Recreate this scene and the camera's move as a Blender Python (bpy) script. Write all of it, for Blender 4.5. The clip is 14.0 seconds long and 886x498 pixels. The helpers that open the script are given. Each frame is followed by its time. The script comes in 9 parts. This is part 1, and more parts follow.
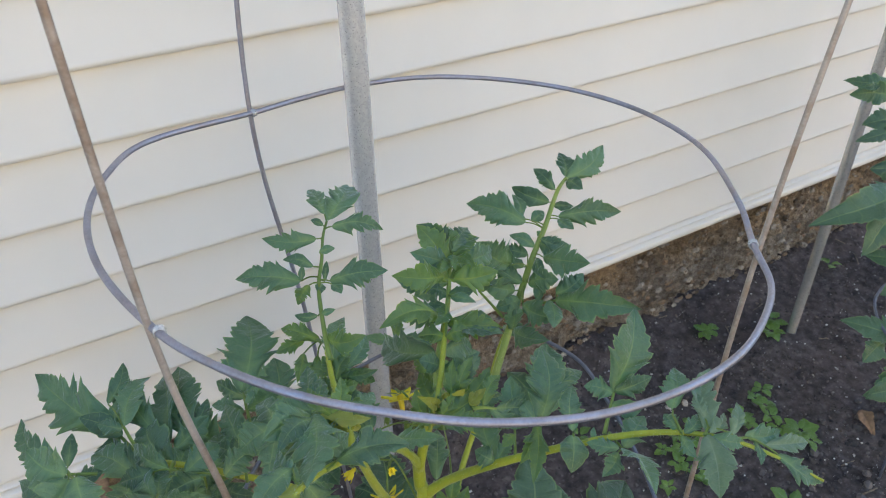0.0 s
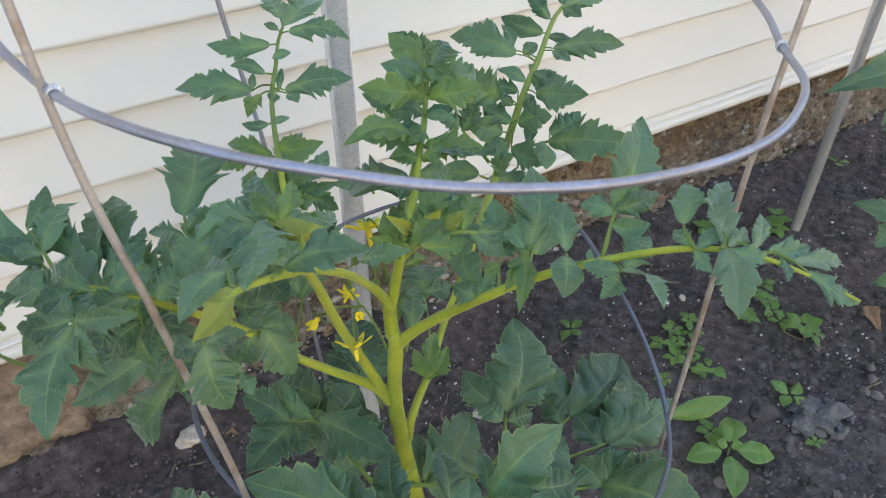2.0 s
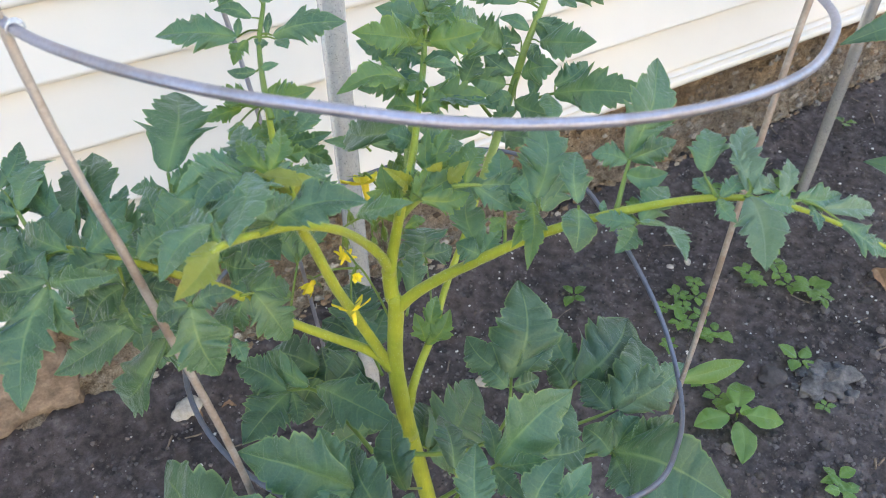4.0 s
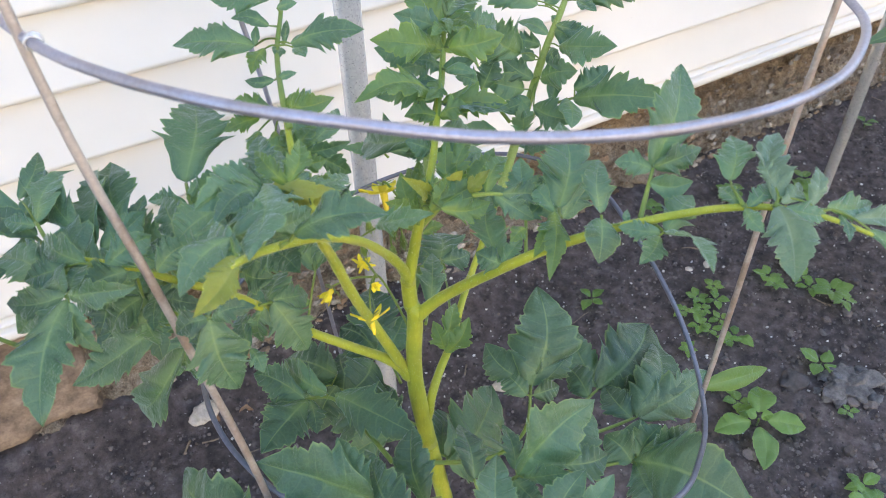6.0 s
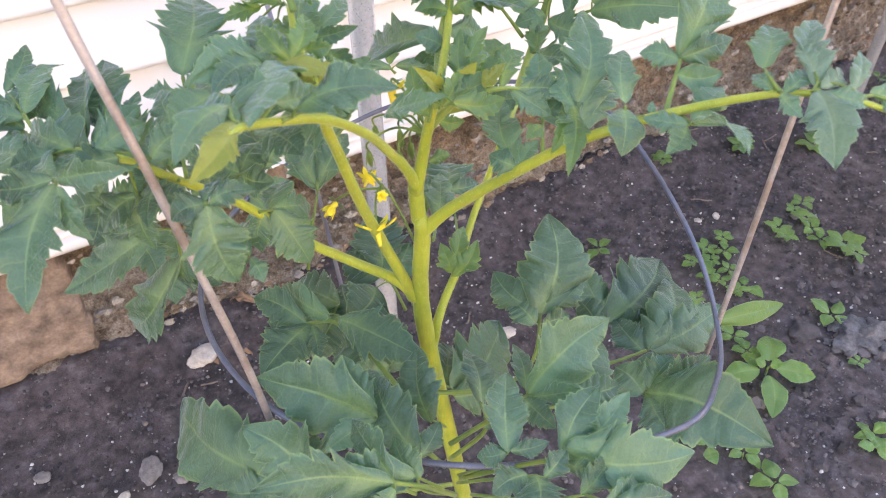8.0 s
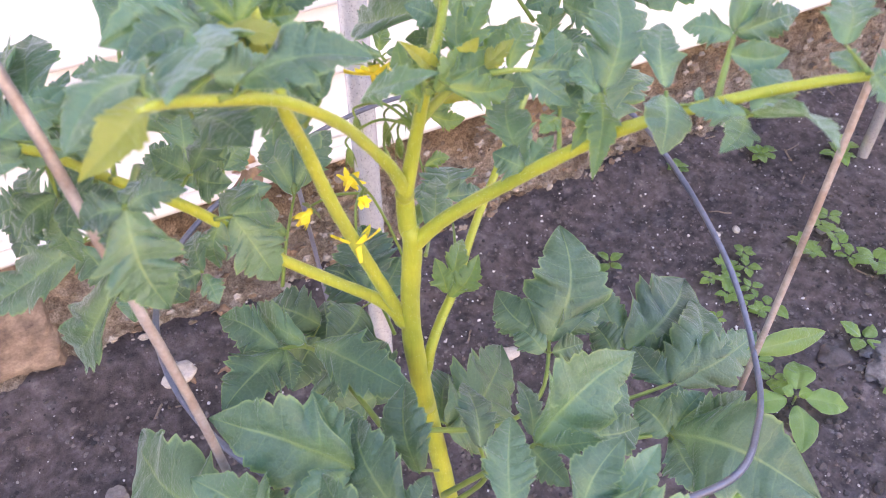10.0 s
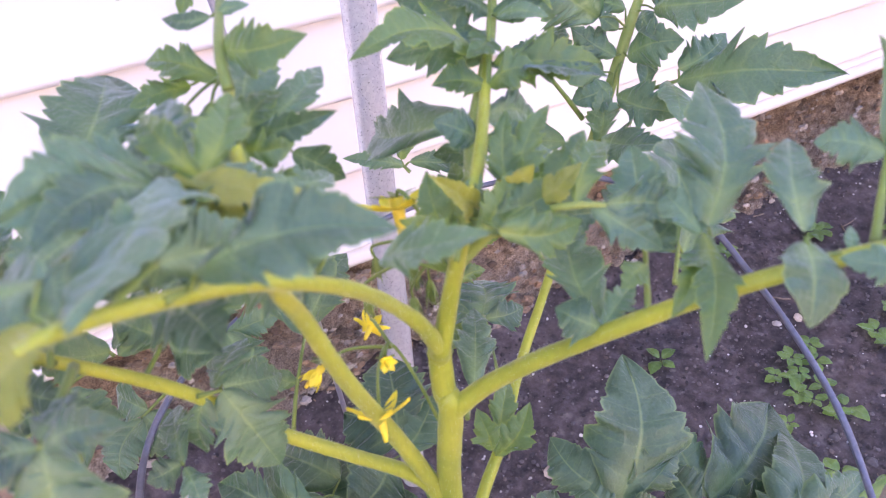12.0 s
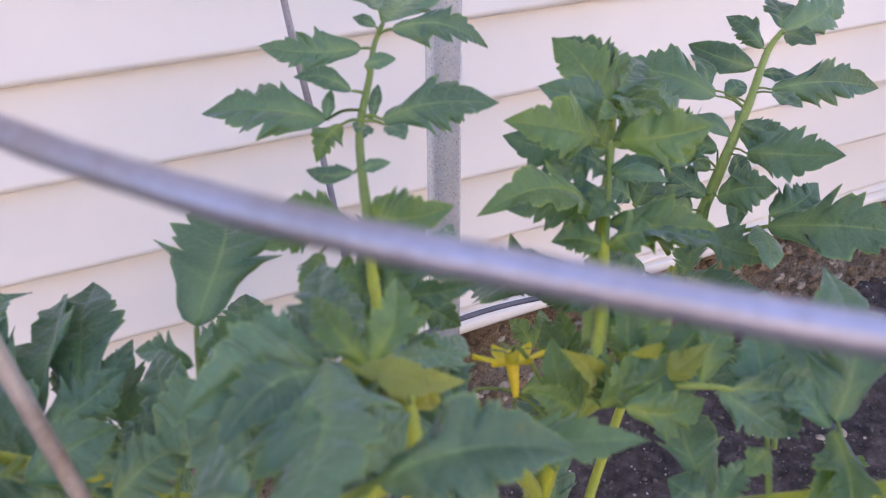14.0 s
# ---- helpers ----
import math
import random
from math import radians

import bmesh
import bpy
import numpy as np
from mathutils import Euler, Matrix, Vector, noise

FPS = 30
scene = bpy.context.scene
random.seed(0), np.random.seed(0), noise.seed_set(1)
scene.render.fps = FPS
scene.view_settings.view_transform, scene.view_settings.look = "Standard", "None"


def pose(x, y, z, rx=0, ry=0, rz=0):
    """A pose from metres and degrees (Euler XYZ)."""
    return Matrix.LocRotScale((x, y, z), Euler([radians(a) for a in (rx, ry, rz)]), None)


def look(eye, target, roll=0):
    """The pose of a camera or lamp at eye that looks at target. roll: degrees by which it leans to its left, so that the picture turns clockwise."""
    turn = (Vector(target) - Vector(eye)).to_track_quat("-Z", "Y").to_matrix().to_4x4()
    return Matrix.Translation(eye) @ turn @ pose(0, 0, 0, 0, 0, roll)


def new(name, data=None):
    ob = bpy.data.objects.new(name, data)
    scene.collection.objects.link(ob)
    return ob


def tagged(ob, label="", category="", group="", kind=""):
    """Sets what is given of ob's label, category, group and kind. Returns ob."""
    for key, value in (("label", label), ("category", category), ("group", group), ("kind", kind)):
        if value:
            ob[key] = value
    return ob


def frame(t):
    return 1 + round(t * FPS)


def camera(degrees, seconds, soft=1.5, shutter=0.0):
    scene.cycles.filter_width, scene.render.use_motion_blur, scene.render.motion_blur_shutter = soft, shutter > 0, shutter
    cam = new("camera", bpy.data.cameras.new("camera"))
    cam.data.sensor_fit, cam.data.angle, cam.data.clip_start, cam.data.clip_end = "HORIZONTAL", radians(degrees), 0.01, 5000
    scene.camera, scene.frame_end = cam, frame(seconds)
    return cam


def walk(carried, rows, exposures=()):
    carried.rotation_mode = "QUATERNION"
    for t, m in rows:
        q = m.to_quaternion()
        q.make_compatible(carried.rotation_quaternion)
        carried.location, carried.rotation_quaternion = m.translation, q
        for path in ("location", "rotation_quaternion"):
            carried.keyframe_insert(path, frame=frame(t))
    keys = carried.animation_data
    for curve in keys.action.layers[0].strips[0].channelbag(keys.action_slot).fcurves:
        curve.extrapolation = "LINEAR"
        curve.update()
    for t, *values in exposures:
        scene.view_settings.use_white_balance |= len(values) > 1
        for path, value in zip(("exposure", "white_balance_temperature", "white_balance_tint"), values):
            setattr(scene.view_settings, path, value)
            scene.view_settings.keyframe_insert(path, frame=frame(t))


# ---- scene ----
cam = camera(59.0, 14.0, soft=1.0)
PATH = [
    (0, (-0.3592, -1.0338, 1.2808), (0.0600, -0.3204, 0.7193), -0.77),
    (0.5, (-0.3629, -1.0300, 1.2453), (0.0468, -0.3368, 0.6523), -0.94),
    (1, (-0.3604, -1.0297, 1.2013), (0.0485, -0.3476, 0.5952), -0.47),
    (1.5, (-0.3427, -1.0237, 1.1629), (0.0621, -0.3526, 0.5419), -0.10),
    (2, (-0.3345, -1.0217, 1.1304), (0.0671, -0.3533, 0.5043), -0.03),
    (2.5, (-0.3428, -1.0107, 1.1056), (0.0563, -0.3472, 0.4727), 0.19),
    (3, (-0.3358, -1.0088, 1.0956), (0.0648, -0.3592, 0.4495), 0.36),
    (5.5, (-0.3231, -0.9872, 1.0950), (0.0510, -0.3341, 0.4366), -2.09),
    (6, (-0.3240, -0.9889, 1.0963), (0.0523, -0.3323, 0.4427), -1.67),
    (6.5, (-0.3233, -0.9841, 1.0967), (0.0609, -0.3290, 0.4461), -1.00),
    (7, (-0.3294, -0.9886, 1.0824), (0.0549, -0.3395, 0.4260), -0.73),
    (7.5, (-0.3352, -0.9889, 1.0596), (0.0464, -0.3453, 0.3962), -0.57),
    (8, (-0.3374, -0.9945, 1.0357), (0.0273, -0.3563, 0.3576), -0.99),
    (10.5, (-0.2829, -0.9047, 0.9468), (0.0837, -0.2520, 0.2838), -0.54),
    (11, (-0.2789, -0.8801, 0.9296), (0.0836, -0.2090, 0.2829), -2.10),
    (11.5, (-0.2596, -0.8376, 0.9321), (0.1102, -0.1417, 0.3165), -3.01),
    (12, (-0.2401, -0.8183, 0.9339), (0.1267, -0.1079, 0.3333), -3.72),
    (12.5, (-0.2382, -0.7935, 0.9490), (0.1279, -0.0667, 0.3678), -3.68),
    (13, (-0.2397, -0.7797, 0.9575), (0.1118, -0.0363, 0.3884), -3.59),
    (13.5, (-0.2359, -0.7671, 0.9682), (0.1285, -0.0167, 0.4167), -2.25),
    (14, (-0.2711, -0.7781, 0.9766), (0.0957, -0.0203, 0.4369), -0.31),
]
cam.data.dof.use_dof = True
cam.data.dof.focus_distance = 0.82
cam.data.dof.aperture_fstop = 13.0
EXPOSURES = [(0, 1.75, 6200, 3), (1.0, 1.70, 6300, 2), (1.5, 1.84, 6300, 2), (3, 2.40, 6300, 3), (6.5, 2.54, 6250, 10), (8, 2.82, 6500, 19), (11, 3.14, 6400, 36), (12, 2.82, 6050, 41), (12.5, 2.62, 6050, 38), (14, 2.05, 6150, 26)]
walk(cam, [(t, look(eye, target, roll)) for t, eye, target, roll in PATH], EXPOSURES)

# ---- sky and light: open shade of the house, the sun behind it on an added bounce wall ----
SUN_HEIGHT = 45.0
world = bpy.data.worlds.new("sky")
scene.world = world
world.use_nodes = True
wn = world.node_tree
wn.nodes.clear()
sky = wn.nodes.new("ShaderNodeTexSky")
sky.sky_type = "NISHITA"
sky.sun_disc = False
sky.sun_elevation = radians(SUN_HEIGHT)
sky.sun_rotation = radians(18.4)
sky.air_density, sky.dust_density, sky.ozone_density = 1.0, 3.0, 1.0
bg = wn.nodes.new("ShaderNodeBackground")
bg.inputs["Strength"].default_value = 0.15
wo = wn.nodes.new("ShaderNodeOutputWorld")
wn.links.new(sky.outputs["Color"], bg.inputs["Color"])
wn.links.new(bg.outputs["Background"], wo.inputs["Surface"])
sun = new("sun", bpy.data.lights.new("sun", "SUN"))
sun.data.energy = 3.6
sun.data.angle = radians(0.5)
sun.data.color = (1.0, 0.95, 0.87)
sun.matrix_world = look((0.5, 1.5, 1.58), (0, 0, 0))


# ---- materials ----
def mat(name):
    m = bpy.data.materials.new(name)
    m.use_nodes = True
    nt = m.node_tree
    return m, nt, nt.nodes["Principled BSDF"]


def node(nt, kind, **values):
    n = nt.nodes.new(kind)
    for key, value in values.items():
        n.inputs[key].default_value = value
    return n


def noise_at(nt, vec, scale, detail=4.0, rough=0.55):
    n = node(nt, "ShaderNodeTexNoise", Scale=scale, Detail=detail, Roughness=rough)
    nt.links.new(vec, n.inputs["Vector"])
    return n.outputs["Fac"]


def ramp(nt, fac, stops):
    n = nt.nodes.new("ShaderNodeValToRGB")
    while len(n.color_ramp.elements) < len(stops):
        n.color_ramp.elements.new(0.5)
    for el, (p, c) in zip(n.color_ramp.elements, stops):
        el.position, el.color = p, (*c, 1)
    nt.links.new(fac, n.inputs["Fac"])
    return n.outputs["Color"]


def math_node(nt, op, a, b=None, c=None):
    n = nt.nodes.new("ShaderNodeMath")
    n.operation = op
    for i, s in enumerate((a, b, c)):
        if s is None:
            continue
        if isinstance(s, (int, float)):
            n.inputs[i].default_value = s
        else:
            nt.links.new(s, n.inputs[i])
    return n.outputs[0]


def mix(nt, fac, a, b, how="MIX"):
    n = nt.nodes.new("ShaderNodeMix")
    n.data_type, n.blend_type = "RGBA", how
    for slot, s in ((0, fac), (6, a), (7, b)):
        if isinstance(s, (int, float)):
            n.inputs[slot].default_value = s
        elif isinstance(s, tuple):
            n.inputs[slot].default_value = (*s, 1)
        else:
            nt.links.new(s, n.inputs[slot])
    return n.outputs[2]


def bump(nt, bsdf, height, strength, distance):
    n = node(nt, "ShaderNodeBump", Strength=strength, Distance=distance)
    nt.links.new(height, n.inputs["Height"])
    nt.links.new(n.outputs["Normal"], bsdf.inputs["Normal"])
    return n


def coords(nt, what="Object"):
    return nt.nodes.new("ShaderNodeTexCoord").outputs[what]


def stretched(nt, vec, x, y, z):
    n = nt.nodes.new("ShaderNodeMapping")
    n.inputs["Scale"].default_value = (x, y, z)
    nt.links.new(vec, n.inputs["Vector"])
    return n.outputs["Vector"]


def vinyl():
    m, nt, b = mat("vinyl")
    v = coords(nt)
    grain = noise_at(nt, stretched(nt, v, 4, 30, 90), 6, 5, 0.6)
    blotch = noise_at(nt, v, 2.3, 5, 0.6)
    dust = noise_at(nt, v, 45, 6, 0.7)
    c = ramp(nt, blotch, [(0.3, (0.80, 0.755, 0.68)), (0.7, (0.86, 0.815, 0.74))])
    speck = ramp(nt, dust, [(0.70, (1, 1, 1)), (0.78, (0.86, 0.82, 0.76))])
    c = mix(nt, 1.0, c, speck, "MULTIPLY")
    # a brown patch of old dirt low on the wall, left of the post
    place = nt.nodes.new("ShaderNodeNewGeometry").outputs["Position"]
    away = node(nt, "ShaderNodeVectorMath")
    away.operation = "DISTANCE"
    nt.links.new(stretched(nt, place, 1.0, 0.0, 1.25), away.inputs[0])
    away.inputs[1].default_value = (-0.094, 0.0, 0.3975)
    patch = math_node(nt, "ADD", away.outputs["Value"], math_node(nt, "MULTIPLY", noise_at(nt, place, 70, 5, 0.65), 0.028))
    c = mix(nt, ramp(nt, patch, [(0.031, (1, 1, 1)), (0.035, (0, 0, 0))]), c, ramp(nt, dust, [(0.3, (0.20, 0.085, 0.03)), (0.7, (0.44, 0.24, 0.10))]))
    nt.links.new(c, b.inputs["Base Color"])
    b.inputs["Roughness"].default_value = 0.5
    bump(nt, b, grain, 0.12, 0.001)
    return m


def soil():
    m, nt, b = mat("soil")
    v = coords(nt)
    big = noise_at(nt, v, 5, 6, 0.6)
    mid = noise_at(nt, v, 40, 8, 0.65)
    fine = noise_at(nt, v, 320, 4, 0.7)
    c = ramp(nt, mid, [(0.3, (0.044, 0.037, 0.035)), (0.55, (0.112, 0.095, 0.090)), (0.75, (0.20, 0.172, 0.163))])
    tone = ramp(nt, big, [(0.35, (0.75, 0.73, 0.73)), (0.65, (1.22, 1.18, 1.16))])
    c = mix(nt, 1.0, c, tone, "MULTIPLY")
    crumbs = ramp(nt, fine, [(0.66, (0, 0, 0)), (0.74, (1, 1, 1))])
    c = mix(nt, math_node(nt, "MULTIPLY", crumbs, 0.5), c, (0.24, 0.205, 0.185))
    nt.links.new(c, b.inputs["Base Color"])
    b.inputs["Roughness"].default_value = 0.95
    b.inputs["Specular IOR Level"].default_value = 0.2
    h = math_node(nt, "ADD", math_node(nt, "MULTIPLY", mid, 0.7), math_node(nt, "MULTIPLY", fine, 0.4))
    bump(nt, b, h, 0.9, 0.006)
    return m


def clod_mat(name, low, high, rough=0.95):
    m, nt, b = mat(name)
    info = nt.nodes.new("ShaderNodeNewGeometry")
    c = ramp(nt, info.outputs["Random Per Island"], [(0.0, low), (1.0, high)])
    n = noise_at(nt, coords(nt), 300, 4, 0.7)
    c = mix(nt, 0.6, c, ramp(nt, n, [(0.3, (0.55, 0.55, 0.55)), (0.7, (1.25, 1.2, 1.15))]), "MULTIPLY")
    nt.links.new(c, b.inputs["Base Color"])
    b.inputs["Roughness"].default_value = rough
    bump(nt, b, n, 0.6, 0.002)
    return m


def rubble_mat():
    m, nt, b = mat("rubble_stone")
    pick = nt.nodes.new("ShaderNodeNewGeometry").outputs["Random Per Island"]
    c = ramp(nt, pick, [(0.0, (0.10, 0.07, 0.045)), (0.3, (0.26, 0.20, 0.14)), (0.5, (0.30, 0.20, 0.12)), (0.7, (0.31, 0.285, 0.25)), (1.0, (0.56, 0.50, 0.42))])
    n = noise_at(nt, coords(nt), 260, 4, 0.7)
    c = mix(nt, 0.7, c, ramp(nt, n, [(0.3, (0.5, 0.48, 0.45)), (0.7, (1.25, 1.22, 1.18))]), "MULTIPLY")
    nt.links.new(c, b.inputs["Base Color"])
    b.inputs["Roughness"].default_value = 0.95
    bump(nt, b, n, 0.8, 0.003)
    return m


def stone_mat(name, low, high, scale=60):
    m, nt, b = mat(name)
    v = coords(nt)
    a, f = noise_at(nt, v, scale, 6, 0.65), noise_at(nt, v, scale * 6, 4, 0.7)
    c = ramp(nt, a, [(0.3, low), (0.7, high)])
    c = mix(nt, 0.5, c, ramp(nt, f, [(0.3, (0.6, 0.58, 0.55)), (0.7, (1.2, 1.2, 1.2))]), "MULTIPLY")
    nt.links.new(c, b.inputs["Base Color"])
    b.inputs["Roughness"].default_value = 0.9
    bump(nt, b, math_node(nt, "ADD", a, math_node(nt, "MULTIPLY", f, 0.4)), 0.7, 0.004)
    return m


def concrete():
    m, nt, b = mat("old_concrete")
    v = coords(nt)
    big, mid, fine = noise_at(nt, v, 7, 6, 0.6), noise_at(nt, v, 85, 8, 0.7), noise_at(nt, v, 380, 5, 0.7)
    cells = node(nt, "ShaderNodeTexVoronoi", Scale=75.0)
    nt.links.new(v, cells.inputs["Vector"])
    pick = nt.nodes.new("ShaderNodeSeparateColor")
    nt.links.new(cells.outputs["Color"], pick.inputs["Color"])
    c = ramp(nt, pick.outputs[0], [(0.0, (0.17, 0.13, 0.095)), (0.4, (0.31, 0.25, 0.18)), (0.75, (0.43, 0.355, 0.265)), (1.0, (0.64, 0.58, 0.50))])
    c = mix(nt, 0.75, c, ramp(nt, mid, [(0.30, (0.07, 0.052, 0.038)), (0.44, (0.26, 0.205, 0.145)), (0.58, (0.42, 0.35, 0.26)), (0.74, (0.62, 0.56, 0.47))]))
    c = mix(nt, 1.0, c, ramp(nt, big, [(0.35, (0.85, 0.83, 0.80)), (0.62, (1.4, 1.36, 1.28))]), "MULTIPLY")
    # brown earthy mortar on top, paler pinkish-grey crumbled mortar below
    level = nt.nodes.new("ShaderNodeSeparateXYZ")
    nt.links.new(v, level.inputs["Vector"])
    lower = ramp(nt, math_node(nt, "ADD", level.outputs["Z"], math_node(nt, "MULTIPLY", noise_at(nt, v, 11, 5, 0.65), 0.22)), [(0.23, (0.92, 1.0, 1.16)), (0.31, (0.98, 0.90, 0.80))])
    c = mix(nt, 1.0, c, lower, "MULTIPLY")
    grit = ramp(nt, fine, [(0.34, (0.35, 0.32, 0.29)), (0.66, (1.4, 1.37, 1.32))])
    c = mix(nt, 0.85, c, grit, "MULTIPLY")
    nt.links.new(c, b.inputs["Base Color"])
    b.inputs["Roughness"].default_value = 0.95
    bump(nt, b, math_node(nt, "ADD", mid, math_node(nt, "MULTIPLY", fine, 0.6)), 1.0, 0.012)
    return m


def galvanised(name, metal, tint):
    m, nt, b = mat(name)
    v = coords(nt)
    cells = node(nt, "ShaderNodeTexVoronoi", Scale=330.0)
    nt.links.new(stretched(nt, v, 1, 1, 0.8), cells.inputs["Vector"])
    grey = nt.nodes.new("ShaderNodeSeparateColor")
    nt.links.new(cells.outputs["Color"], grey.inputs["Color"])
    spots = noise_at(nt, v, 520, 2, 0.5)
    pits = ramp(nt, spots, [(0.62, (0, 0, 0)), (0.68, (1, 1, 1))])
    c = ramp(nt, grey.outputs[0], [(0.0, (0.74, 0.735, 0.72)), (1.0, (0.88, 0.865, 0.83))])
    c = mix(nt, 1.0, c, tint, "MULTIPLY")
    c = mix(nt, math_node(nt, "MULTIPLY", pits, 0.7), c, (0.16, 0.16, 0.16))
    nt.links.new(c, b.inputs["Base Color"])
    b.inputs["Metallic"].default_value = metal
    b.inputs["Roughness"].default_value = 0.22
    bump(nt, b, spots, 0.15, 0.0006)
    return m


def wire_mat(name, base, tarnish, amount, metal=0.6):
    m, nt, b = mat(name)
    v = coords(nt)
    n = noise_at(nt, v, 28, 6, 0.65)
    f = noise_at(nt, v, 420, 4, 0.6)
    c = mix(nt, math_node(nt, "MULTIPLY", ramp(nt, n, [(0.42, (0, 0, 0)), (0.62, (1, 1, 1))]), amount), base, tarnish)
    c = mix(nt, 0.5, c, ramp(nt, f, [(0.3, (0.7, 0.7, 0.7)), (0.7, (1.15, 1.15, 1.15))]), "MULTIPLY")
    nt.links.new(c, b.inputs["Base Color"])
    b.inputs["Metallic"].default_value = metal
    b.inputs["Roughness"].default_value = 0.42
    bump(nt, b, f, 0.2, 0.0005)
    return m


def leaf_mat(name, dark, light, vein, through_col, amount=0.15, gloss=0.40, lines=0.40):
    """Blade with a pale midrib, forked side veins laid out along its own length (UV) and puckered cells between them."""
    m, nt, b = mat(name)
    uv = nt.nodes.new("ShaderNodeUVMap")
    uv.uv_map = "UVMap"
    sep = nt.nodes.new("ShaderNodeSeparateXYZ")
    nt.links.new(uv.outputs["UV"], sep.inputs["Vector"])
    c = math_node(nt, "ABSOLUTE", math_node(nt, "SUBTRACT", math_node(nt, "MULTIPLY", sep.outputs["X"], 2.0), 1.0))
    s = sep.outputs["Y"]
    v = coords(nt)
    wob = math_node(nt, "MULTIPLY", math_node(nt, "SUBTRACT", noise_at(nt, v, 60, 3, 0.5), 0.5), 0.30)
    ph = math_node(nt, "ADD", math_node(nt, "MULTIPLY", s, 10.0), wob)
    d = math_node(nt, "ABSOLUTE", math_node(nt, "SUBTRACT", math_node(nt, "FRACT", ph), 0.5))
    side = math_node(nt, "SUBTRACT", 1.0, math_node(nt, "MULTIPLY", d, math_node(nt, "ADD", 12.0, math_node(nt, "MULTIPLY", c, 14.0))))
    side = math_node(nt, "MAXIMUM", side, 0.0)
    mid = math_node(nt, "MAXIMUM", math_node(nt, "SUBTRACT", 1.0, math_node(nt, "MULTIPLY", c, 17.0)), 0.0)
    veins = math_node(nt, "MAXIMUM", mid, math_node(nt, "MULTIPLY", side, 0.42))
    cells = node(nt, "ShaderNodeTexVoronoi", Scale=230.0)
    cells.feature = "DISTANCE_TO_EDGE"
    nt.links.new(v, cells.inputs["Vector"])
    net = math_node(nt, "MAXIMUM", math_node(nt, "SUBTRACT", 1.0, math_node(nt, "MULTIPLY", cells.outputs["Distance"], 9.0)), 0.0)
    info = nt.nodes.new("ShaderNodeObjectInfo")
    blot = noise_at(nt, v, 22, 5, 0.6)
    tone = math_node(nt, "ADD", math_node(nt, "MULTIPLY", info.outputs["Random"], 0.6), math_node(nt, "MULTIPLY", blot, 0.4))
    col = ramp(nt, tone, [(0.15, dark), (0.85, light)])
    fine = noise_at(nt, v, 300, 4, 0.6)
    col = mix(nt, 0.3, col, ramp(nt, fine, [(0.3, (0.66, 0.70, 0.72)), (0.7, (1.30, 1.28, 1.25))]), "MULTIPLY")
    foot = math_node(nt, "MAXIMUM", math_node(nt, "SUBTRACT", 1.0, math_node(nt, "ADD", math_node(nt, "MULTIPLY", s, 4.2), math_node(nt, "MULTIPLY", c, 1.3))), 0.0)
    col = mix(nt, math_node(nt, "MULTIPLY", foot, 0.65), col, vein)
    col = mix(nt, math_node(nt, "MULTIPLY", veins, lines), col, vein)
    col = mix(nt, math_node(nt, "MULTIPLY", mid, 0.42), col, vein)
    col = mix(nt, math_node(nt, "MULTIPLY", net, 0.10), col, vein)
    rim = math_node(nt, "MAXIMUM", math_node(nt, "MULTIPLY", math_node(nt, "SUBTRACT", c, 0.90), 10.0), 0.0)
    col = mix(nt, math_node(nt, "MULTIPLY", rim, 0.75), col, vein)
    nt.links.new(col, b.inputs["Base Color"])
    b.inputs["Roughness"].default_value = gloss
    b.inputs["Specular IOR Level"].default_value = 0.7
    b.inputs["Sheen Weight"].default_value = 0.5
    b.inputs["Sheen Roughness"].default_value = 0.35
    b.inputs["Sheen Tint"].default_value = (0.86, 0.95, 1.0, 1.0)
    pucker = noise_at(nt, v, 130, 3, 0.6)
    quilt = math_node(nt, "SUBTRACT", math_node(nt, "ADD", math_node(nt, "MULTIPLY", fine, 0.22), math_node(nt, "MULTIPLY", pucker, 0.6)), math_node(nt, "ADD", math_node(nt, "MULTIPLY", side, 0.08), math_node(nt, "MULTIPLY", net, 0.05)))
    bump(nt, b, quilt, 1.0, 0.0030)
    tr = nt.nodes.new("ShaderNodeBsdfTranslucent")
    nt.links.new(mix(nt, math_node(nt, "MULTIPLY", veins, 0.5), through_col, vein), tr.inputs["Color"])
    ms = nt.nodes.new("ShaderNodeMixShader")
    ms.inputs[0].default_value = amount
    nt.links.new(b.outputs["BSDF"], ms.inputs[1])
    nt.links.new(tr.outputs["BSDF"], ms.inputs[2])
    nt.links.new(ms.outputs[0], nt.nodes["Material Output"].inputs["Surface"])
    return m


def stalk_mat(name, low, high):
    m, nt, b = mat(name)
    v = coords(nt)
    n, f = noise_at(nt, v, 25, 4, 0.6), noise_at(nt, stretched(nt, v, 500, 500, 60), 1, 3, 0.6)
    col = ramp(nt, n, [(0.3, low), (0.7, high)])
    col = mix(nt, 0.4, col, ramp(nt, f, [(0.3, (0.75, 0.75, 0.75)), (0.7, (1.15, 1.15, 1.15))]), "MULTIPLY")
    nt.links.new(col, b.inputs["Base Color"])
    b.inputs["Roughness"].default_value = 0.5
    b.inputs["Subsurface Weight"].default_value = 0.25
    b.inputs["Subsurface Radius"].default_value = (0.0022, 0.003, 0.0005)
    b.inputs["Sheen Weight"].default_value = 0.1
    bump(nt, b, f, 0.2, 0.0006)
    return m


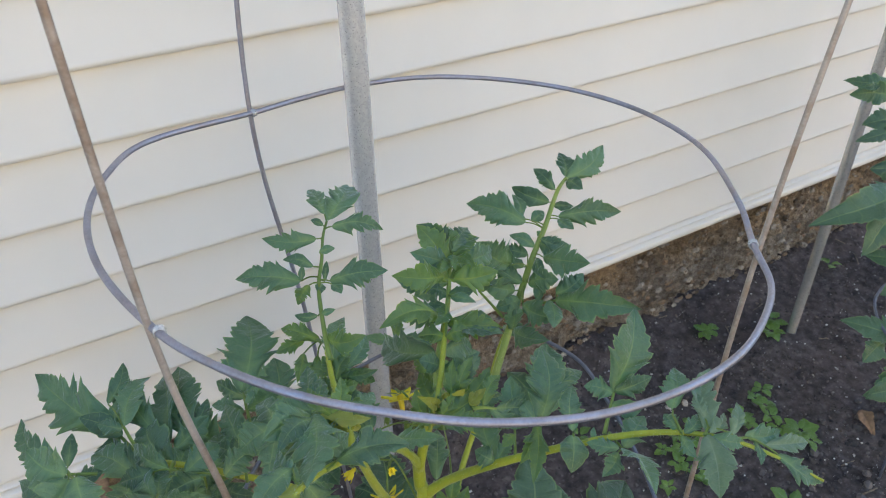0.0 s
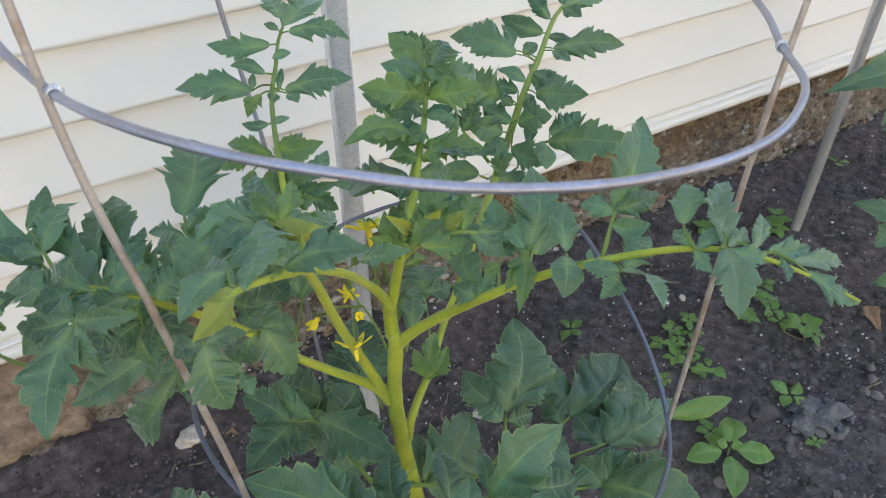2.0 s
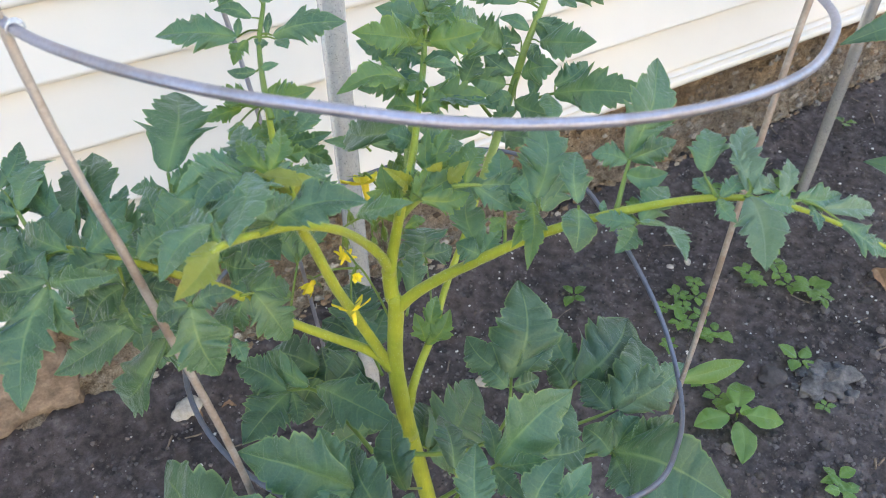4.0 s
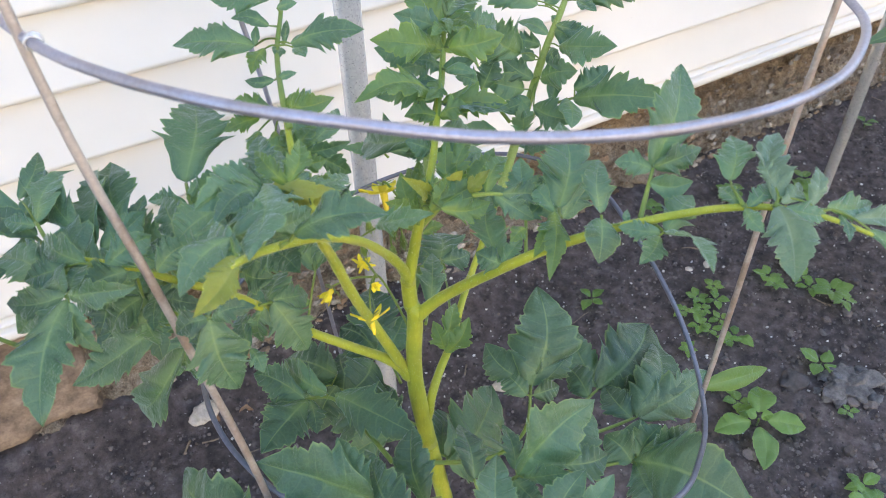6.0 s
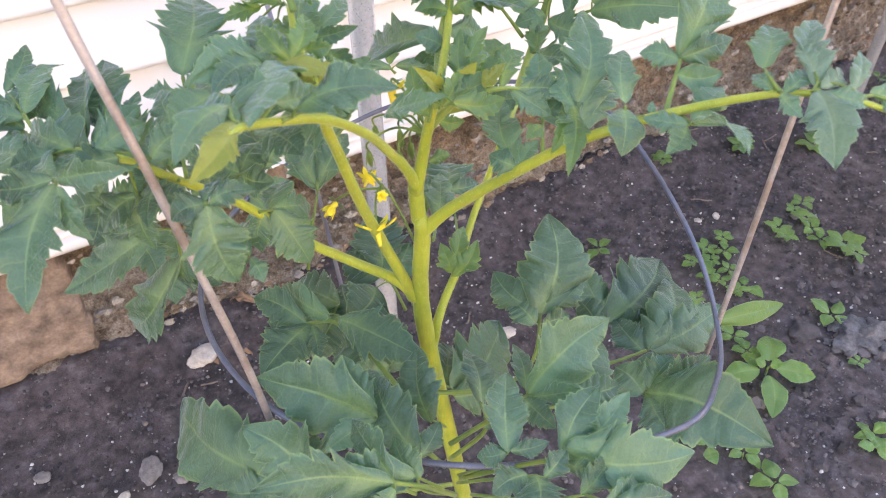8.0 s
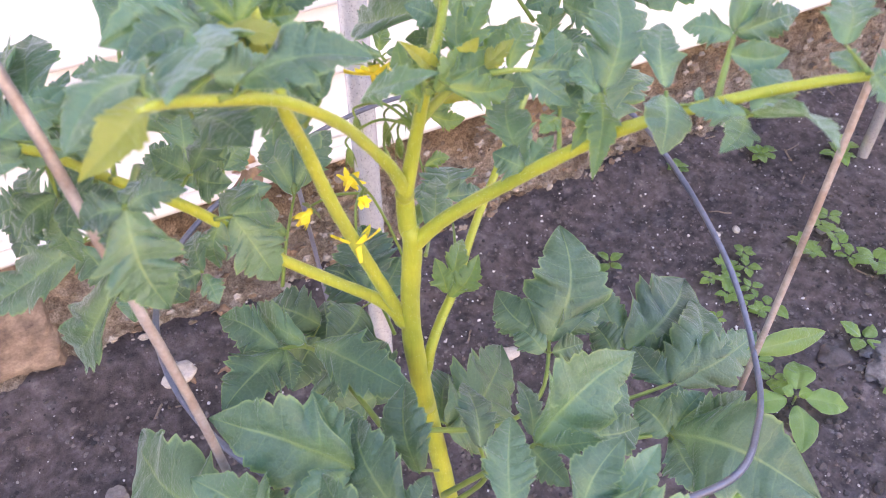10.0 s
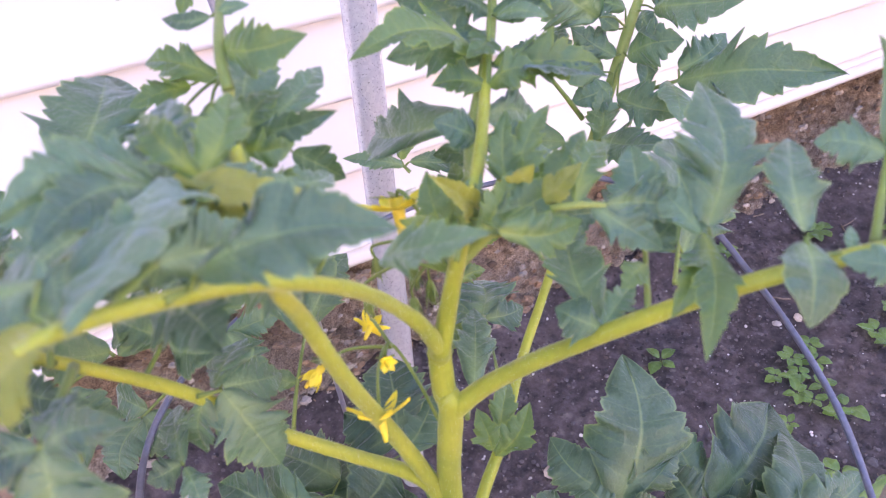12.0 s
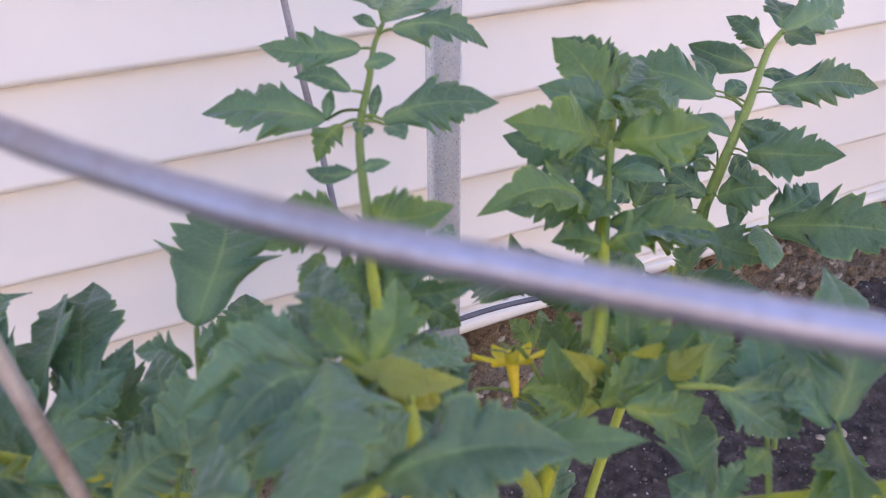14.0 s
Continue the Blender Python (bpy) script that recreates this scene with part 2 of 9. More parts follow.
def plain(name, colour, rough=0.5, var=0.25, scale=90):
    m, nt, b = mat(name)
    n = noise_at(nt, coords(nt), scale, 5, 0.6)
    lo, hi = tuple(c * (1 - var) for c in colour), tuple(min(1, c * (1 + var)) for c in colour)
    nt.links.new(ramp(nt, n, [(0.3, lo), (0.7, hi)]), b.inputs["Base Color"])
    b.inputs["Roughness"].default_value = rough
    bump(nt, b, n, 0.3, 0.002)
    return m


VINYL, SOIL, CONCRETE = vinyl(), soil(), concrete()
GALV = galvanised("galvanised_steel", 0.40, (0.90, 0.90, 0.90))
STEEL = galvanised("dull_steel", 0.5, (0.72, 0.70, 0.68))
RING = wire_mat("galvanised_wire", (0.40, 0.40, 0.475), (0.31, 0.28, 0.27), 0.6, 0.7)
LEG = wire_mat("weathered_wire", (0.50, 0.44, 0.385), (0.30, 0.215, 0.155), 0.8, 0.35)
PALE_WIRE = wire_mat("coated_wire", (0.165, 0.175, 0.22), (0.11, 0.11, 0.12), 0.6, 0.45)
LEAF = leaf_mat("leaf_green", (0.030, 0.078, 0.038), (0.128, 0.232, 0.115), (0.25, 0.36, 0.11), (0.20, 0.42, 0.05))
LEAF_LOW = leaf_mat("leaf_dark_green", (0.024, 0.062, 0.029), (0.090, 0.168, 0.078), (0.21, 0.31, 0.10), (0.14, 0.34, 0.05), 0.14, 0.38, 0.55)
LEAF_YOUNG = leaf_mat("leaf_young_green", (0.040, 0.100, 0.033), (0.122, 0.218, 0.076), (0.34, 0.42, 0.06), (0.34, 0.55, 0.05), 0.3)
# yellow base: young foot leaves, and light through undersides put into the colour
LEAF_GOLD = leaf_mat("leaf_yellow_lit_through", (0.17, 0.22, 0.025), (0.33, 0.35, 0.045), (0.40, 0.42, 0.10), (0.6, 0.6, 0.08), 0.35)
LEAF_PALE = leaf_mat("leaf_downy_green", (0.085, 0.150, 0.080), (0.16, 0.24, 0.14), (0.28, 0.36, 0.20), (0.26, 0.42, 0.10), 0.2, 0.6)
LEAF_LIGHT = leaf_mat("leaf_lime_green", (0.070, 0.165, 0.028), (0.145, 0.28, 0.042), (0.26, 0.40, 0.11), (0.40, 0.60, 0.08), 0.3)
STALK = stalk_mat("stalk_green", (0.27, 0.32, 0.022), (0.42, 0.45, 0.035))
STALK_TOP = stalk_mat("shoot_green", (0.20, 0.28, 0.050), (0.33, 0.40, 0.085))
STALK_THIN = stalk_mat("leafstalk_green", (0.12, 0.19, 0.030), (0.21, 0.28, 0.045))
PETAL = plain("petal_yellow", (0.88, 0.74, 0.035), 0.5, 0.12)
STAMEN = plain("stamen_yellow", (0.85, 0.66, 0.035), 0.5, 0.2)
HAIR = plain("hair_pale", (0.55, 0.60, 0.38), 0.6, 0.1)


# ---- making things ----
def mesh_of(name, bm, material, smooth=True):
    me = bpy.data.meshes.new(name)
    bm.to_mesh(me)
    bm.free()
    me.materials.append(material)
    if smooth:
        me.polygons.foreach_set("use_smooth", [True] * len(me.polygons))
    return me


def part(name, bm, material, parent=None, label="", smooth=True):
    ob = new(name, mesh_of(name, bm, material, smooth))
    if parent is not None:
        ob.parent = parent
    return tagged(ob, label)


def thing(name, label, category, at=(0, 0, 0), group="", kind=""):
    ob = new(name)
    ob.empty_display_size = 0.05
    ob.location = at
    return tagged(ob, label, category, group, kind)


def box(bm, x0, x1, y0, y1, z0, z1):
    vs = [bm.verts.new((x, y, z)) for z in (z0, z1) for x, y in ((x0, y0), (x1, y0), (x1, y1), (x0, y1))]
    for f in ((3, 2, 1, 0), (4, 5, 6, 7), (0, 1, 5, 4), (1, 2, 6, 5), (2, 3, 7, 6), (3, 0, 4, 7)):
        bm.faces.new([vs[i] for i in f])
    return vs


def smooth_path(points, per, closed=False):
    """Catmull-Rom through the points."""
    p = [Vector(q) for q in points]
    n, out = len(p), []
    spans = n if closed else n - 1
    for i in range(spans):
        a, b, c, d = [p[(i + k) % n] if closed else p[min(max(i + k, 0), n - 1)] for k in (-1, 0, 1, 2)]
        for j in range(per):
            t = j / per
            out.append(0.5 * (2 * b + (c - a) * t + (2 * a - 5 * b + 4 * c - d) * t * t + (3 * b - a - 3 * c + d) * t ** 3))
    if not closed:
        out.append(p[-1])
    return out


def tube(bm, path, radius, sides=10, closed=False, lump=0.0):
    """A tapered tube; radius is a number or a function of 0..1."""
    n, rings, ref = len(path), [], None
    for i, p in enumerate(path):
        if closed:
            d = path[(i + 1) % n] - path[i - 1]
        else:
            d = path[min(i + 1, n - 1)] - path[max(i - 1, 0)]
        d.normalize()
        if ref is None:
            ref = d.orthogonal().normalized()
        ref = (ref - d * ref.dot(d)).normalized()
        side = d.cross(ref)
        r = radius(i / (n - 1)) if callable(radius) else radius
        if lump:
            r *= 1 + lump * noise.noise(p * 90)
        rings.append([bm.verts.new(p + r * (math.cos(a) * ref + math.sin(a) * side)) for a in [2 * math.pi * k / sides for k in range(sides)]])
    for i in range(n if closed else n - 1):
        a, b = rings[i], rings[(i + 1) % n]
        shift = 0
        if closed and i == n - 1:
            shift = min(range(sides), key=lambda s: (a[0].co - b[s].co).length)
        for k in range(sides):
            bm.faces.new((a[k], a[(k + 1) % sides], b[(k + 1 + shift) % sides], b[(k + shift) % sides]))
    if not closed:
        bm.faces.new(rings[0][::-1])
        bm.faces.new(rings[-1])


def blob(bm, centre, size, seed, rough=0.3, flat=1.0, level=2):
    """An uneven lump."""
    made = bmesh.ops.create_icosphere(bm, subdivisions=level, radius=1.0)["verts"]
    off = Vector((seed * 3.1, seed * 1.7, seed * 0.9))
    for q in made:
        d = q.co.copy()
        k = 1 + rough * noise.noise(d * 1.3 + off) + rough * 0.5 * noise.noise(d * 3.1 + off)
        q.co = Vector(centre) + Vector((d.x * k * size[0], d.y * k * size[1], d.z * k * size[2] * flat))
    return made


# ---- the house wall ----
X0, X1, TOP, REVEAL, SEAM = -4.0, 7.0, 3.1, 0.1016, 0.9199
BASE = SEAM - 6 * REVEAL
wall = thing("wall_house", "cream vinyl clapboard wall above a rubble foundation", "wall", kind="structure")
bm = bmesh.new()
box(bm, X0, X1, 0.022, 0.16, BASE - 0.02, TOP)
part("sheathing", bm, VINYL, wall, smooth=False)


def course_mesh(xa, xb, lift):
    """One lap: leans out towards its lower edge, with a square butt."""
    bm = bmesh.new()
    prof = [(0.0200, REVEAL + 0.010), (0.0190, REVEAL - 0.001), (0.0150, REVEAL - 0.014), (0.0085, 0.050), (0.0012, 0.0125), (0.0003, 0.0100), (0.0, 0.0075), (0.0008, 0.0048), (0.0026, 0.0026), (0.0052, 0.0011), (0.0085, 0.0004), (0.0165, 0.0002)]
    n = 44
    rows = []
    for i in range(n + 1):
        x = xa + (xb - xa) * i / n
        rows.append([bm.verts.new((x, y - lift + 0.0012 * noise.noise(Vector((x * 2.2, z * 3, 5))), z)) for y, z in prof])
    for a, b in zip(rows, rows[1:]):
        for k in range(len(prof) - 1):
            bm.faces.new((a[k], b[k], b[k + 1], a[k + 1]))
    bmesh.ops.recalc_face_normals(bm, faces=bm.faces)
    return mesh_of("siding_course", bm, VINYL, True)


# two lengths a course: the one ends 25 mm over the other in a joint up the wall
JOINT = 0.524
lengths = (course_mesh(X0, JOINT, 0.0016), course_mesh(JOINT - 0.03, X1, 0.0))
k = 0
while BASE + (k + 1) * REVEAL < TOP:
    for data in lengths:
        ob = new("siding_course", data)
        ob.parent = wall
        ob.location.z = BASE + k * REVEAL
    k += 1

# starter trim under the lowest course: a rolled channel with a nose
bm = bmesh.new()
prof = [(0.012, 0.006), (0.010, -0.004), (0.0, -0.0055), (-0.004, -0.0075), (-0.004, -0.0095), (0.010, -0.0105), (0.010, -0.0160), (-0.0065, -0.0172), (-0.0085, -0.019), (-0.0085, -0.030), (-0.006, -0.035), (0.03, -0.036)]
rows = [[bm.verts.new((X0 + (X1 - X0) * i / 30, y, BASE + z)) for y, z in prof] for i in range(31)]
for a, b in zip(rows, rows[1:]):
    for j in range(len(prof) - 1):
        bm.faces.new((a[j], b[j], b[j + 1], a[j + 1]))
bmesh.ops.recalc_face_normals(bm, faces=bm.faces)
trim = part("trim_bottom", bm, VINYL)
tagged(trim, "white vinyl starter strip along the wall's foot", "trim", kind="structure")


def rough_face(name, y0, z0, z1, deep, step, label):
    bm = bmesh.new()
    xs = []
    x = X0
    while x < X1:
        xs.append(x)
        x += step if -0.85 < x < 2.4 else 0.15
    rows = []
    n = 44
    for x in xs:
        row = []
        for j in range(n + 1):
            z = z0 + (z1 - z0) * j / n
            p = Vector((x, 0, z))
            q = p + Vector((0.02 * noise.noise(p * 20), 0, 0.02 * noise.noise(p * 20 + Vector((5, 5, 5)))))
            near = noise.voronoi(Vector((q.x * 15, 3.3, q.z * 20)))[0]
            bulge = min(1.0, (near[1] - near[0]) * 2.6)
            y = y0 + deep * (0.55 - 1.0 * bulge ** 0.6) + deep * 1.3 * noise.noise(p * 5) + deep * 0.55 * noise.noise(p * 40) + deep * 0.3 * noise.noise(p * 90)
            hollow = max(0.0, noise.noise(Vector((x * 8, 1.7, z * 4))) - 0.05) * max(0.0, min(1.0, (z - z0) / (z1 - z0) * 3 - 1.9))
            broken = max(0.0, 1.0 - ((x + 0.08) / 0.10) ** 2) * max(0.0, min(1.0, (z - 0.20 + 0.05 * noise.noise(p * 22)) / 0.03))
            row.append(bm.verts.new((x, y + 0.10 * hollow + 0.075 * broken, z)))
        rows.append(row)
    for a, b in zip(rows, rows[1:]):
        for j in range(n):
            bm.faces.new((a[j], b[j], b[j + 1], a[j + 1]))
    bmesh.ops.recalc_face_normals(bm, faces=bm.faces)
    ob = part(name, bm, CONCRETE)
    return tagged(ob, label, "foundation", kind="structure")


rough_face("foundation", 0.045, -0.12, BASE - 0.005, 0.020, 0.0085, "crumbling tan rubble and mortar foundation under the siding")

# a block of smoother tan mortar that stands out of the foundation
bm = bmesh.new()
rows = []
for i in range(71):
    row = []
    for j in range(51):
        x, z = -0.78 + 0.40 * i / 70, -0.02 + (BASE + 0.005) * j / 50
        p = Vector((x, 2.0, z))
        edge = min((-0.395 + 0.03 * noise.noise(p * 14) + 0.012 * noise.noise(p * 45) - x) / 0.012, (z - 0.045 - 0.03 * noise.noise(p * 11) - 0.010 * noise.noise(p * 50)) / 0.012)
        inside = max(0.0, min(1.0, edge))
        y = 0.075 - 0.052 * inside ** 0.7 + 0.010 * noise.noise(p * 9) + 0.004 * noise.noise(p * 40) + 0.0035 * noise.noise(p * 95)
        row.append(bm.verts.new((x, y, z)))
    rows.append(row)
for a, b in zip(rows, rows[1:]):
    for j in range(50):
        bm.faces.new((a[j], b[j], b[j + 1], a[j + 1]))
bmesh.ops.recalc_face_normals(bm, faces=bm.faces)
block = part("mortar_block", bm, stone_mat("tan_mortar", (0.11, 0.080, 0.058), (0.40, 0.30, 0.215), 34))
tagged(block, "light tan block of mortar in the rubble foundation", "foundation", kind="structure")

# unseen eave, added over the wall to cut off part of the sky
bm = bmesh.new()
box(bm, X0, X1, -0.35, 0.6, TOP + 0.002, TOP + 0.12)
tagged(part("roof_eave", bm, VINYL, smooth=False), "unseen white eave added above the siding to cut off the sky", "eave", kind="structure")


# unseen wall, added opposite the house: blocks low sky, bounces warm sunlight back
bm = bmesh.new()
box(bm, -11.0, 14.0, -6.2, -6.0, -0.1, 3.2)
tagged(part("wall_neighbour", bm, plain("bounce_wall_tan", (0.46, 0.38, 0.275), 0.7, 0.08, 3), smooth=False), "unseen tan wall added opposite the house to bounce warm light", "wall", kind="structure")

# ---- ground ----
def height(x, y):
    p = Vector((x, y, 0))
    h = 0.010 * noise.noise(p * 3.1) + 0.006 * noise.noise(p * 9 + Vector((4, 1, 0)))
    near = max(0.0, min(1.0, (y + 0.10) / 0.16))
    h += 0.028 * near * near * (3 - 2 * near)
    clump = noise.noise(p * 26 + Vector((9, 2, 7)))
    h += 0.0055 * max(0, clump) + 0.003 * noise.noise(p * 60) + 0.0016 * noise.noise(p * 130)
    return h


def spaced(lo, hi, a, b, step, grow):
    """Even steps from a to b, widening outside them."""
    vals = [a + step * i for i in range(int((b - a) / step) + 1)]
    s, q = step, vals[-1]
    while q < hi:
        s *= grow
        q += s
        vals.append(min(q, hi))
    s, q = step, vals[0]
    while q > lo:
        s *= grow
        q -= s
        vals.insert(0, max(q, lo))
    return vals


bm = bmesh.new()
gx = spaced(-90, 90, -0.75, 1.95, 0.0085, 1.35)
gy = spaced(-90, 90, -0.95, 0.10, 0.0085, 1.35)
grid = [[bm.verts.new((x, y, height(x, y) if -1.2 < y < 0.6 and -1.2 < x < 2.6 else 0.0)) for y in gy] for x in gx]
for a, b in zip(grid, grid[1:]):
    for j in range(len(gy) - 1):
        bm.faces.new((a[j], b[j], b[j + 1], a[j + 1]))
ground = part("ground", bm, SOIL)
tagged(ground, "dark loose garden soil with crumbs and perlite", "soil", kind="structure")

# ---- posts ----
for px, py, lean, pr, steel in ((0.0275, -0.1644, 0.0, 0.0165, GALV), (1.1430, -0.1843, 0.03, 0.0118, STEEL)):
    bm = bmesh.new()
    tube(bm, [Vector((px + lean * z, py, z)) for z in (-0.25, 0.0, 0.4, 0.8, 1.2, 1.6, 1.95)], pr, 28)
    post = part("metal_post", bm, steel)
    tagged(post, "round galvanised steel post standing in the soil", "post", group="posts by the wall")

# ---- the wire cage ----
cage = thing("tomato_cage", "galvanised wire tomato cage with three bent legs", "plant cage", (-0.02, -0.47, 0))
cage_at = Vector((-0.02, -0.47, 0))


def wire(name, points, r, material, closed=False, parent=cage, per=10, label="", origin=cage_at):
    bm = bmesh.new()
    tube(bm, [p - origin for p in smooth_path(points, per, closed)], r, 12, closed, 0.05)
    return part(name, bm, material, parent, label)


WIRE = 0.0031
wire("ring", [(-0.3188, -0.5498, 0.9179), (-0.3371, -0.4584, 0.9206), (-0.3309, -0.3686, 0.9202), (-0.2995, -0.2896, 0.9176), (-0.2439, -0.2284, 0.9136),
              (-0.1194, -0.1932, 0.9022), (-0.0525, -0.1722, 0.8965), (0.0246, -0.1533, 0.8888), (0.1238, -0.1534, 0.8797), (0.2171, -0.1860, 0.8691),
              (0.3023, -0.2553, 0.8587), (0.3462, -0.3502, 0.8519), (0.3385, -0.4624, 0.8499), (0.2715, -0.5765, 0.8559), (0.2136, -0.6478, 0.8586),
              (0.1704, -0.7042, 0.8626), (0.1154, -0.7398, 0.8681), (0.0556, -0.7642, 0.8777), (-0.0121, -0.7740, 0.8867), (-0.0866, -0.7684, 0.8969),
              (-0.1555, -0.7424, 0.9044), (-0.2109, -0.7065, 0.9121), (-0.2550, -0.6657, 0.9159), (-0.2935, -0.6086, 0.9169)], WIRE, RING, True, per=8)
wire("ring", [(0.0037, -0.7682, 0.4913), (0.1027, -0.7309, 0.4533), (0.1717, -0.6657, 0.4351), (0.1958, -0.5955, 0.4763), (0.2165, -0.4943, 0.5088), (0.2175, -0.4027, 0.5309), (0.1535, -0.2991, 0.5327),
              (0.0116, -0.2464, 0.5130), (-0.1319, -0.2662, 0.4920), (-0.2463, -0.3505, 0.4903), (-0.2867, -0.4619, 0.4832), (-0.2547, -0.5850, 0.4707), (-0.1524, -0.7104, 0.4891)], 0.0027, PALE_WIRE, True)
wire("leg", [(-0.3299, -0.5257, 1.3506), (-0.3217, -0.5458, 0.9262), (-0.3006, -0.5684, 0.7367), (-0.2774, -0.5919, 0.5380), (-0.2710, -0.5869, 0.3685), (-0.2560, -0.5742, -0.1218)], 0.0031, LEG)
wire("leg", [(0.2916, -0.6565, 1.3491), (0.2207, -0.6512, 0.8657), (0.1737, -0.6677, 0.4290), (0.1229, -0.6770, -0.1232)], 0.0029, LEG)
wire("leg", [(-0.0881, -0.1920, 1.3570), (-0.1224, -0.1903, 0.9124), (-0.0952, -0.2186, 0.5798), (-0.0492, -0.2520, -0.1157)], 0.0028, RING)


def weld(p, d, r=0.0042, n=3):
    """Turns of thin tie wire round a joint."""
    bm = bmesh.new()
    d = Vector(d).normalized()
    a = d.orthogonal().normalized()
    b = d.cross(a)
    pts = [Vector(p) - cage_at + d * (0.006 * i / (12 * n) - 0.003) + r * (math.cos(i / 12 * 2 * math.pi) * a + math.sin(i / 12 * 2 * math.pi) * b) for i in range(12 * n + 1)]
    tube(bm, pts, 0.0008, 6)
    part("joint", bm, GALV, cage, "bright bead of solder round the crossing wires")


weld((-0.3158, -0.5560, 0.9178), (-0.2, -1, 0))
weld((0.2136, -0.6478, 0.8586), (0.6, 0.7, 0))
weld((-0.1194, -0.1932, 0.9022), (1, 0.3, 0))


# ---- plants ----
def stalk(name, parent, points, r0, r1, label=""):
    bm = bmesh.new()
    path = [p - parent_at(parent) for p in smooth_path(points, 6)]
    swell = 0.22 if name == "branch" else 0.0
    tube(bm, path, lambda t: (r0 + (r1 - r0) * t) * (1 + swell * math.exp(-t * 14)), 12 if r0 > 0.003 else 7, False, 0.08)
    ob = part(name, bm, STALK_THIN if r0 < 0.003 else STALK_TOP if name == "leaf" else STALK, parent, label)
    if r0 > 0.004:
        fuzz(ob, path, lambda t: r0 + (r1 - r0) * t)
    return ob


def fuzz(owner, path, radius):
    """Short pale hairs standing off a stem."""
    rng = random.Random(len(path) * 31 + int(1e4 * radius(0)))
    verts, faces, n = [], [], len(path)
    total = sum((b - a).length for a, b in zip(path, path[1:]))
    for _ in range(int(total * 3200)):
        i = rng.randrange(n - 1)
        t = rng.random()
        p, d = path[i].lerp(path[i + 1], t), (path[i + 1] - path[i]).normalized()
        a = d.orthogonal().normalized()
        out = Matrix.Rotation(rng.uniform(0, 6.28), 3, d) @ a
        r, h = radius((i + t) / n) * 0.95, rng.uniform(0.0010, 0.0032)
        side = d.cross(out) * 0.00007
        k = len(verts)
        tip = p + out * (r + h) + d * rng.uniform(-0.0006, 0.0006)
        verts += [p + out * r + side, p + out * r - side, p + out * r + d * 0.0001, tip]
        faces += [(k, k + 1, k + 3), (k + 1, k + 2, k + 3), (k + 2, k, k + 3)]
    me = bpy.data.meshes.new("fuzz")
    me.from_pydata(verts, [], faces)
    me.materials.append(HAIR)
    ob = tagged(new("fuzz", me), "fine pale hairs on the stem", kind="stuff")
    ob.parent = owner


def parent_at(ob):
    return ob.location if ob.parent is None else ob.parent.location


EYE_SIDE = Vector((-0.42, -0.75, 0.55))
LEAF_COUNT = [0]
STYLES = {
    # lobes a side, tooth depth, lobe depth, fold, arch, wave, roundness, material
    "a": (4, 0.16, 0.34, 0.20, 0.07, 0.16, 0.15, LEAF),
    "c": (4, 0.14, 0.32, 0.18, 0.07, 0.14, 0.25, LEAF),
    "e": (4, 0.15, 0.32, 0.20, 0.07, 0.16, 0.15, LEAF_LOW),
    "d": (4, 0.17, 0.40, 0.22, 0.06, 0.18, 0.05, LEAF),
    "s": (3, 0.05, 0.08, 0.20, 0.06, 0.10, 0.70, LEAF),
    "y": (4, 0.18, 0.36, 0.30, 0.12, 0.22, 0.05, LEAF_YOUNG),
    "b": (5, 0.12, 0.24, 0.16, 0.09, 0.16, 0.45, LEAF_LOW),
    "p": (4, 0.16, 0.30, 0.48, 0.10, 0.24, 0.05, LEAF_PALE),
    "g": (3, 0.14, 0.22, 0.60, 0.10, 0.25, 0.0, LEAF_GOLD),
    "u": (4, 0.14, 0.20, 0.35, 0.10, 0.22, 0.05, LEAF_GOLD),
    "l": (3, 0.02, 0.03, 0.22, 0.05, 0.05, 0.85, LEAF_LIGHT),
}


def lobes(count, tooth, lobe, rng):
    """One margin: (start, end, cut, left tooth, right tooth) of each lobe, the deepest cuts towards the foot, a plain tip."""
    weights = [rng.uniform(0.7, 1.35) * (1.35 - 0.75 * k / count) for k in range(count)]
    total, at, made = sum(weights), 0.02, []
    end = rng.uniform(0.76, 0.86)
    for k, w in enumerate(weights):
        to = at + (end - 0.02) * w / total
        cut = lobe * (1.35 - 1.1 * k / count) * rng.uniform(0.55, 1.3)
        made.append((at, to, min(0.62, cut), tooth * rng.uniform(0.2, 1.2), rng.uniform(0.42, 0.60)))
        at = to
    return made


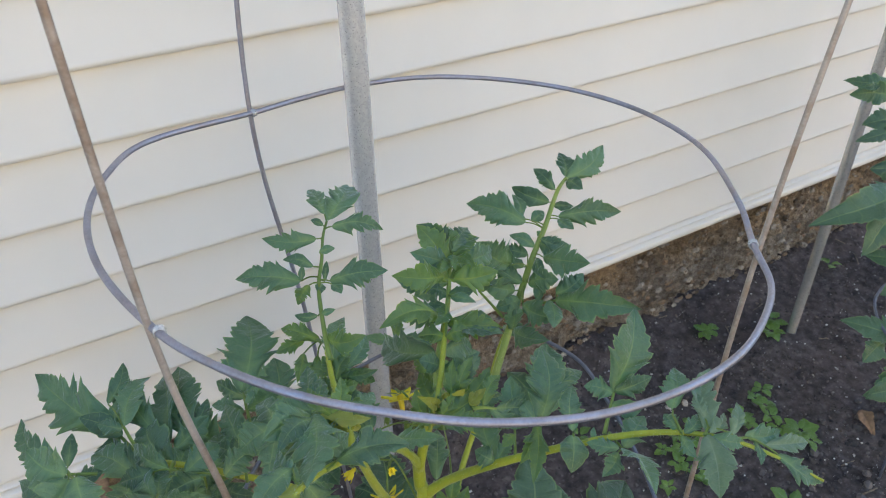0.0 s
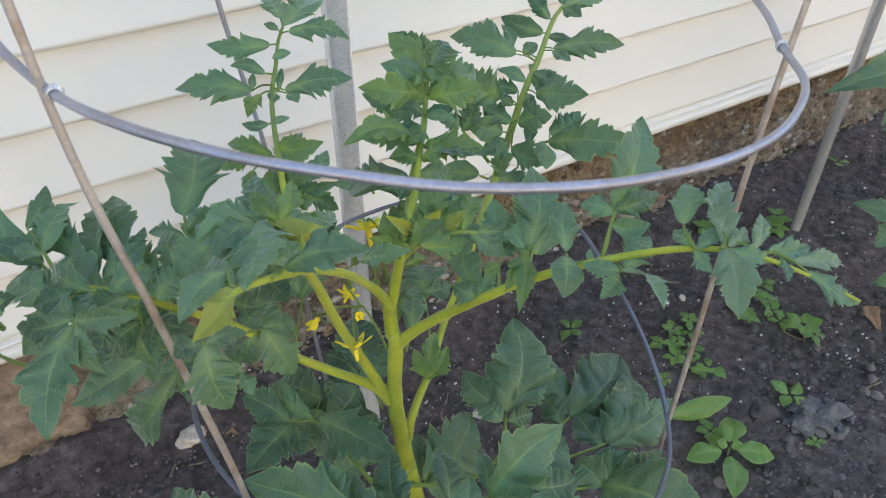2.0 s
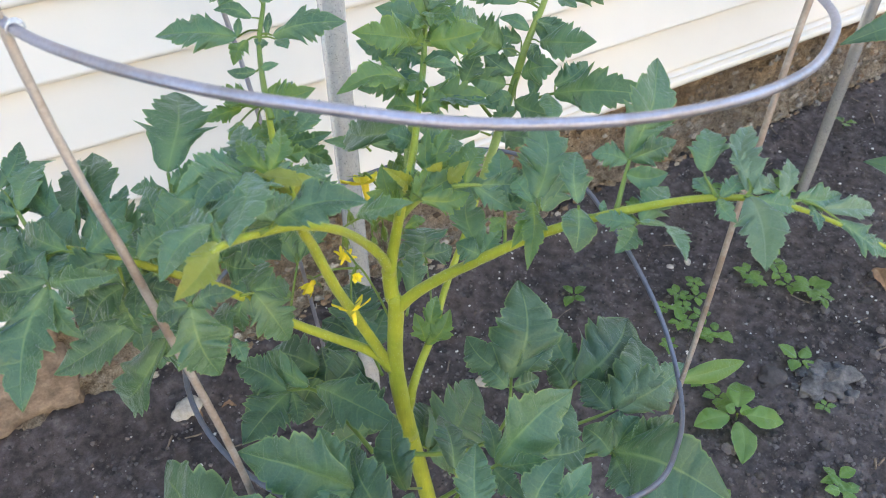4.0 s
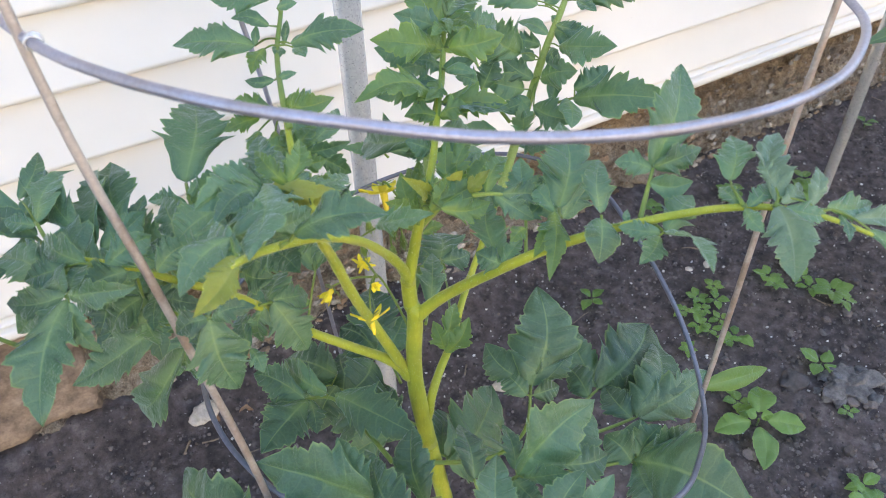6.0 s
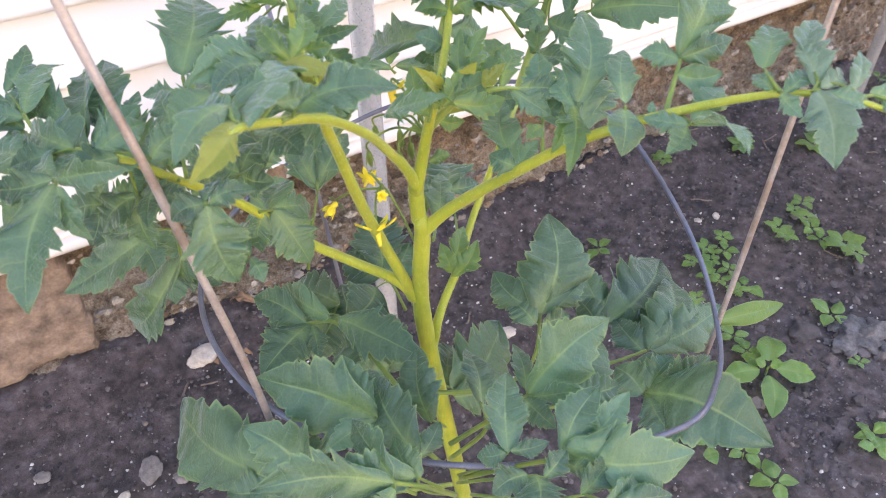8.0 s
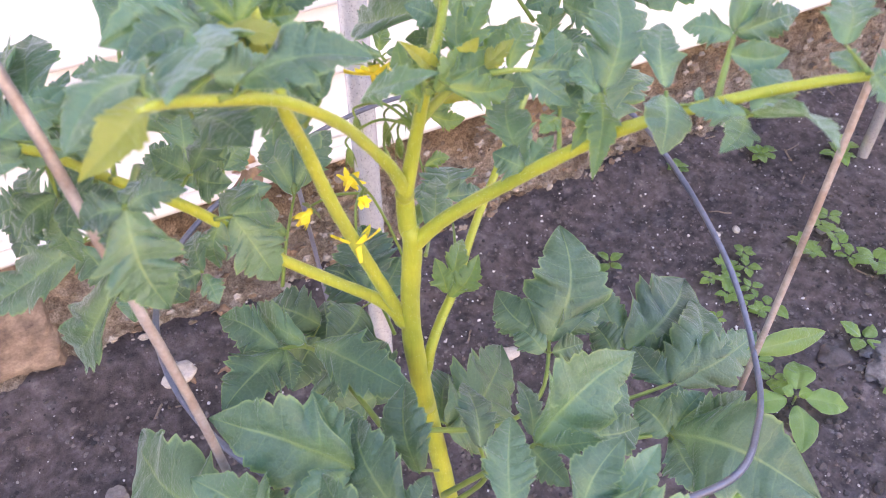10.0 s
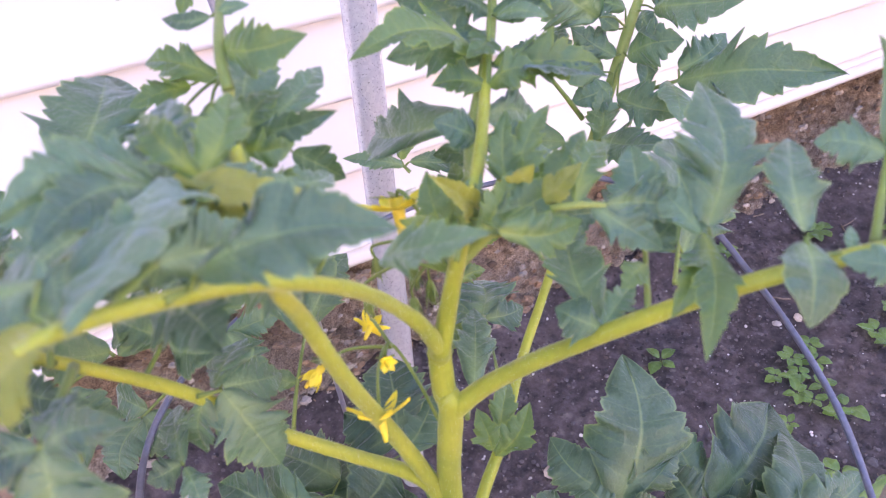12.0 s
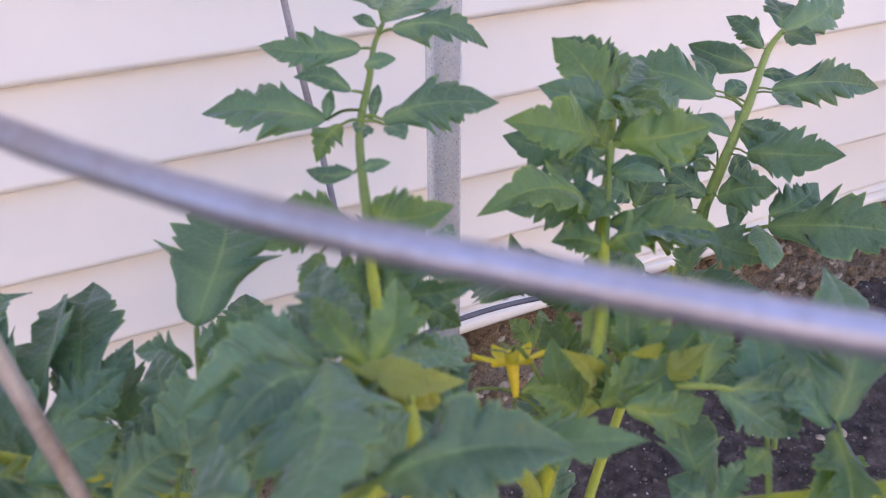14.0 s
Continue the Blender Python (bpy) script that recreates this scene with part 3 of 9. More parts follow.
def blade(L, W, teeth, tooth, lobe, fold, arch, wave, oval, rng):
    """A blade along +y, face up +z: uneven pointed teeth that lean forward, a side vein to each, curled, waved and twisted."""
    bm = bmesh.new()
    uv = bm.loops.layers.uv.new("UVMap")
    cols = (-1.0, -0.9, -0.68, -0.38, -0.10, 0.0, 0.10, 0.38, 0.68, 0.9, 1.0)
    skew, curl, seed = rng.uniform(-0.12, 0.12), rng.uniform(-0.04, 0.30), rng.uniform(0, 50)
    droop = [rng.uniform(-0.15, 0.26) for _ in range(2)]
    roll = rng.uniform(-0.22, 0.22)
    margins = [lobes(teeth, tooth, lobe, rng) for _ in range(2)]
    us = {0.0, 0.015, 0.90, 0.95, 0.985, 1.0}
    for margin in margins:
        us |= {round(a + (b - a) * f, 4) for a, b, _, _, m in margin for f in (0.0, 0.09, 0.24, m - 0.10, m - 0.02, m + 0.10, 0.80, 0.90, 0.96)}
    us = sorted(us)
    us = [u for i, u in enumerate(us) if i == 0 or u - us[i - 1] > 0.006]
    twist = [[rng.uniform(-1, 1) for _ in range(teeth + 1)] for _ in range(2)]

    def edge(side, u):
        """Share of the width that is left at u, how far along its lobe, and which lobe."""
        for k, (a, b, cut, nick, m) in enumerate(margins[side]):
            if u < b:
                f = max(0.0, (u - a) / (b - a))
                h = (f / 0.80) ** 0.75 if f < 0.80 else 1.0 - ((f - 0.80) / 0.20) ** 1.3
                g = f / m if f < m else (f - m) / (0.80 - m) if f < 0.80 else 1.0
                if k == 0:
                    h, g = (max(h, 1.0 - f * 2), 1.0) if f < 0.5 else (h, g)
                return 1.0 - cut * (1.0 - h) - nick * (1.0 - g ** 0.85), f, k, h * (cut + 0.5 * nick)
        return 1.0, (u - 0.8) / 0.2 * 0.5, teeth, 0.0

    grid = []
    for u in us:
        if u < 0.27:
            pointed = (u / 0.27) ** 0.55
        else:
            x = (1.0 - u) / 0.73
            pointed = x * (1.36 - 0.36 * x)
        ovate = max(0.0, math.sin(math.pi * min(1, u) ** 0.72)) ** 0.75
        env = pointed * (1 - oval) + ovate * oval
        line = []
        for c in cols:
            side, a = (0 if c < 0 else 1), abs(c)
            left, f, k, peak = edge(side, u)
            hw = 0.5 * W * env
            x = hw * left * a
            ahead = L * (1 - u) * min(1, u * 7) * (0.19 - 0.08 * oval) + 0.20 * L * (1 - u) * peak * min(1, u * 5)
            bend = skew * L * math.sin(math.pi * u)
            y = u * L + ahead * a ** 1.3
            z = fold * x * (1 - 0.55 * a) + arch * L * 4 * u * (1 - u) - curl * L * u * u
            z -= droop[side] * hw * left * a * a
            z += roll * u * math.copysign(x, c)
            z += 0.75 * wave * hw * a ** 2.0 * math.sin(2.1 * 6.28 * u + 1.3 * side + seed)
            z += 0.13 * hw * a ** 1.6 * twist[side][k] * math.sin(math.pi * min(1.0, max(0.0, f)))
            z += 0.06 * hw * math.sin(math.pi * a) * (1 - abs(2 * f - 1))
            z += 0.06 * W * noise.noise(Vector((c * W * 30, y * 30, seed)))
            along = f / 0.8 * 0.5 if f < 0.8 else 0.5 + (f - 0.8) * 2.5
            line.append((bm.verts.new((math.copysign(x, c) + bend if c else bend, y, z)), c * 0.5 + 0.5, (k + min(1.0, max(0.0, along))) / 10))
        grid.append(line)
    for r0, r1 in zip(grid, grid[1:]):
        for k in range(len(cols) - 1):
            q = (r0[k], r0[k + 1], r1[k + 1], r1[k])
            f = bm.faces.new([t[0] for t in q])
            near = q[0][2] if k < 5 else q[1][2]
            for loop, t in zip(f.loops, q):
                loop[uv].uv = (t[1], t[2] if abs(t[1] - 0.5) > 0.01 or k >= 5 else near)
    bmesh.ops.remove_doubles(bm, verts=[t[0] for t in grid[0]] + [t[0] for t in grid[-1]], dist=1e-5)
    return bm


def leaflet(parent, base, tip, width, style="a", face=None, name="leaflet"):
    LEAF_COUNT[0] += 1
    rng = random.Random(LEAF_COUNT[0] * 7 + 3)
    teeth, tooth, lobe, fold, arch, wave, oval, material = STYLES[style]
    width *= {"a": 1.12, "e": 1.12, "c": 1.28, "d": 1.24, "b": 1.26, "y": 1.14}.get(style, 1.05)
    base, tip = Vector(base), Vector(tip)
    axis = tip - base
    L = axis.length
    if L < 0.022:
        teeth = min(teeth, 3)
    up = Vector(face) if face else EYE_SIDE + Vector((rng.uniform(-0.42, 0.42), rng.uniform(-0.35, 0.35), rng.uniform(-0.1, 0.75)))
    y = axis.normalized()
    z = (up - y * up.dot(y)).normalized()
    x = y.cross(z)
    turn = Matrix((x, y, z)).transposed().to_4x4()
    bm = blade(L, width, teeth, tooth, lobe * rng.uniform(0.7, 1.2), fold * rng.uniform(0.3, 1.6), arch * rng.uniform(0.2, 1.6), wave, oval, rng)
    bmesh.ops.transform(bm, matrix=Matrix.Translation(base - parent_at(parent)) @ turn, verts=bm.verts)
    return part(name, bm, material, parent)


PLANT_AT = (-0.0316, -0.5492, 0.0)
plant = thing("tomato_plant", "staked green tomato plant with yellow flowers inside a wire cage", "tomato plant", PLANT_AT)

# stems and leaves
stem = stalk('stem', plant, [(-0.1076, -0.5496, 0.6438), (-0.1077, -0.5523, 0.6147), (-0.1062, -0.5560, 0.6025), (-0.1043, -0.5439, 0.5324), (-0.1040, -0.5450, 0.4832), (-0.0943, -0.5464, 0.3930)], 0.0062, 0.0088)
stalk('stem', plant, [(-0.0943, -0.5444, 0.3951), (-0.0799, -0.5439, 0.2929), (-0.0614, -0.5488, 0.1426), (-0.0316, -0.5491, -0.0444), (-0.0121, -0.5491, -0.1813)], 0.0088, 0.0105)
stalk('branch', plant, [(-0.1096, -0.5543, 0.6435), (-0.1010, -0.5578, 0.6928), (-0.1001, -0.5721, 0.7391), (-0.0800, -0.5513, 0.7549), (-0.0342, -0.4860, 0.7738)], 0.0050, 0.0024)
stalk('branch', plant, [(-0.1100, -0.5398, 0.5080), (-0.1183, -0.5403, 0.5344), (-0.1391, -0.5467, 0.5933), (-0.1651, -0.5682, 0.6662), (-0.1830, -0.5840, 0.7260), (-0.1945, -0.5976, 0.7610), (-0.1898, -0.5766, 0.7772), (-0.1854, -0.5416, 0.7867), (-0.1743, -0.5035, 0.7960)], 0.0056, 0.0022)
stalk('branch', plant, [(-0.1091, -0.5418, 0.5070), (-0.1252, -0.5359, 0.5343), (-0.1590, -0.5265, 0.5651), (-0.1944, -0.5166, 0.5980), (-0.2235, -0.5091, 0.6337), (-0.2481, -0.5110, 0.6642), (-0.2819, -0.5119, 0.6969), (-0.3074, -0.5107, 0.7214), (-0.3388, -0.4959, 0.7329)], 0.0050, 0.0026)
stalk('branch', plant, [(-0.1062, -0.5556, 0.5980), (-0.0923, -0.5700, 0.6241), (-0.0776, -0.5904, 0.6510), (-0.0636, -0.6154, 0.6797), (-0.0520, -0.6409, 0.7084), (-0.0395, -0.6637, 0.7322), (-0.0200, -0.6822, 0.7477), (0.0049, -0.6994, 0.7586), (0.0271, -0.7195, 0.7704), (0.0438, -0.7407, 0.7809), (0.0600, -0.7598, 0.7851), (0.0790, -0.7792, 0.7819), (0.0988, -0.8020, 0.7738), (0.1179, -0.8281, 0.7633)], 0.0052, 0.0011)
stalk('branch', plant, [(-0.0985, -0.5455, 0.4250), (-0.0930, -0.5475, 0.4480), (-0.0860, -0.5430, 0.4660), (-0.0696, -0.5306, 0.4788), (-0.0441, -0.5127, 0.4933), (-0.0011, -0.4715, 0.5102), (0.0551, -0.4311, 0.5493), (0.0969, -0.3990, 0.5891), (0.1174, -0.3951, 0.6290)], 0.0050, 0.0030)
stalk('branch', plant, [(-0.1072, -0.5529, 0.6425), (-0.1201, -0.5598, 0.6725), (-0.1348, -0.5646, 0.6956), (-0.1627, -0.5879, 0.7363), (-0.2012, -0.6171, 0.7776), (-0.2348, -0.6337, 0.7969), (-0.2562, -0.6501, 0.8107), (-0.2673, -0.6575, 0.8139)], 0.0044, 0.0020)
bm = bmesh.new()
blob(bm, Vector((-0.1084, -0.5515, 0.6425)) - Vector(PLANT_AT), (0.0070, 0.0070, 0.0085), 5, 0.12, 1.0, 2)
part("node", bm, STALK, plant, "swollen yellow-green joint of the stem")
leaf = stalk('leaf', plant, [(-0.1795, -0.5255, 0.8029), (-0.1752, -0.5064, 0.8138), (-0.1539, -0.4430, 0.8179), (-0.1382, -0.4181, 0.8342), (-0.1245, -0.3915, 0.8418), (-0.1129, -0.3765, 0.8485)], 0.0027, 0.0013)
leaflet(leaf, (-0.1120, -0.3767, 0.8495), (-0.0561, -0.3069, 0.8415), 0.035, 'd')
stalk('leaflet_stalk', leaf, [(-0.1129, -0.3765, 0.8485), (-0.1128, -0.3744, 0.8515), (-0.1125, -0.3712, 0.8544)], 0.0009, 0.0007)
leaflet(leaf, (-0.1125, -0.3712, 0.8544), (-0.1060, -0.3107, 0.8513), 0.020, 'd')
stalk('leaflet_stalk', leaf, [(-0.1189, -0.3847, 0.8457), (-0.1162, -0.3872, 0.8480), (-0.1133, -0.3896, 0.8492)], 0.0009, 0.0007)
leaflet(leaf, (-0.1133, -0.3896, 0.8492), (-0.0644, -0.4120, 0.8441), 0.024, 'd')
stalk('leaflet_stalk', leaf, [(-0.1263, -0.3940, 0.8414), (-0.1291, -0.3937, 0.8422), (-0.1318, -0.3924, 0.8420)], 0.0009, 0.0007)
leaflet(leaf, (-0.1318, -0.3924, 0.8420), (-0.1828, -0.3709, 0.8476), 0.022, 'd')
stalk('leaflet_stalk', leaf, [(-0.1189, -0.3847, 0.8457), (-0.1189, -0.3848, 0.8477), (-0.1198, -0.3837, 0.8498)], 0.0009, 0.0007)
leaflet(leaf, (-0.1198, -0.3837, 0.8498), (-0.1284, -0.3719, 0.8529), 0.008, 's')
stalk('leaflet_stalk', leaf, [(-0.1363, -0.4154, 0.8355), (-0.1373, -0.4146, 0.8386), (-0.1383, -0.4137, 0.8407)], 0.0009, 0.0007)
leaflet(leaf, (-0.1383, -0.4137, 0.8407), (-0.1235, -0.4197, 0.8434), 0.009, 's')
stalk('leaflet_stalk', leaf, [(-0.1422, -0.4246, 0.8298), (-0.1462, -0.4229, 0.8310), (-0.1491, -0.4212, 0.8313)], 0.0009, 0.0007)
leaflet(leaf, (-0.1491, -0.4212, 0.8313), (-0.1723, -0.4003, 0.8357), 0.013, 's')
stalk('leaflet_stalk', leaf, [(-0.1474, -0.4325, 0.8246), (-0.1552, -0.4255, 0.8235), (-0.1628, -0.4194, 0.8175)], 0.0009, 0.0007)
leaflet(leaf, (-0.1628, -0.4194, 0.8175), (-0.2165, -0.3792, 0.8136), 0.034, 'd')
stalk('leaflet_stalk', leaf, [(-0.1506, -0.4377, 0.8217), (-0.1546, -0.4350, 0.8220), (-0.1595, -0.4326, 0.8195)], 0.0009, 0.0007)
leaflet(leaf, (-0.1595, -0.4326, 0.8195), (-0.1768, -0.4405, 0.8082), 0.018, 'y')
stalk('leaflet_stalk', leaf, [(-0.1474, -0.4325, 0.8246), (-0.1552, -0.4255, 0.8235), (-0.1628, -0.4194, 0.8175)], 0.0009, 0.0007)
leaflet(leaf, (-0.1628, -0.4194, 0.8175), (-0.1568, -0.4123, 0.8305), 0.007, 's')
stalk('leaflet_stalk', leaf, [(-0.1484, -0.4346, 0.8226), (-0.1445, -0.4372, 0.8234), (-0.1405, -0.4391, 0.8213)], 0.0009, 0.0007)
leaflet(leaf, (-0.1405, -0.4391, 0.8213), (-0.0913, -0.4672, 0.8349), 0.031, 'd')
stalk('leaflet_stalk', leaf, [(-0.1484, -0.4346, 0.8226), (-0.1465, -0.4354, 0.8225), (-0.1445, -0.4373, 0.8214)], 0.0009, 0.0007)
leaflet(leaf, (-0.1445, -0.4373, 0.8214), (-0.1343, -0.4200, 0.8330), 0.007, 's')
leaflet(leaf, (-0.1476, -0.4376, 0.8196), (-0.1542, -0.4492, 0.8190), 0.011, 's')
stalk('leaflet_stalk', leaf, [(-0.1506, -0.4377, 0.8217), (-0.1446, -0.4393, 0.8214), (-0.1396, -0.4422, 0.8193)], 0.0009, 0.0007)
leaflet(leaf, (-0.1396, -0.4422, 0.8193), (-0.1374, -0.4602, 0.8188), 0.012, 's')
stalk('leaflet_stalk', leaf, [(-0.1648, -0.4743, 0.8161), (-0.1669, -0.4754, 0.8161), (-0.1698, -0.4765, 0.8152)], 0.0009, 0.0007)
leaflet(leaf, (-0.1698, -0.4765, 0.8152), (-0.1881, -0.4636, 0.8155), 0.010, 's')
leaflet(leaf, (-0.1743, -0.5075, 0.8129), (-0.1490, -0.5318, 0.8211), 0.025, 'y')
leaflet(leaf, (-0.1669, -0.4775, 0.8163), (-0.1539, -0.4816, 0.8203), 0.007, 's')
leaf = stalk('leaf', plant, [(-0.1726, -0.4855, 0.7897), (-0.1738, -0.4715, 0.7860)], 0.0016, 0.0010)
stalk('leaflet_stalk', leaf, [(-0.1730, -0.4759, 0.7873), (-0.1711, -0.4760, 0.7865), (-0.1702, -0.4760, 0.7854)], 0.0009, 0.0007)
leaflet(leaf, (-0.1702, -0.4760, 0.7854), (-0.1992, -0.4473, 0.7921), 0.021, 'y')
stalk('leaflet_stalk', leaf, [(-0.1738, -0.4715, 0.7860), (-0.1785, -0.4691, 0.7857), (-0.1833, -0.4667, 0.7834)], 0.0009, 0.0007)
leaflet(leaf, (-0.1833, -0.4667, 0.7834), (-0.2122, -0.4656, 0.7796), 0.017, 'y')
stalk('leaflet_stalk', leaf, [(-0.1732, -0.4791, 0.7885), (-0.1810, -0.4796, 0.7857), (-0.1898, -0.4808, 0.7808)], 0.0009, 0.0007)
leaflet(leaf, (-0.1898, -0.4808, 0.7808), (-0.2065, -0.5062, 0.7753), 0.016, 'y')
stalk('leaflet_stalk', leaf, [(-0.1726, -0.4855, 0.7897), (-0.1777, -0.4916, 0.7904), (-0.1818, -0.4973, 0.7869)], 0.0009, 0.0007)
leaflet(leaf, (-0.1818, -0.4973, 0.7869), (-0.1956, -0.5141, 0.7746), 0.015, 'y')
leaf = stalk('leaf', plant, [(-0.1824, -0.5309, 0.7847), (-0.1764, -0.5273, 0.7771)], 0.0016, 0.0010)
stalk('leaflet_stalk', leaf, [(-0.1784, -0.5292, 0.7799), (-0.1785, -0.5302, 0.7799), (-0.1794, -0.5320, 0.7775)], 0.0009, 0.0007)
leaflet(leaf, (-0.1794, -0.5320, 0.7775), (-0.1383, -0.4660, 0.7963), 0.028, 'd')
stalk('leaflet_stalk', leaf, [(-0.1774, -0.5281, 0.7768), (-0.1756, -0.5266, 0.7804), (-0.1746, -0.5247, 0.7818)], 0.0009, 0.0007)
leaflet(leaf, (-0.1746, -0.5247, 0.7818), (-0.1942, -0.4939, 0.7804), 0.017, 'y')
stalk('leaflet_stalk', leaf, [(-0.1774, -0.5281, 0.7768), (-0.1756, -0.5266, 0.7804), (-0.1736, -0.5258, 0.7818)], 0.0009, 0.0007)
leaflet(leaf, (-0.1736, -0.5258, 0.7818), (-0.1311, -0.4983, 0.7911), 0.019, 'a')
leaflet(leaf, (-0.1814, -0.5330, 0.7835), (-0.2033, -0.5503, 0.7802), 0.017, 'y')
stalk('leaflet_stalk', leaf, [(-0.1784, -0.5292, 0.7799), (-0.1775, -0.5312, 0.7798), (-0.1765, -0.5323, 0.7789)], 0.0009, 0.0007)
leaflet(leaf, (-0.1765, -0.5323, 0.7789), (-0.1554, -0.5359, 0.7874), 0.014, 'y')
leaf = middle_shoot = stalk('leaf', plant, [(-0.0855, -0.5535, 0.7416), (-0.0708, -0.5298, 0.7530), (-0.0326, -0.4852, 0.7752), (-0.0167, -0.4639, 0.8023), (-0.0010, -0.4432, 0.8199)], 0.0042, 0.0016)
leaflet(leaf, (-0.0157, -0.4629, 0.8053), (-0.0342, -0.4268, 0.8450), 0.036, 'y')
stalk('leaflet_stalk', leaf, [(-0.0077, -0.4512, 0.8124), (-0.0076, -0.4523, 0.8155), (-0.0077, -0.4532, 0.8174)], 0.0009, 0.0007)
leaflet(leaf, (-0.0077, -0.4532, 0.8174), (0.0276, -0.4296, 0.8235), 0.031, 'd')
stalk('leaflet_stalk', leaf, [(-0.0202, -0.4681, 0.7966), (-0.0218, -0.4674, 0.7991), (-0.0246, -0.4666, 0.8004)], 0.0009, 0.0007)
leaflet(leaf, (-0.0246, -0.4666, 0.8004), (-0.0806, -0.4584, 0.8172), 0.036, 'y')
stalk('leaflet_stalk', leaf, [(-0.0227, -0.4717, 0.7913), (-0.0264, -0.4717, 0.7925), (-0.0292, -0.4721, 0.7920)], 0.0009, 0.0007)
leaflet(leaf, (-0.0292, -0.4721, 0.7920), (-0.0604, -0.4703, 0.7908), 0.023, 'd')
stalk('leaflet_stalk', leaf, [(-0.0202, -0.4681, 0.7966), (-0.0193, -0.4715, 0.7989), (-0.0188, -0.4752, 0.7995)], 0.0009, 0.0007)
leaflet(leaf, (-0.0188, -0.4752, 0.7995), (0.0178, -0.5026, 0.8122), 0.036, 'y')
stalk('leaflet_stalk', leaf, [(-0.0276, -0.4779, 0.7832), (-0.0278, -0.4813, 0.7855), (-0.0282, -0.4848, 0.7859)], 0.0009, 0.0007)
leaflet(leaf, (-0.0282, -0.4848, 0.7859), (-0.0179, -0.5106, 0.7949), 0.012, 's')
stalk('leaflet_stalk', leaf, [(-0.0413, -0.4945, 0.7714), (-0.0430, -0.4938, 0.7720), (-0.0447, -0.4933, 0.7725)], 0.0009, 0.0007)
leaflet(leaf, (-0.0447, -0.4933, 0.7725), (-0.1064, -0.5007, 0.8022), 0.033, 'y')
stalk('leaflet_stalk', leaf, [(-0.0446, -0.4986, 0.7696), (-0.0441, -0.5024, 0.7710), (-0.0434, -0.5061, 0.7716)], 0.0009, 0.0007)
leaflet(leaf, (-0.0434, -0.5061, 0.7716), (-0.0044, -0.5397, 0.7774), 0.032, 'y')
stalk('leaflet_stalk', leaf, [(-0.0369, -0.4893, 0.7733), (-0.0376, -0.4876, 0.7748), (-0.0373, -0.4862, 0.7765)], 0.0009, 0.0007)
leaflet(leaf, (-0.0373, -0.4862, 0.7765), (-0.0584, -0.4781, 0.7781), 0.010, 's')
stalk('leaflet_stalk', leaf, [(-0.0637, -0.5214, 0.7590), (-0.0654, -0.5199, 0.7557), (-0.0672, -0.5185, 0.7523)], 0.0009, 0.0007)
leaflet(leaf, (-0.0672, -0.5185, 0.7523), (-0.0901, -0.4144, 0.7139), 0.037, 'd')
stalk('leaflet_stalk', leaf, [(-0.0637, -0.5214, 0.7590), (-0.0619, -0.5217, 0.7573), (-0.0600, -0.5233, 0.7545)], 0.0009, 0.0007)
leaflet(leaf, (-0.0600, -0.5233, 0.7545), (-0.0089, -0.5109, 0.7255), 0.033, 'a')
leaflet(leaf, (-0.0096, -0.4547, 0.8119), (0.0315, -0.4467, 0.8221), 0.027, 'y')
leaflet(leaf, (-0.0135, -0.4560, 0.8065), (-0.0094, -0.4187, 0.8177), 0.028, 'y')
stalk('leaflet_stalk', leaf, [(-0.0136, -0.4601, 0.8055), (-0.0116, -0.4604, 0.8058), (-0.0107, -0.4606, 0.8050)], 0.0009, 0.0007)
leaflet(leaf, (-0.0107, -0.4606, 0.8050), (0.0574, -0.4422, 0.7912), 0.031, 'd')
stalk('leaflet_stalk', leaf, [(-0.0312, -0.4827, 0.7778), (-0.0322, -0.4846, 0.7798), (-0.0344, -0.4865, 0.7797)], 0.0009, 0.0007)
leaflet(leaf, (-0.0344, -0.4865, 0.7797), (-0.0620, -0.5101, 0.7799), 0.019, 'y')
leaf = stalk('leaf', plant, [(-0.1109, -0.5801, 0.7228), (-0.1005, -0.5724, 0.7391)], 0.0016, 0.0010)
leaflet(leaf, (-0.1088, -0.5768, 0.7270), (-0.1104, -0.5560, 0.7574), 0.019, 'y')
leaflet(leaf, (-0.1036, -0.5775, 0.7301), (-0.0906, -0.5670, 0.7561), 0.019, 'y')
stalk('leaflet_stalk', leaf, [(-0.1036, -0.5744, 0.7344), (-0.1025, -0.5801, 0.7372), (-0.1025, -0.5860, 0.7367)], 0.0009, 0.0007)
leaflet(leaf, (-0.1025, -0.5860, 0.7367), (-0.0811, -0.5815, 0.7597), 0.020, 'y')
stalk('leaflet_stalk', leaf, [(-0.1024, -0.5734, 0.7357), (-0.1004, -0.5801, 0.7382), (-0.0993, -0.5858, 0.7387)], 0.0009, 0.0007)
leaflet(leaf, (-0.0993, -0.5858, 0.7387), (-0.0580, -0.5898, 0.7499), 0.026, 'y')
stalk('leaflet_stalk', leaf, [(-0.1014, -0.5734, 0.7378), (-0.1004, -0.5838, 0.7433), (-0.0992, -0.5957, 0.7444)], 0.0009, 0.0007)
leaflet(leaf, (-0.0992, -0.5957, 0.7444), (-0.0609, -0.6042, 0.7399), 0.023, 'y')
leaflet(leaf, (-0.1067, -0.5778, 0.7269), (-0.1334, -0.5750, 0.7508), 0.017, 'y')
leaf = stalk('leaf', plant, [(-0.0222, -0.4691, 0.7937), (-0.0126, -0.4582, 0.8046)], 0.0016, 0.0010)
leaflet(leaf, (-0.0214, -0.4705, 0.7939), (-0.0324, -0.4500, 0.8144), 0.025, 'y')
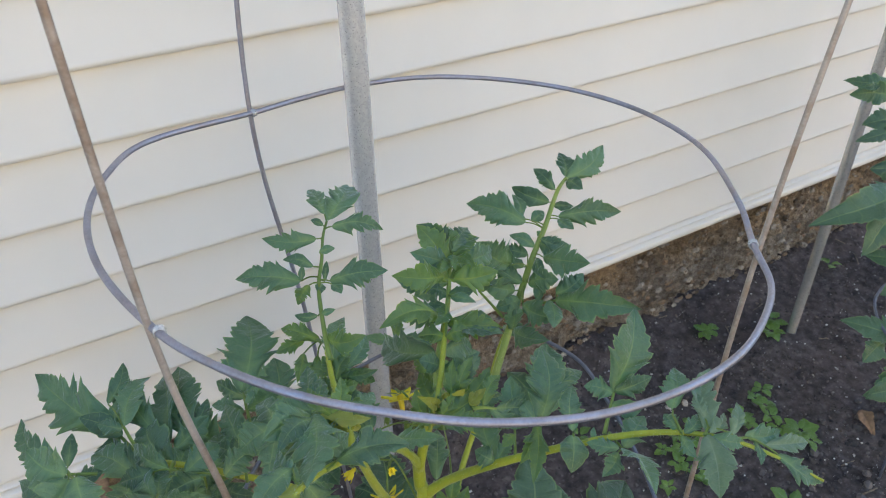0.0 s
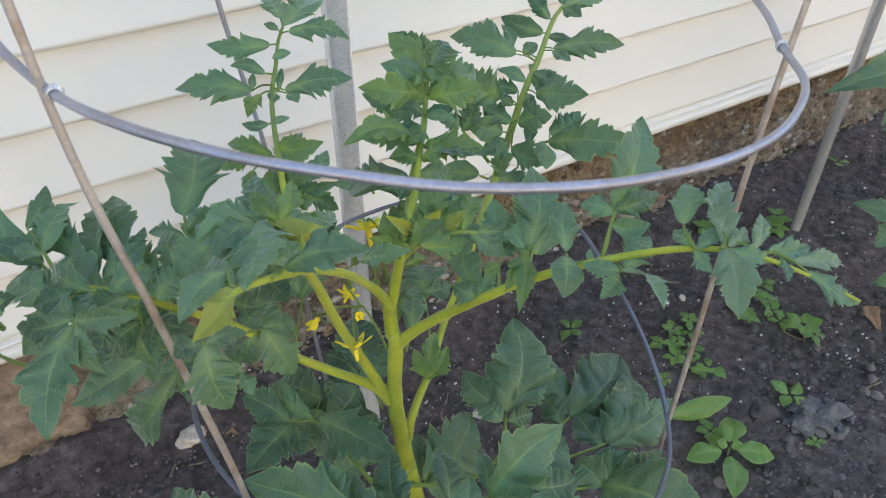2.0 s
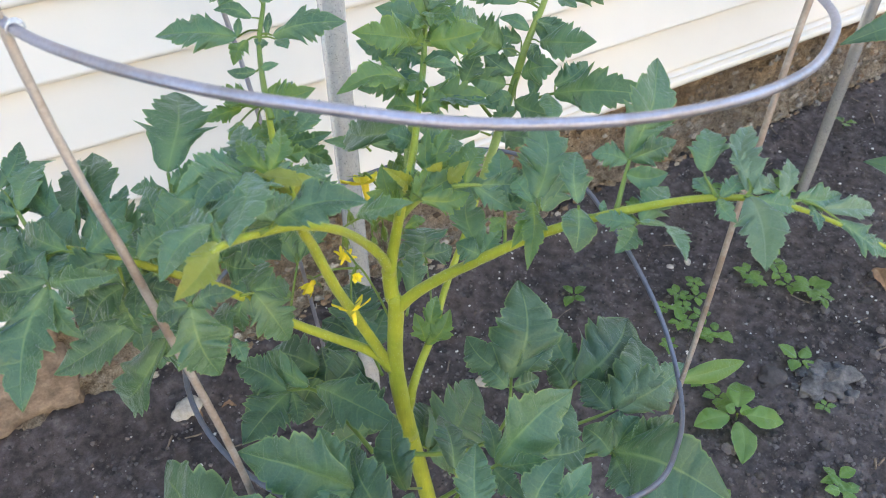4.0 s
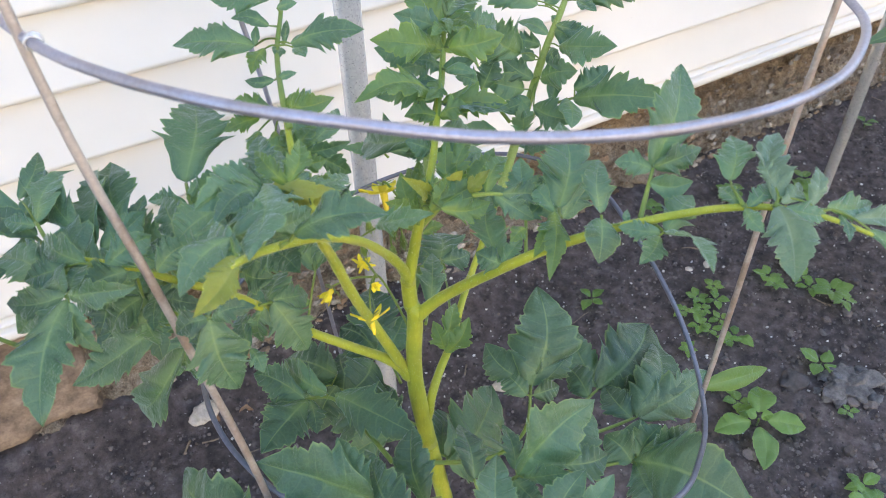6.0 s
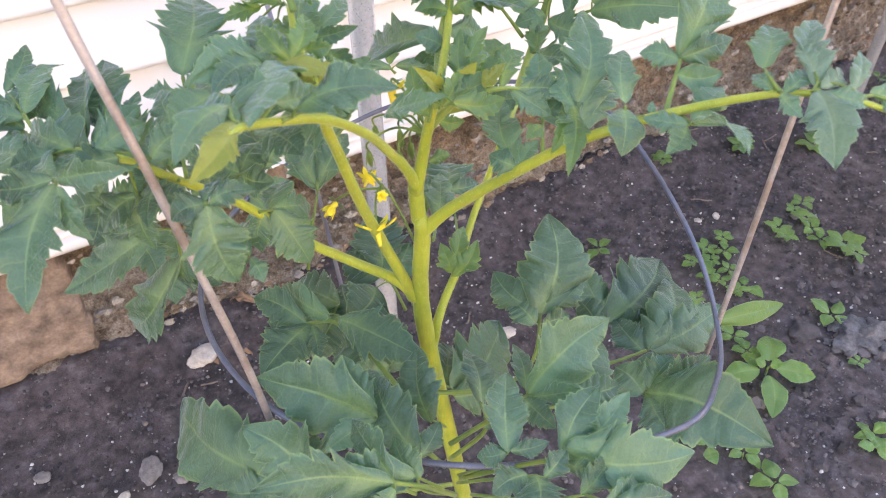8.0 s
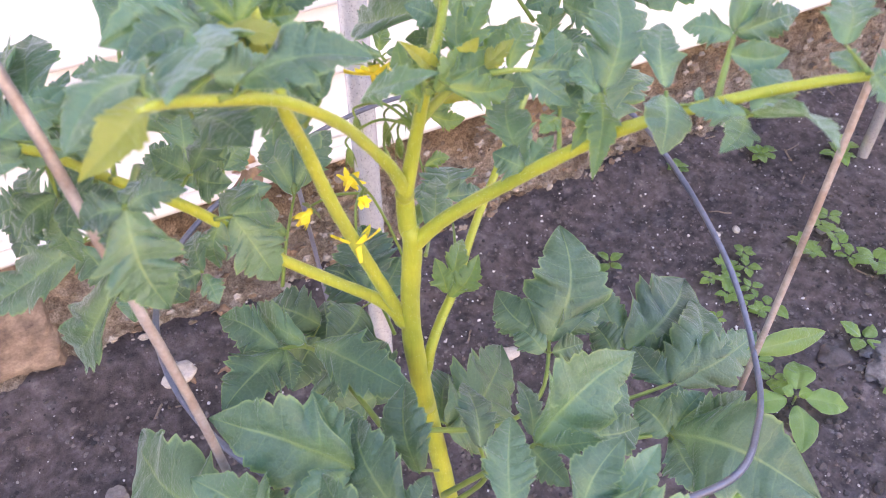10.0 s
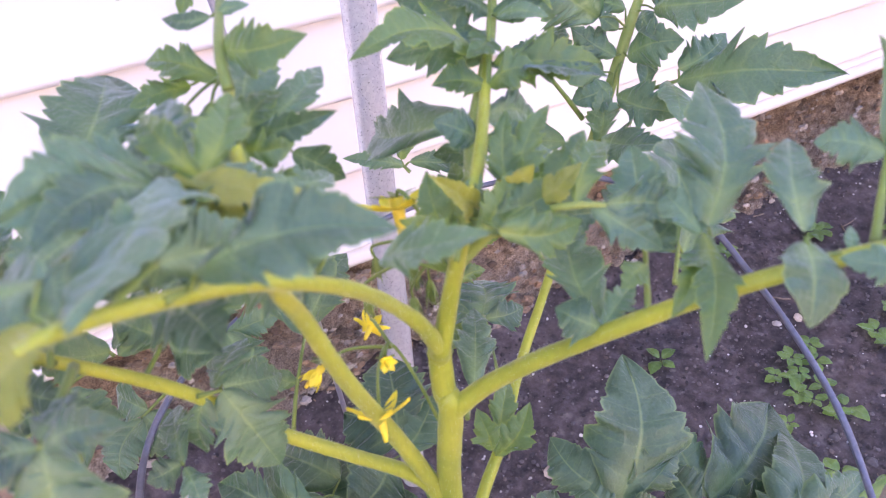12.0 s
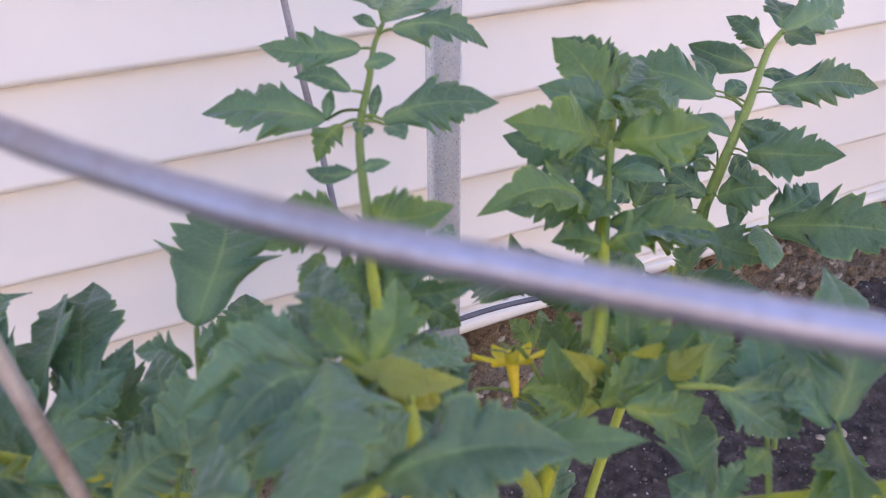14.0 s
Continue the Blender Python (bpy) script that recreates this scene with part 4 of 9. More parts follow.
leaflet(leaf, (-0.0197, -0.4722, 0.7944), (0.0042, -0.4712, 0.8093), 0.025, 'y')
leaflet(leaf, (-0.0126, -0.4582, 0.8046), (0.0103, -0.4360, 0.8227), 0.023, 'y')
stalk('leaflet_stalk', leaf, [(-0.0222, -0.4691, 0.7937), (-0.0383, -0.4930, 0.7862), (-0.0547, -0.5176, 0.7671)], 0.0009, 0.0007)
leaflet(leaf, (-0.0547, -0.5176, 0.7671), (-0.0779, -0.5030, 0.7675), 0.022, 'y')
stalk('leaflet_stalk', leaf, [(-0.0222, -0.4691, 0.7937), (-0.0374, -0.4932, 0.7864), (-0.0539, -0.5178, 0.7672)], 0.0009, 0.0007)
leaflet(leaf, (-0.0539, -0.5178, 0.7672), (-0.0316, -0.5306, 0.7725), 0.022, 'y')
leaflet(leaf, (-0.0711, -0.5377, 0.7519), (-0.0919, -0.5295, 0.7641), 0.024, 'a')
leaflet(leaf, (-0.0711, -0.5396, 0.7496), (-0.0529, -0.5574, 0.7581), 0.024, 'a')
leaf = stalk('leaf', plant, [(0.1252, -0.4108, 0.6983), (0.1293, -0.4091, 0.7126)], 0.0016, 0.0010)
stalk('leaflet_stalk', leaf, [(0.1252, -0.4109, 0.7003), (0.1221, -0.4118, 0.7013), (0.1190, -0.4118, 0.7013)], 0.0009, 0.0007)
leaflet(leaf, (0.1190, -0.4118, 0.7013), (0.0964, -0.3887, 0.7217), 0.034, 'a')
stalk('leaflet_stalk', leaf, [(0.1262, -0.4109, 0.7013), (0.1251, -0.4129, 0.7023), (0.1251, -0.4160, 0.7012)], 0.0009, 0.0007)
leaflet(leaf, (0.1251, -0.4160, 0.7012), (0.1457, -0.4494, 0.7190), 0.038, 'a')
stalk('leaflet_stalk', leaf, [(0.1252, -0.4108, 0.6983), (0.1190, -0.4136, 0.6921), (0.1128, -0.4174, 0.6807)], 0.0009, 0.0007)
leaflet(leaf, (0.1128, -0.4174, 0.6807), (0.0812, -0.4146, 0.6787), 0.034, 'a')
stalk('leaflet_stalk', leaf, [(0.1252, -0.4108, 0.6983), (0.1189, -0.4167, 0.6900), (0.1137, -0.4224, 0.6755)], 0.0009, 0.0007)
leaflet(leaf, (0.1137, -0.4224, 0.6755), (0.1290, -0.4689, 0.6829), 0.038, 'a')
stalk('leaflet_stalk', leaf, [(0.1293, -0.4091, 0.7126), (0.1407, -0.4045, 0.7310), (0.1522, -0.3997, 0.7412)], 0.0009, 0.0007)
leaflet(leaf, (0.1522, -0.3997, 0.7412), (0.1647, -0.4333, 0.7354), 0.030, 'a')
stalk('leaflet_stalk', leaf, [(0.1293, -0.4091, 0.7126), (0.1336, -0.4021, 0.7218), (0.1379, -0.3961, 0.7270)], 0.0009, 0.0007)
leaflet(leaf, (0.1379, -0.3961, 0.7270), (0.1148, -0.3755, 0.7325), 0.027, 'a')
leaf = stalk('leaf', plant, [(0.0336, -0.4746, 0.6157), (0.0995, -0.4196, 0.6500), (0.1366, -0.4053, 0.7228), (0.1699, -0.3868, 0.7535), (0.2042, -0.3632, 0.7805), (0.2227, -0.3577, 0.7930)], 0.0052, 0.0020)
leaflet(leaf, (0.2227, -0.3576, 0.7919), (0.2911, -0.3451, 0.8161), 0.037, 'a')
leaflet(leaf, (0.2227, -0.3568, 0.7940), (0.2396, -0.3194, 0.8105), 0.026, 'a')
stalk('leaflet_stalk', leaf, [(0.2186, -0.3585, 0.7899), (0.2195, -0.3605, 0.7918), (0.2196, -0.3625, 0.7928)], 0.0009, 0.0007)
leaflet(leaf, (0.2196, -0.3625, 0.7928), (0.2216, -0.3894, 0.7923), 0.021, 's')
stalk('leaflet_stalk', leaf, [(0.2052, -0.3623, 0.7816), (0.2042, -0.3612, 0.7827), (0.2022, -0.3603, 0.7827)], 0.0009, 0.0007)
leaflet(leaf, (0.2022, -0.3603, 0.7827), (0.1927, -0.3260, 0.8008), 0.022, 'a')
stalk('leaflet_stalk', leaf, [(0.1938, -0.3699, 0.7722), (0.1907, -0.3690, 0.7723), (0.1887, -0.3679, 0.7723)], 0.0009, 0.0007)
leaflet(leaf, (0.1887, -0.3679, 0.7723), (0.1568, -0.3285, 0.7843), 0.025, 's')
stalk('leaflet_stalk', leaf, [(0.1668, -0.3877, 0.7505), (0.1569, -0.3815, 0.7576), (0.1483, -0.3749, 0.7592)], 0.0009, 0.0007)
leaflet(leaf, (0.1483, -0.3749, 0.7592), (0.0986, -0.3103, 0.7767), 0.043, 'd')
stalk('leaflet_stalk', leaf, [(0.1668, -0.3877, 0.7505), (0.1561, -0.3783, 0.7606), (0.1448, -0.3684, 0.7630)], 0.0009, 0.0007)
leaflet(leaf, (0.1448, -0.3684, 0.7630), (0.1534, -0.3397, 0.7852), 0.017, 's')
stalk('leaflet_stalk', leaf, [(0.1699, -0.3868, 0.7535), (0.1630, -0.3806, 0.7576), (0.1573, -0.3752, 0.7575)], 0.0009, 0.0007)
leaflet(leaf, (0.1573, -0.3752, 0.7575), (0.1775, -0.3728, 0.7671), 0.017, 's')
stalk('leaflet_stalk', leaf, [(0.1803, -0.3798, 0.7608), (0.1834, -0.3838, 0.7627), (0.1874, -0.3886, 0.7624)], 0.0009, 0.0007)
leaflet(leaf, (0.1874, -0.3886, 0.7624), (0.2518, -0.4348, 0.7722), 0.034, 'd')
leaflet(leaf, (0.1918, -0.3718, 0.7691), (0.2123, -0.3879, 0.7700), 0.017, 's')
stalk('leaflet_stalk', leaf, [(0.1762, -0.3818, 0.7587), (0.1802, -0.3878, 0.7616), (0.1842, -0.3936, 0.7623)], 0.0009, 0.0007)
leaflet(leaf, (0.1842, -0.3936, 0.7623), (0.1891, -0.4182, 0.7603), 0.019, 's')
stalk('leaflet_stalk', leaf, [(0.1564, -0.3936, 0.7413), (0.1553, -0.3957, 0.7433), (0.1542, -0.3988, 0.7453)], 0.0009, 0.0007)
leaflet(leaf, (0.1542, -0.3988, 0.7453), (0.1763, -0.4289, 0.7484), 0.024, 'a')
stalk('leaflet_stalk', leaf, [(0.1428, -0.4015, 0.7290), (0.1458, -0.4077, 0.7309), (0.1477, -0.4139, 0.7298)], 0.0009, 0.0007)
leaflet(leaf, (0.1477, -0.4139, 0.7298), (0.1637, -0.4766, 0.7531), 0.040, 'd')
stalk('leaflet_stalk', leaf, [(0.1397, -0.4034, 0.7259), (0.1397, -0.4065, 0.7279), (0.1406, -0.4106, 0.7288)], 0.0009, 0.0007)
leaflet(leaf, (0.1406, -0.4106, 0.7288), (0.1306, -0.4390, 0.7223), 0.016, 's')
stalk('leaflet_stalk', leaf, [(0.1492, -0.3975, 0.7351), (0.1471, -0.3985, 0.7371), (0.1450, -0.3985, 0.7371)], 0.0009, 0.0007)
leaflet(leaf, (0.1450, -0.3985, 0.7371), (0.1264, -0.3738, 0.7505), 0.020, 's')
stalk('leaflet_stalk', leaf, [(0.1325, -0.4061, 0.7156), (0.1295, -0.4050, 0.7167), (0.1264, -0.4039, 0.7167)], 0.0009, 0.0007)
leaflet(leaf, (0.1264, -0.4039, 0.7167), (0.1147, -0.3945, 0.7288), 0.014, 's')
stalk('leaflet_stalk', leaf, [(0.1325, -0.4061, 0.7156), (0.1171, -0.4090, 0.7288), (0.1008, -0.4118, 0.7338)], 0.0009, 0.0007)
leaflet(leaf, (0.1008, -0.4118, 0.7338), (0.0641, -0.3895, 0.7682), 0.051, 'd')
stalk('leaflet_stalk', leaf, [(0.1180, -0.4125, 0.6870), (0.1150, -0.4104, 0.6891), (0.1109, -0.4093, 0.6901)], 0.0009, 0.0007)
leaflet(leaf, (0.1109, -0.4093, 0.6901), (0.0734, -0.4015, 0.7085), 0.030, 's')
stalk('leaflet_stalk', leaf, [(0.0932, -0.4255, 0.6468), (0.0942, -0.4266, 0.6468), (0.0952, -0.4276, 0.6458)], 0.0009, 0.0007)
leaflet(leaf, (0.0952, -0.4276, 0.6458), (0.0994, -0.4202, 0.6858), 0.030, 'a')
stalk('leaflet_stalk', leaf, [(0.0932, -0.4255, 0.6468), (0.0942, -0.4286, 0.6488), (0.0951, -0.4317, 0.6498)], 0.0009, 0.0007)
leaflet(leaf, (0.0951, -0.4317, 0.6498), (0.1009, -0.4885, 0.6733), 0.035, 'a')
stalk('leaflet_stalk', leaf, [(0.1564, -0.3936, 0.7413), (0.1554, -0.3926, 0.7433), (0.1555, -0.3916, 0.7443)], 0.0009, 0.0007)
leaflet(leaf, (0.1555, -0.3916, 0.7443), (0.1626, -0.3918, 0.7505), 0.011, 's')
leaf = stalk('leaf', plant, [(0.1015, -0.4198, 0.6602), (0.1235, -0.4381, 0.6814), (0.1405, -0.4540, 0.6924)], 0.0022, 0.0013)
leaflet(leaf, (0.1385, -0.4529, 0.6924), (0.1722, -0.5433, 0.7307), 0.045, 'd')
stalk('leaflet_stalk', leaf, [(0.1356, -0.4487, 0.6894), (0.1345, -0.4498, 0.6914), (0.1335, -0.4498, 0.6924)], 0.0009, 0.0007)
leaflet(leaf, (0.1335, -0.4498, 0.6924), (0.1153, -0.4850, 0.6877), 0.025, 's')
leaflet(leaf, (0.1256, -0.4372, 0.6845), (0.1394, -0.4143, 0.7054), 0.016, 's')
stalk('leaflet_stalk', leaf, [(0.1405, -0.4540, 0.6924), (0.1416, -0.4521, 0.6965), (0.1427, -0.4501, 0.6986)], 0.0009, 0.0007)
leaflet(leaf, (0.1427, -0.4501, 0.6986), (0.1795, -0.4557, 0.7187), 0.034, 'a')
leaf = stalk('leaf', plant, [(0.0883, -0.4165, 0.6623), (0.0762, -0.4094, 0.6819), (0.0631, -0.3993, 0.7025)], 0.0022, 0.0013)
leaflet(leaf, (0.0641, -0.4013, 0.7014), (0.0852, -0.3916, 0.7277), 0.031, 'a')
leaflet(leaf, (0.0622, -0.3972, 0.7044), (0.0429, -0.3899, 0.7179), 0.027, 'a')
leaf = stalk('leaf', plant, [(0.0061, -0.6900, 0.7532), (0.0190, -0.6798, 0.7632), (0.0324, -0.6695, 0.7737)], 0.0022, 0.0013)
leaflet(leaf, (0.0324, -0.6695, 0.7737), (0.0845, -0.6314, 0.8238), 0.041, 'c')
leaflet(leaf, (0.0324, -0.6696, 0.7747), (0.0625, -0.6860, 0.7864), 0.022, 'd')
leaflet(leaf, (0.0312, -0.6695, 0.7738), (0.0138, -0.6494, 0.7746), 0.021, 'd')
leaflet(leaf, (0.0239, -0.6767, 0.7687), (0.0444, -0.6967, 0.7731), 0.019, 's')
leaf = stalk('leaf', plant, [(-0.0249, -0.6870, 0.7528), (-0.0214, -0.6800, 0.7617)], 0.0016, 0.0010)
leaflet(leaf, (-0.0213, -0.6790, 0.7626), (0.0013, -0.6492, 0.7831), 0.024, 'a')
leaflet(leaf, (-0.0225, -0.6809, 0.7597), (-0.0388, -0.7050, 0.7497), 0.029, 's')
stalk('leaflet_stalk', leaf, [(-0.0238, -0.6849, 0.7548), (-0.0158, -0.6873, 0.7556), (-0.0066, -0.6898, 0.7535)], 0.0009, 0.0007)
leaflet(leaf, (-0.0066, -0.6898, 0.7535), (-0.0010, -0.6849, 0.7612), 0.006, 's')
leaf = stalk('leaf', plant, [(-0.0465, -0.6674, 0.7404), (-0.0264, -0.6409, 0.7439)], 0.0016, 0.0010)
leaflet(leaf, (-0.0264, -0.6409, 0.7439), (0.0061, -0.5996, 0.7894), 0.044, 'd')
stalk('leaflet_stalk', leaf, [(-0.0312, -0.6460, 0.7434), (-0.0321, -0.6448, 0.7443), (-0.0330, -0.6438, 0.7453)], 0.0009, 0.0007)
leaflet(leaf, (-0.0330, -0.6438, 0.7453), (-0.0654, -0.6843, 0.7353), 0.021, 'y')
leaflet(leaf, (-0.0293, -0.6407, 0.7419), (-0.0308, -0.6127, 0.7522), 0.018, 'a')
leaflet(leaf, (-0.0333, -0.6469, 0.7425), (-0.0634, -0.6633, 0.7304), 0.018, 'y')
leaf = stalk('leaf', plant, [(-0.0530, -0.6404, 0.7090), (-0.0385, -0.6177, 0.7318)], 0.0016, 0.0010)
leaflet(leaf, (-0.0385, -0.6178, 0.7328), (-0.0266, -0.5913, 0.7608), 0.028, 'a')
stalk('leaflet_stalk', leaf, [(-0.0418, -0.6225, 0.7274), (-0.0430, -0.6234, 0.7285), (-0.0441, -0.6244, 0.7296)], 0.0009, 0.0007)
leaflet(leaf, (-0.0441, -0.6244, 0.7296), (-0.0283, -0.6251, 0.7401), 0.017, 'a')
stalk('leaflet_stalk', leaf, [(-0.0441, -0.6265, 0.7222), (-0.0452, -0.6274, 0.7244), (-0.0463, -0.6284, 0.7254)], 0.0009, 0.0007)
leaflet(leaf, (-0.0463, -0.6284, 0.7254), (-0.0629, -0.6341, 0.7244), 0.015, 'y')
leaf = stalk('leaf', plant, [(-0.0586, -0.6202, 0.6854), (-0.0543, -0.6095, 0.6912)], 0.0016, 0.0010)
leaflet(leaf, (-0.0585, -0.6163, 0.6888), (-0.0402, -0.5703, 0.7237), 0.032, 'a')
stalk('leaflet_stalk', leaf, [(-0.0575, -0.6193, 0.6855), (-0.0595, -0.6202, 0.6885), (-0.0616, -0.6202, 0.6907)], 0.0009, 0.0007)
leaflet(leaf, (-0.0616, -0.6202, 0.6907), (-0.0753, -0.6066, 0.6986), 0.025, 'a')
stalk('leaflet_stalk', leaf, [(-0.0586, -0.6202, 0.6854), (-0.0595, -0.6202, 0.6885), (-0.0606, -0.6212, 0.6906)], 0.0009, 0.0007)
leaflet(leaf, (-0.0606, -0.6212, 0.6906), (-0.0400, -0.6174, 0.7062), 0.017, 'a')
leaf = stalk('leaf', plant, [(0.0103, -0.6912, 0.7541), (0.0069, -0.7131, 0.7560)], 0.0016, 0.0010)
leaflet(leaf, (0.0069, -0.7131, 0.7560), (-0.0172, -0.7765, 0.7894), 0.028, 'd')
leaflet(leaf, (0.0079, -0.7131, 0.7570), (0.0417, -0.7017, 0.7687), 0.028, 'a')
leaflet(leaf, (0.0048, -0.7110, 0.7560), (-0.0149, -0.6906, 0.7557), 0.016, 'd')
stalk('leaflet_stalk', leaf, [(0.0069, -0.7131, 0.7560), (0.0036, -0.7142, 0.7581), (-0.0006, -0.7151, 0.7582)], 0.0009, 0.0007)
leaflet(leaf, (-0.0006, -0.7151, 0.7582), (-0.0254, -0.7256, 0.7547), 0.018, 'd')
leaf = stalk('leaf', plant, [(0.0405, -0.7426, 0.7847), (0.0480, -0.7243, 0.7862)], 0.0016, 0.0010)
stalk('leaflet_stalk', leaf, [(0.0480, -0.7243, 0.7862), (0.0505, -0.7221, 0.7859), (0.0532, -0.7188, 0.7845)], 0.0009, 0.0007)
leaflet(leaf, (0.0532, -0.7188, 0.7845), (0.0811, -0.6899, 0.8030), 0.028, 'a')
stalk('leaflet_stalk', leaf, [(0.0421, -0.7394, 0.7853), (0.0422, -0.7384, 0.7833), (0.0423, -0.7372, 0.7811)], 0.0009, 0.0007)
leaflet(leaf, (0.0423, -0.7372, 0.7811), (0.0425, -0.7188, 0.7865), 0.016, 'a')
leaflet(leaf, (0.0422, -0.7448, 0.7840), (0.0643, -0.7384, 0.7919), 0.016, 'a')
stalk('leaflet_stalk', leaf, [(0.0405, -0.7426, 0.7847), (0.0391, -0.7448, 0.7860), (0.0367, -0.7469, 0.7862)], 0.0009, 0.0007)
leaflet(leaf, (0.0367, -0.7469, 0.7862), (0.0319, -0.7673, 0.7841), 0.015, 'a')
leaf = stalk('leaf', plant, [(0.0513, -0.7568, 0.7882), (0.0585, -0.7537, 0.7907)], 0.0016, 0.0010)
leaflet(leaf, (0.0558, -0.7558, 0.7880), (0.1033, -0.7138, 0.8108), 0.027, 'p')
stalk('leaflet_stalk', leaf, [(0.0585, -0.7537, 0.7907), (0.0602, -0.7503, 0.7923), (0.0619, -0.7471, 0.7929)], 0.0009, 0.0007)
leaflet(leaf, (0.0619, -0.7471, 0.7929), (0.0703, -0.7264, 0.8032), 0.015, 'p')
leaflet(leaf, (0.0533, -0.7579, 0.7883), (0.0301, -0.7994, 0.7699), 0.036, 'p')
stalk('leaflet_stalk', leaf, [(0.0527, -0.7558, 0.7892), (0.0544, -0.7591, 0.7893), (0.0562, -0.7611, 0.7874)], 0.0009, 0.0007)
leaflet(leaf, (0.0562, -0.7611, 0.7874), (0.0770, -0.7809, 0.7863), 0.017, 'a')
stalk('leaflet_stalk', leaf, [(0.0585, -0.7537, 0.7907), (0.0644, -0.7611, 0.7919), (0.0705, -0.7695, 0.7900)], 0.0009, 0.0007)
leaflet(leaf, (0.0705, -0.7695, 0.7900), (0.0903, -0.7521, 0.8016), 0.016, 'p')
leaflet(leaf, (0.0557, -0.7580, 0.7901), (0.0806, -0.7535, 0.7963), 0.016, 'p')
leaf = stalk('leaf', plant, [(0.0725, -0.7716, 0.7857), (0.0819, -0.7756, 0.7859)], 0.0016, 0.0010)
leaflet(leaf, (0.0808, -0.7735, 0.7869), (0.1169, -0.7844, 0.7833), 0.019, 'd')
stalk('leaflet_stalk', leaf, [(0.0819, -0.7756, 0.7859), (0.0867, -0.7807, 0.7852), (0.0914, -0.7866, 0.7814)], 0.0009, 0.0007)
leaflet(leaf, (0.0914, -0.7866, 0.7814), (0.1362, -0.7988, 0.7718), 0.019, 'p')
stalk('leaflet_stalk', leaf, [(0.0819, -0.7756, 0.7859), (0.0843, -0.7777, 0.7854), (0.0866, -0.7796, 0.7842)], 0.0009, 0.0007)
leaflet(leaf, (0.0866, -0.7796, 0.7842), (0.0757, -0.7972, 0.7768), 0.009, 'a')
stalk('leaflet_stalk', leaf, [(0.0819, -0.7756, 0.7859), (0.0890, -0.7858, 0.7837), (0.0963, -0.7967, 0.7773)], 0.0009, 0.0007)
leaflet(leaf, (0.0963, -0.7967, 0.7773), (0.1190, -0.8290, 0.7620), 0.019, 'd')
leaf = stalk('leaf', plant, [(-0.2325, -0.6353, 0.7973), (-0.2232, -0.6292, 0.7939)], 0.0016, 0.0010)
stalk('leaflet_stalk', leaf, [(-0.2253, -0.6313, 0.7950), (-0.2232, -0.6324, 0.7990), (-0.2223, -0.6335, 0.8013)], 0.0009, 0.0007)
leaflet(leaf, (-0.2223, -0.6335, 0.8013), (-0.1725, -0.6572, 0.8165), 0.030, 'd', (-0.1990, -0.4934, 0.9835))
leaflet(leaf, (-0.1539, -0.5987, 0.7542), (-0.1344, -0.6434, 0.7883), 0.021, 'd', (-0.0991, -0.5979, 0.9817))
stalk('leaflet_stalk', leaf, [(-0.2232, -0.6292, 0.7939), (-0.2167, -0.6240, 0.7917), (-0.2112, -0.6187, 0.7864)], 0.0009, 0.0007)
leaflet(leaf, (-0.2112, -0.6187, 0.7864), (-0.2193, -0.5926, 0.7902), 0.021, 'a', (-0.0945, -0.3936, 0.9854))
leaf = stalk('leaf', plant, [(-0.1887, -0.5735, 0.7743), (-0.2032, -0.5743, 0.7875), (-0.2178, -0.5805, 0.8027)], 0.0016, 0.0010)
leaflet(leaf, (-0.2199, -0.5804, 0.8027), (-0.2560, -0.6557, 0.8128), 0.044, 'd')
stalk('leaflet_stalk', leaf, [(-0.2178, -0.5805, 0.8027), (-0.2200, -0.5805, 0.8038), (-0.2209, -0.5794, 0.8028)], 0.0009, 0.0007)
leaflet(leaf, (-0.2209, -0.5794, 0.8028), (-0.2509, -0.5571, 0.8064), 0.023, 'd')
leaflet(leaf, (-0.2178, -0.5805, 0.8038), (-0.1903, -0.5394, 0.8008), 0.019, 'd')
leaflet(leaf, (-0.2169, -0.5825, 0.8026), (-0.1981, -0.6026, 0.7939), 0.021, 'd')
stalk('leaflet_stalk', leaf, [(-0.2093, -0.5762, 0.7935), (-0.2071, -0.5733, 0.7969), (-0.2060, -0.5692, 0.7990)], 0.0009, 0.0007)
leaflet(leaf, (-0.2060, -0.5692, 0.7990), (-0.1607, -0.5661, 0.7778), 0.013, 'd')
leaflet(leaf, (-0.2198, -0.5794, 0.8038), (-0.2234, -0.5357, 0.7967), 0.019, 'd')
stalk('leaflet_stalk', leaf, [(-0.2178, -0.5805, 0.8027), (-0.2201, -0.5836, 0.8047), (-0.2223, -0.5857, 0.8047)], 0.0009, 0.0007)
leaflet(leaf, (-0.2223, -0.5857, 0.8047), (-0.2573, -0.6111, 0.8149), 0.021, 'd')
leaf = stalk('leaf', plant, [(-0.1898, -0.5744, 0.7721), (-0.1844, -0.5565, 0.7774)], 0.0016, 0.0010)
leaflet(leaf, (-0.1918, -0.5733, 0.7721), (-0.1863, -0.5415, 0.7856), 0.026, 'y')
leaflet(leaf, (-0.1866, -0.5665, 0.7746), (-0.1473, -0.5505, 0.7742), 0.020, 'a')
stalk('leaflet_stalk', leaf, [(-0.1844, -0.5565, 0.7774), (-0.1844, -0.5544, 0.7765), (-0.1834, -0.5524, 0.7746)], 0.0009, 0.0007)
leaflet(leaf, (-0.1834, -0.5524, 0.7746), (-0.1968, -0.5204, 0.7837), 0.018, 'y')
leaf = stalk('leaf', plant, [(-0.2568, -0.6494, 0.8097), (-0.2618, -0.6485, 0.8161)], 0.0016, 0.0010)
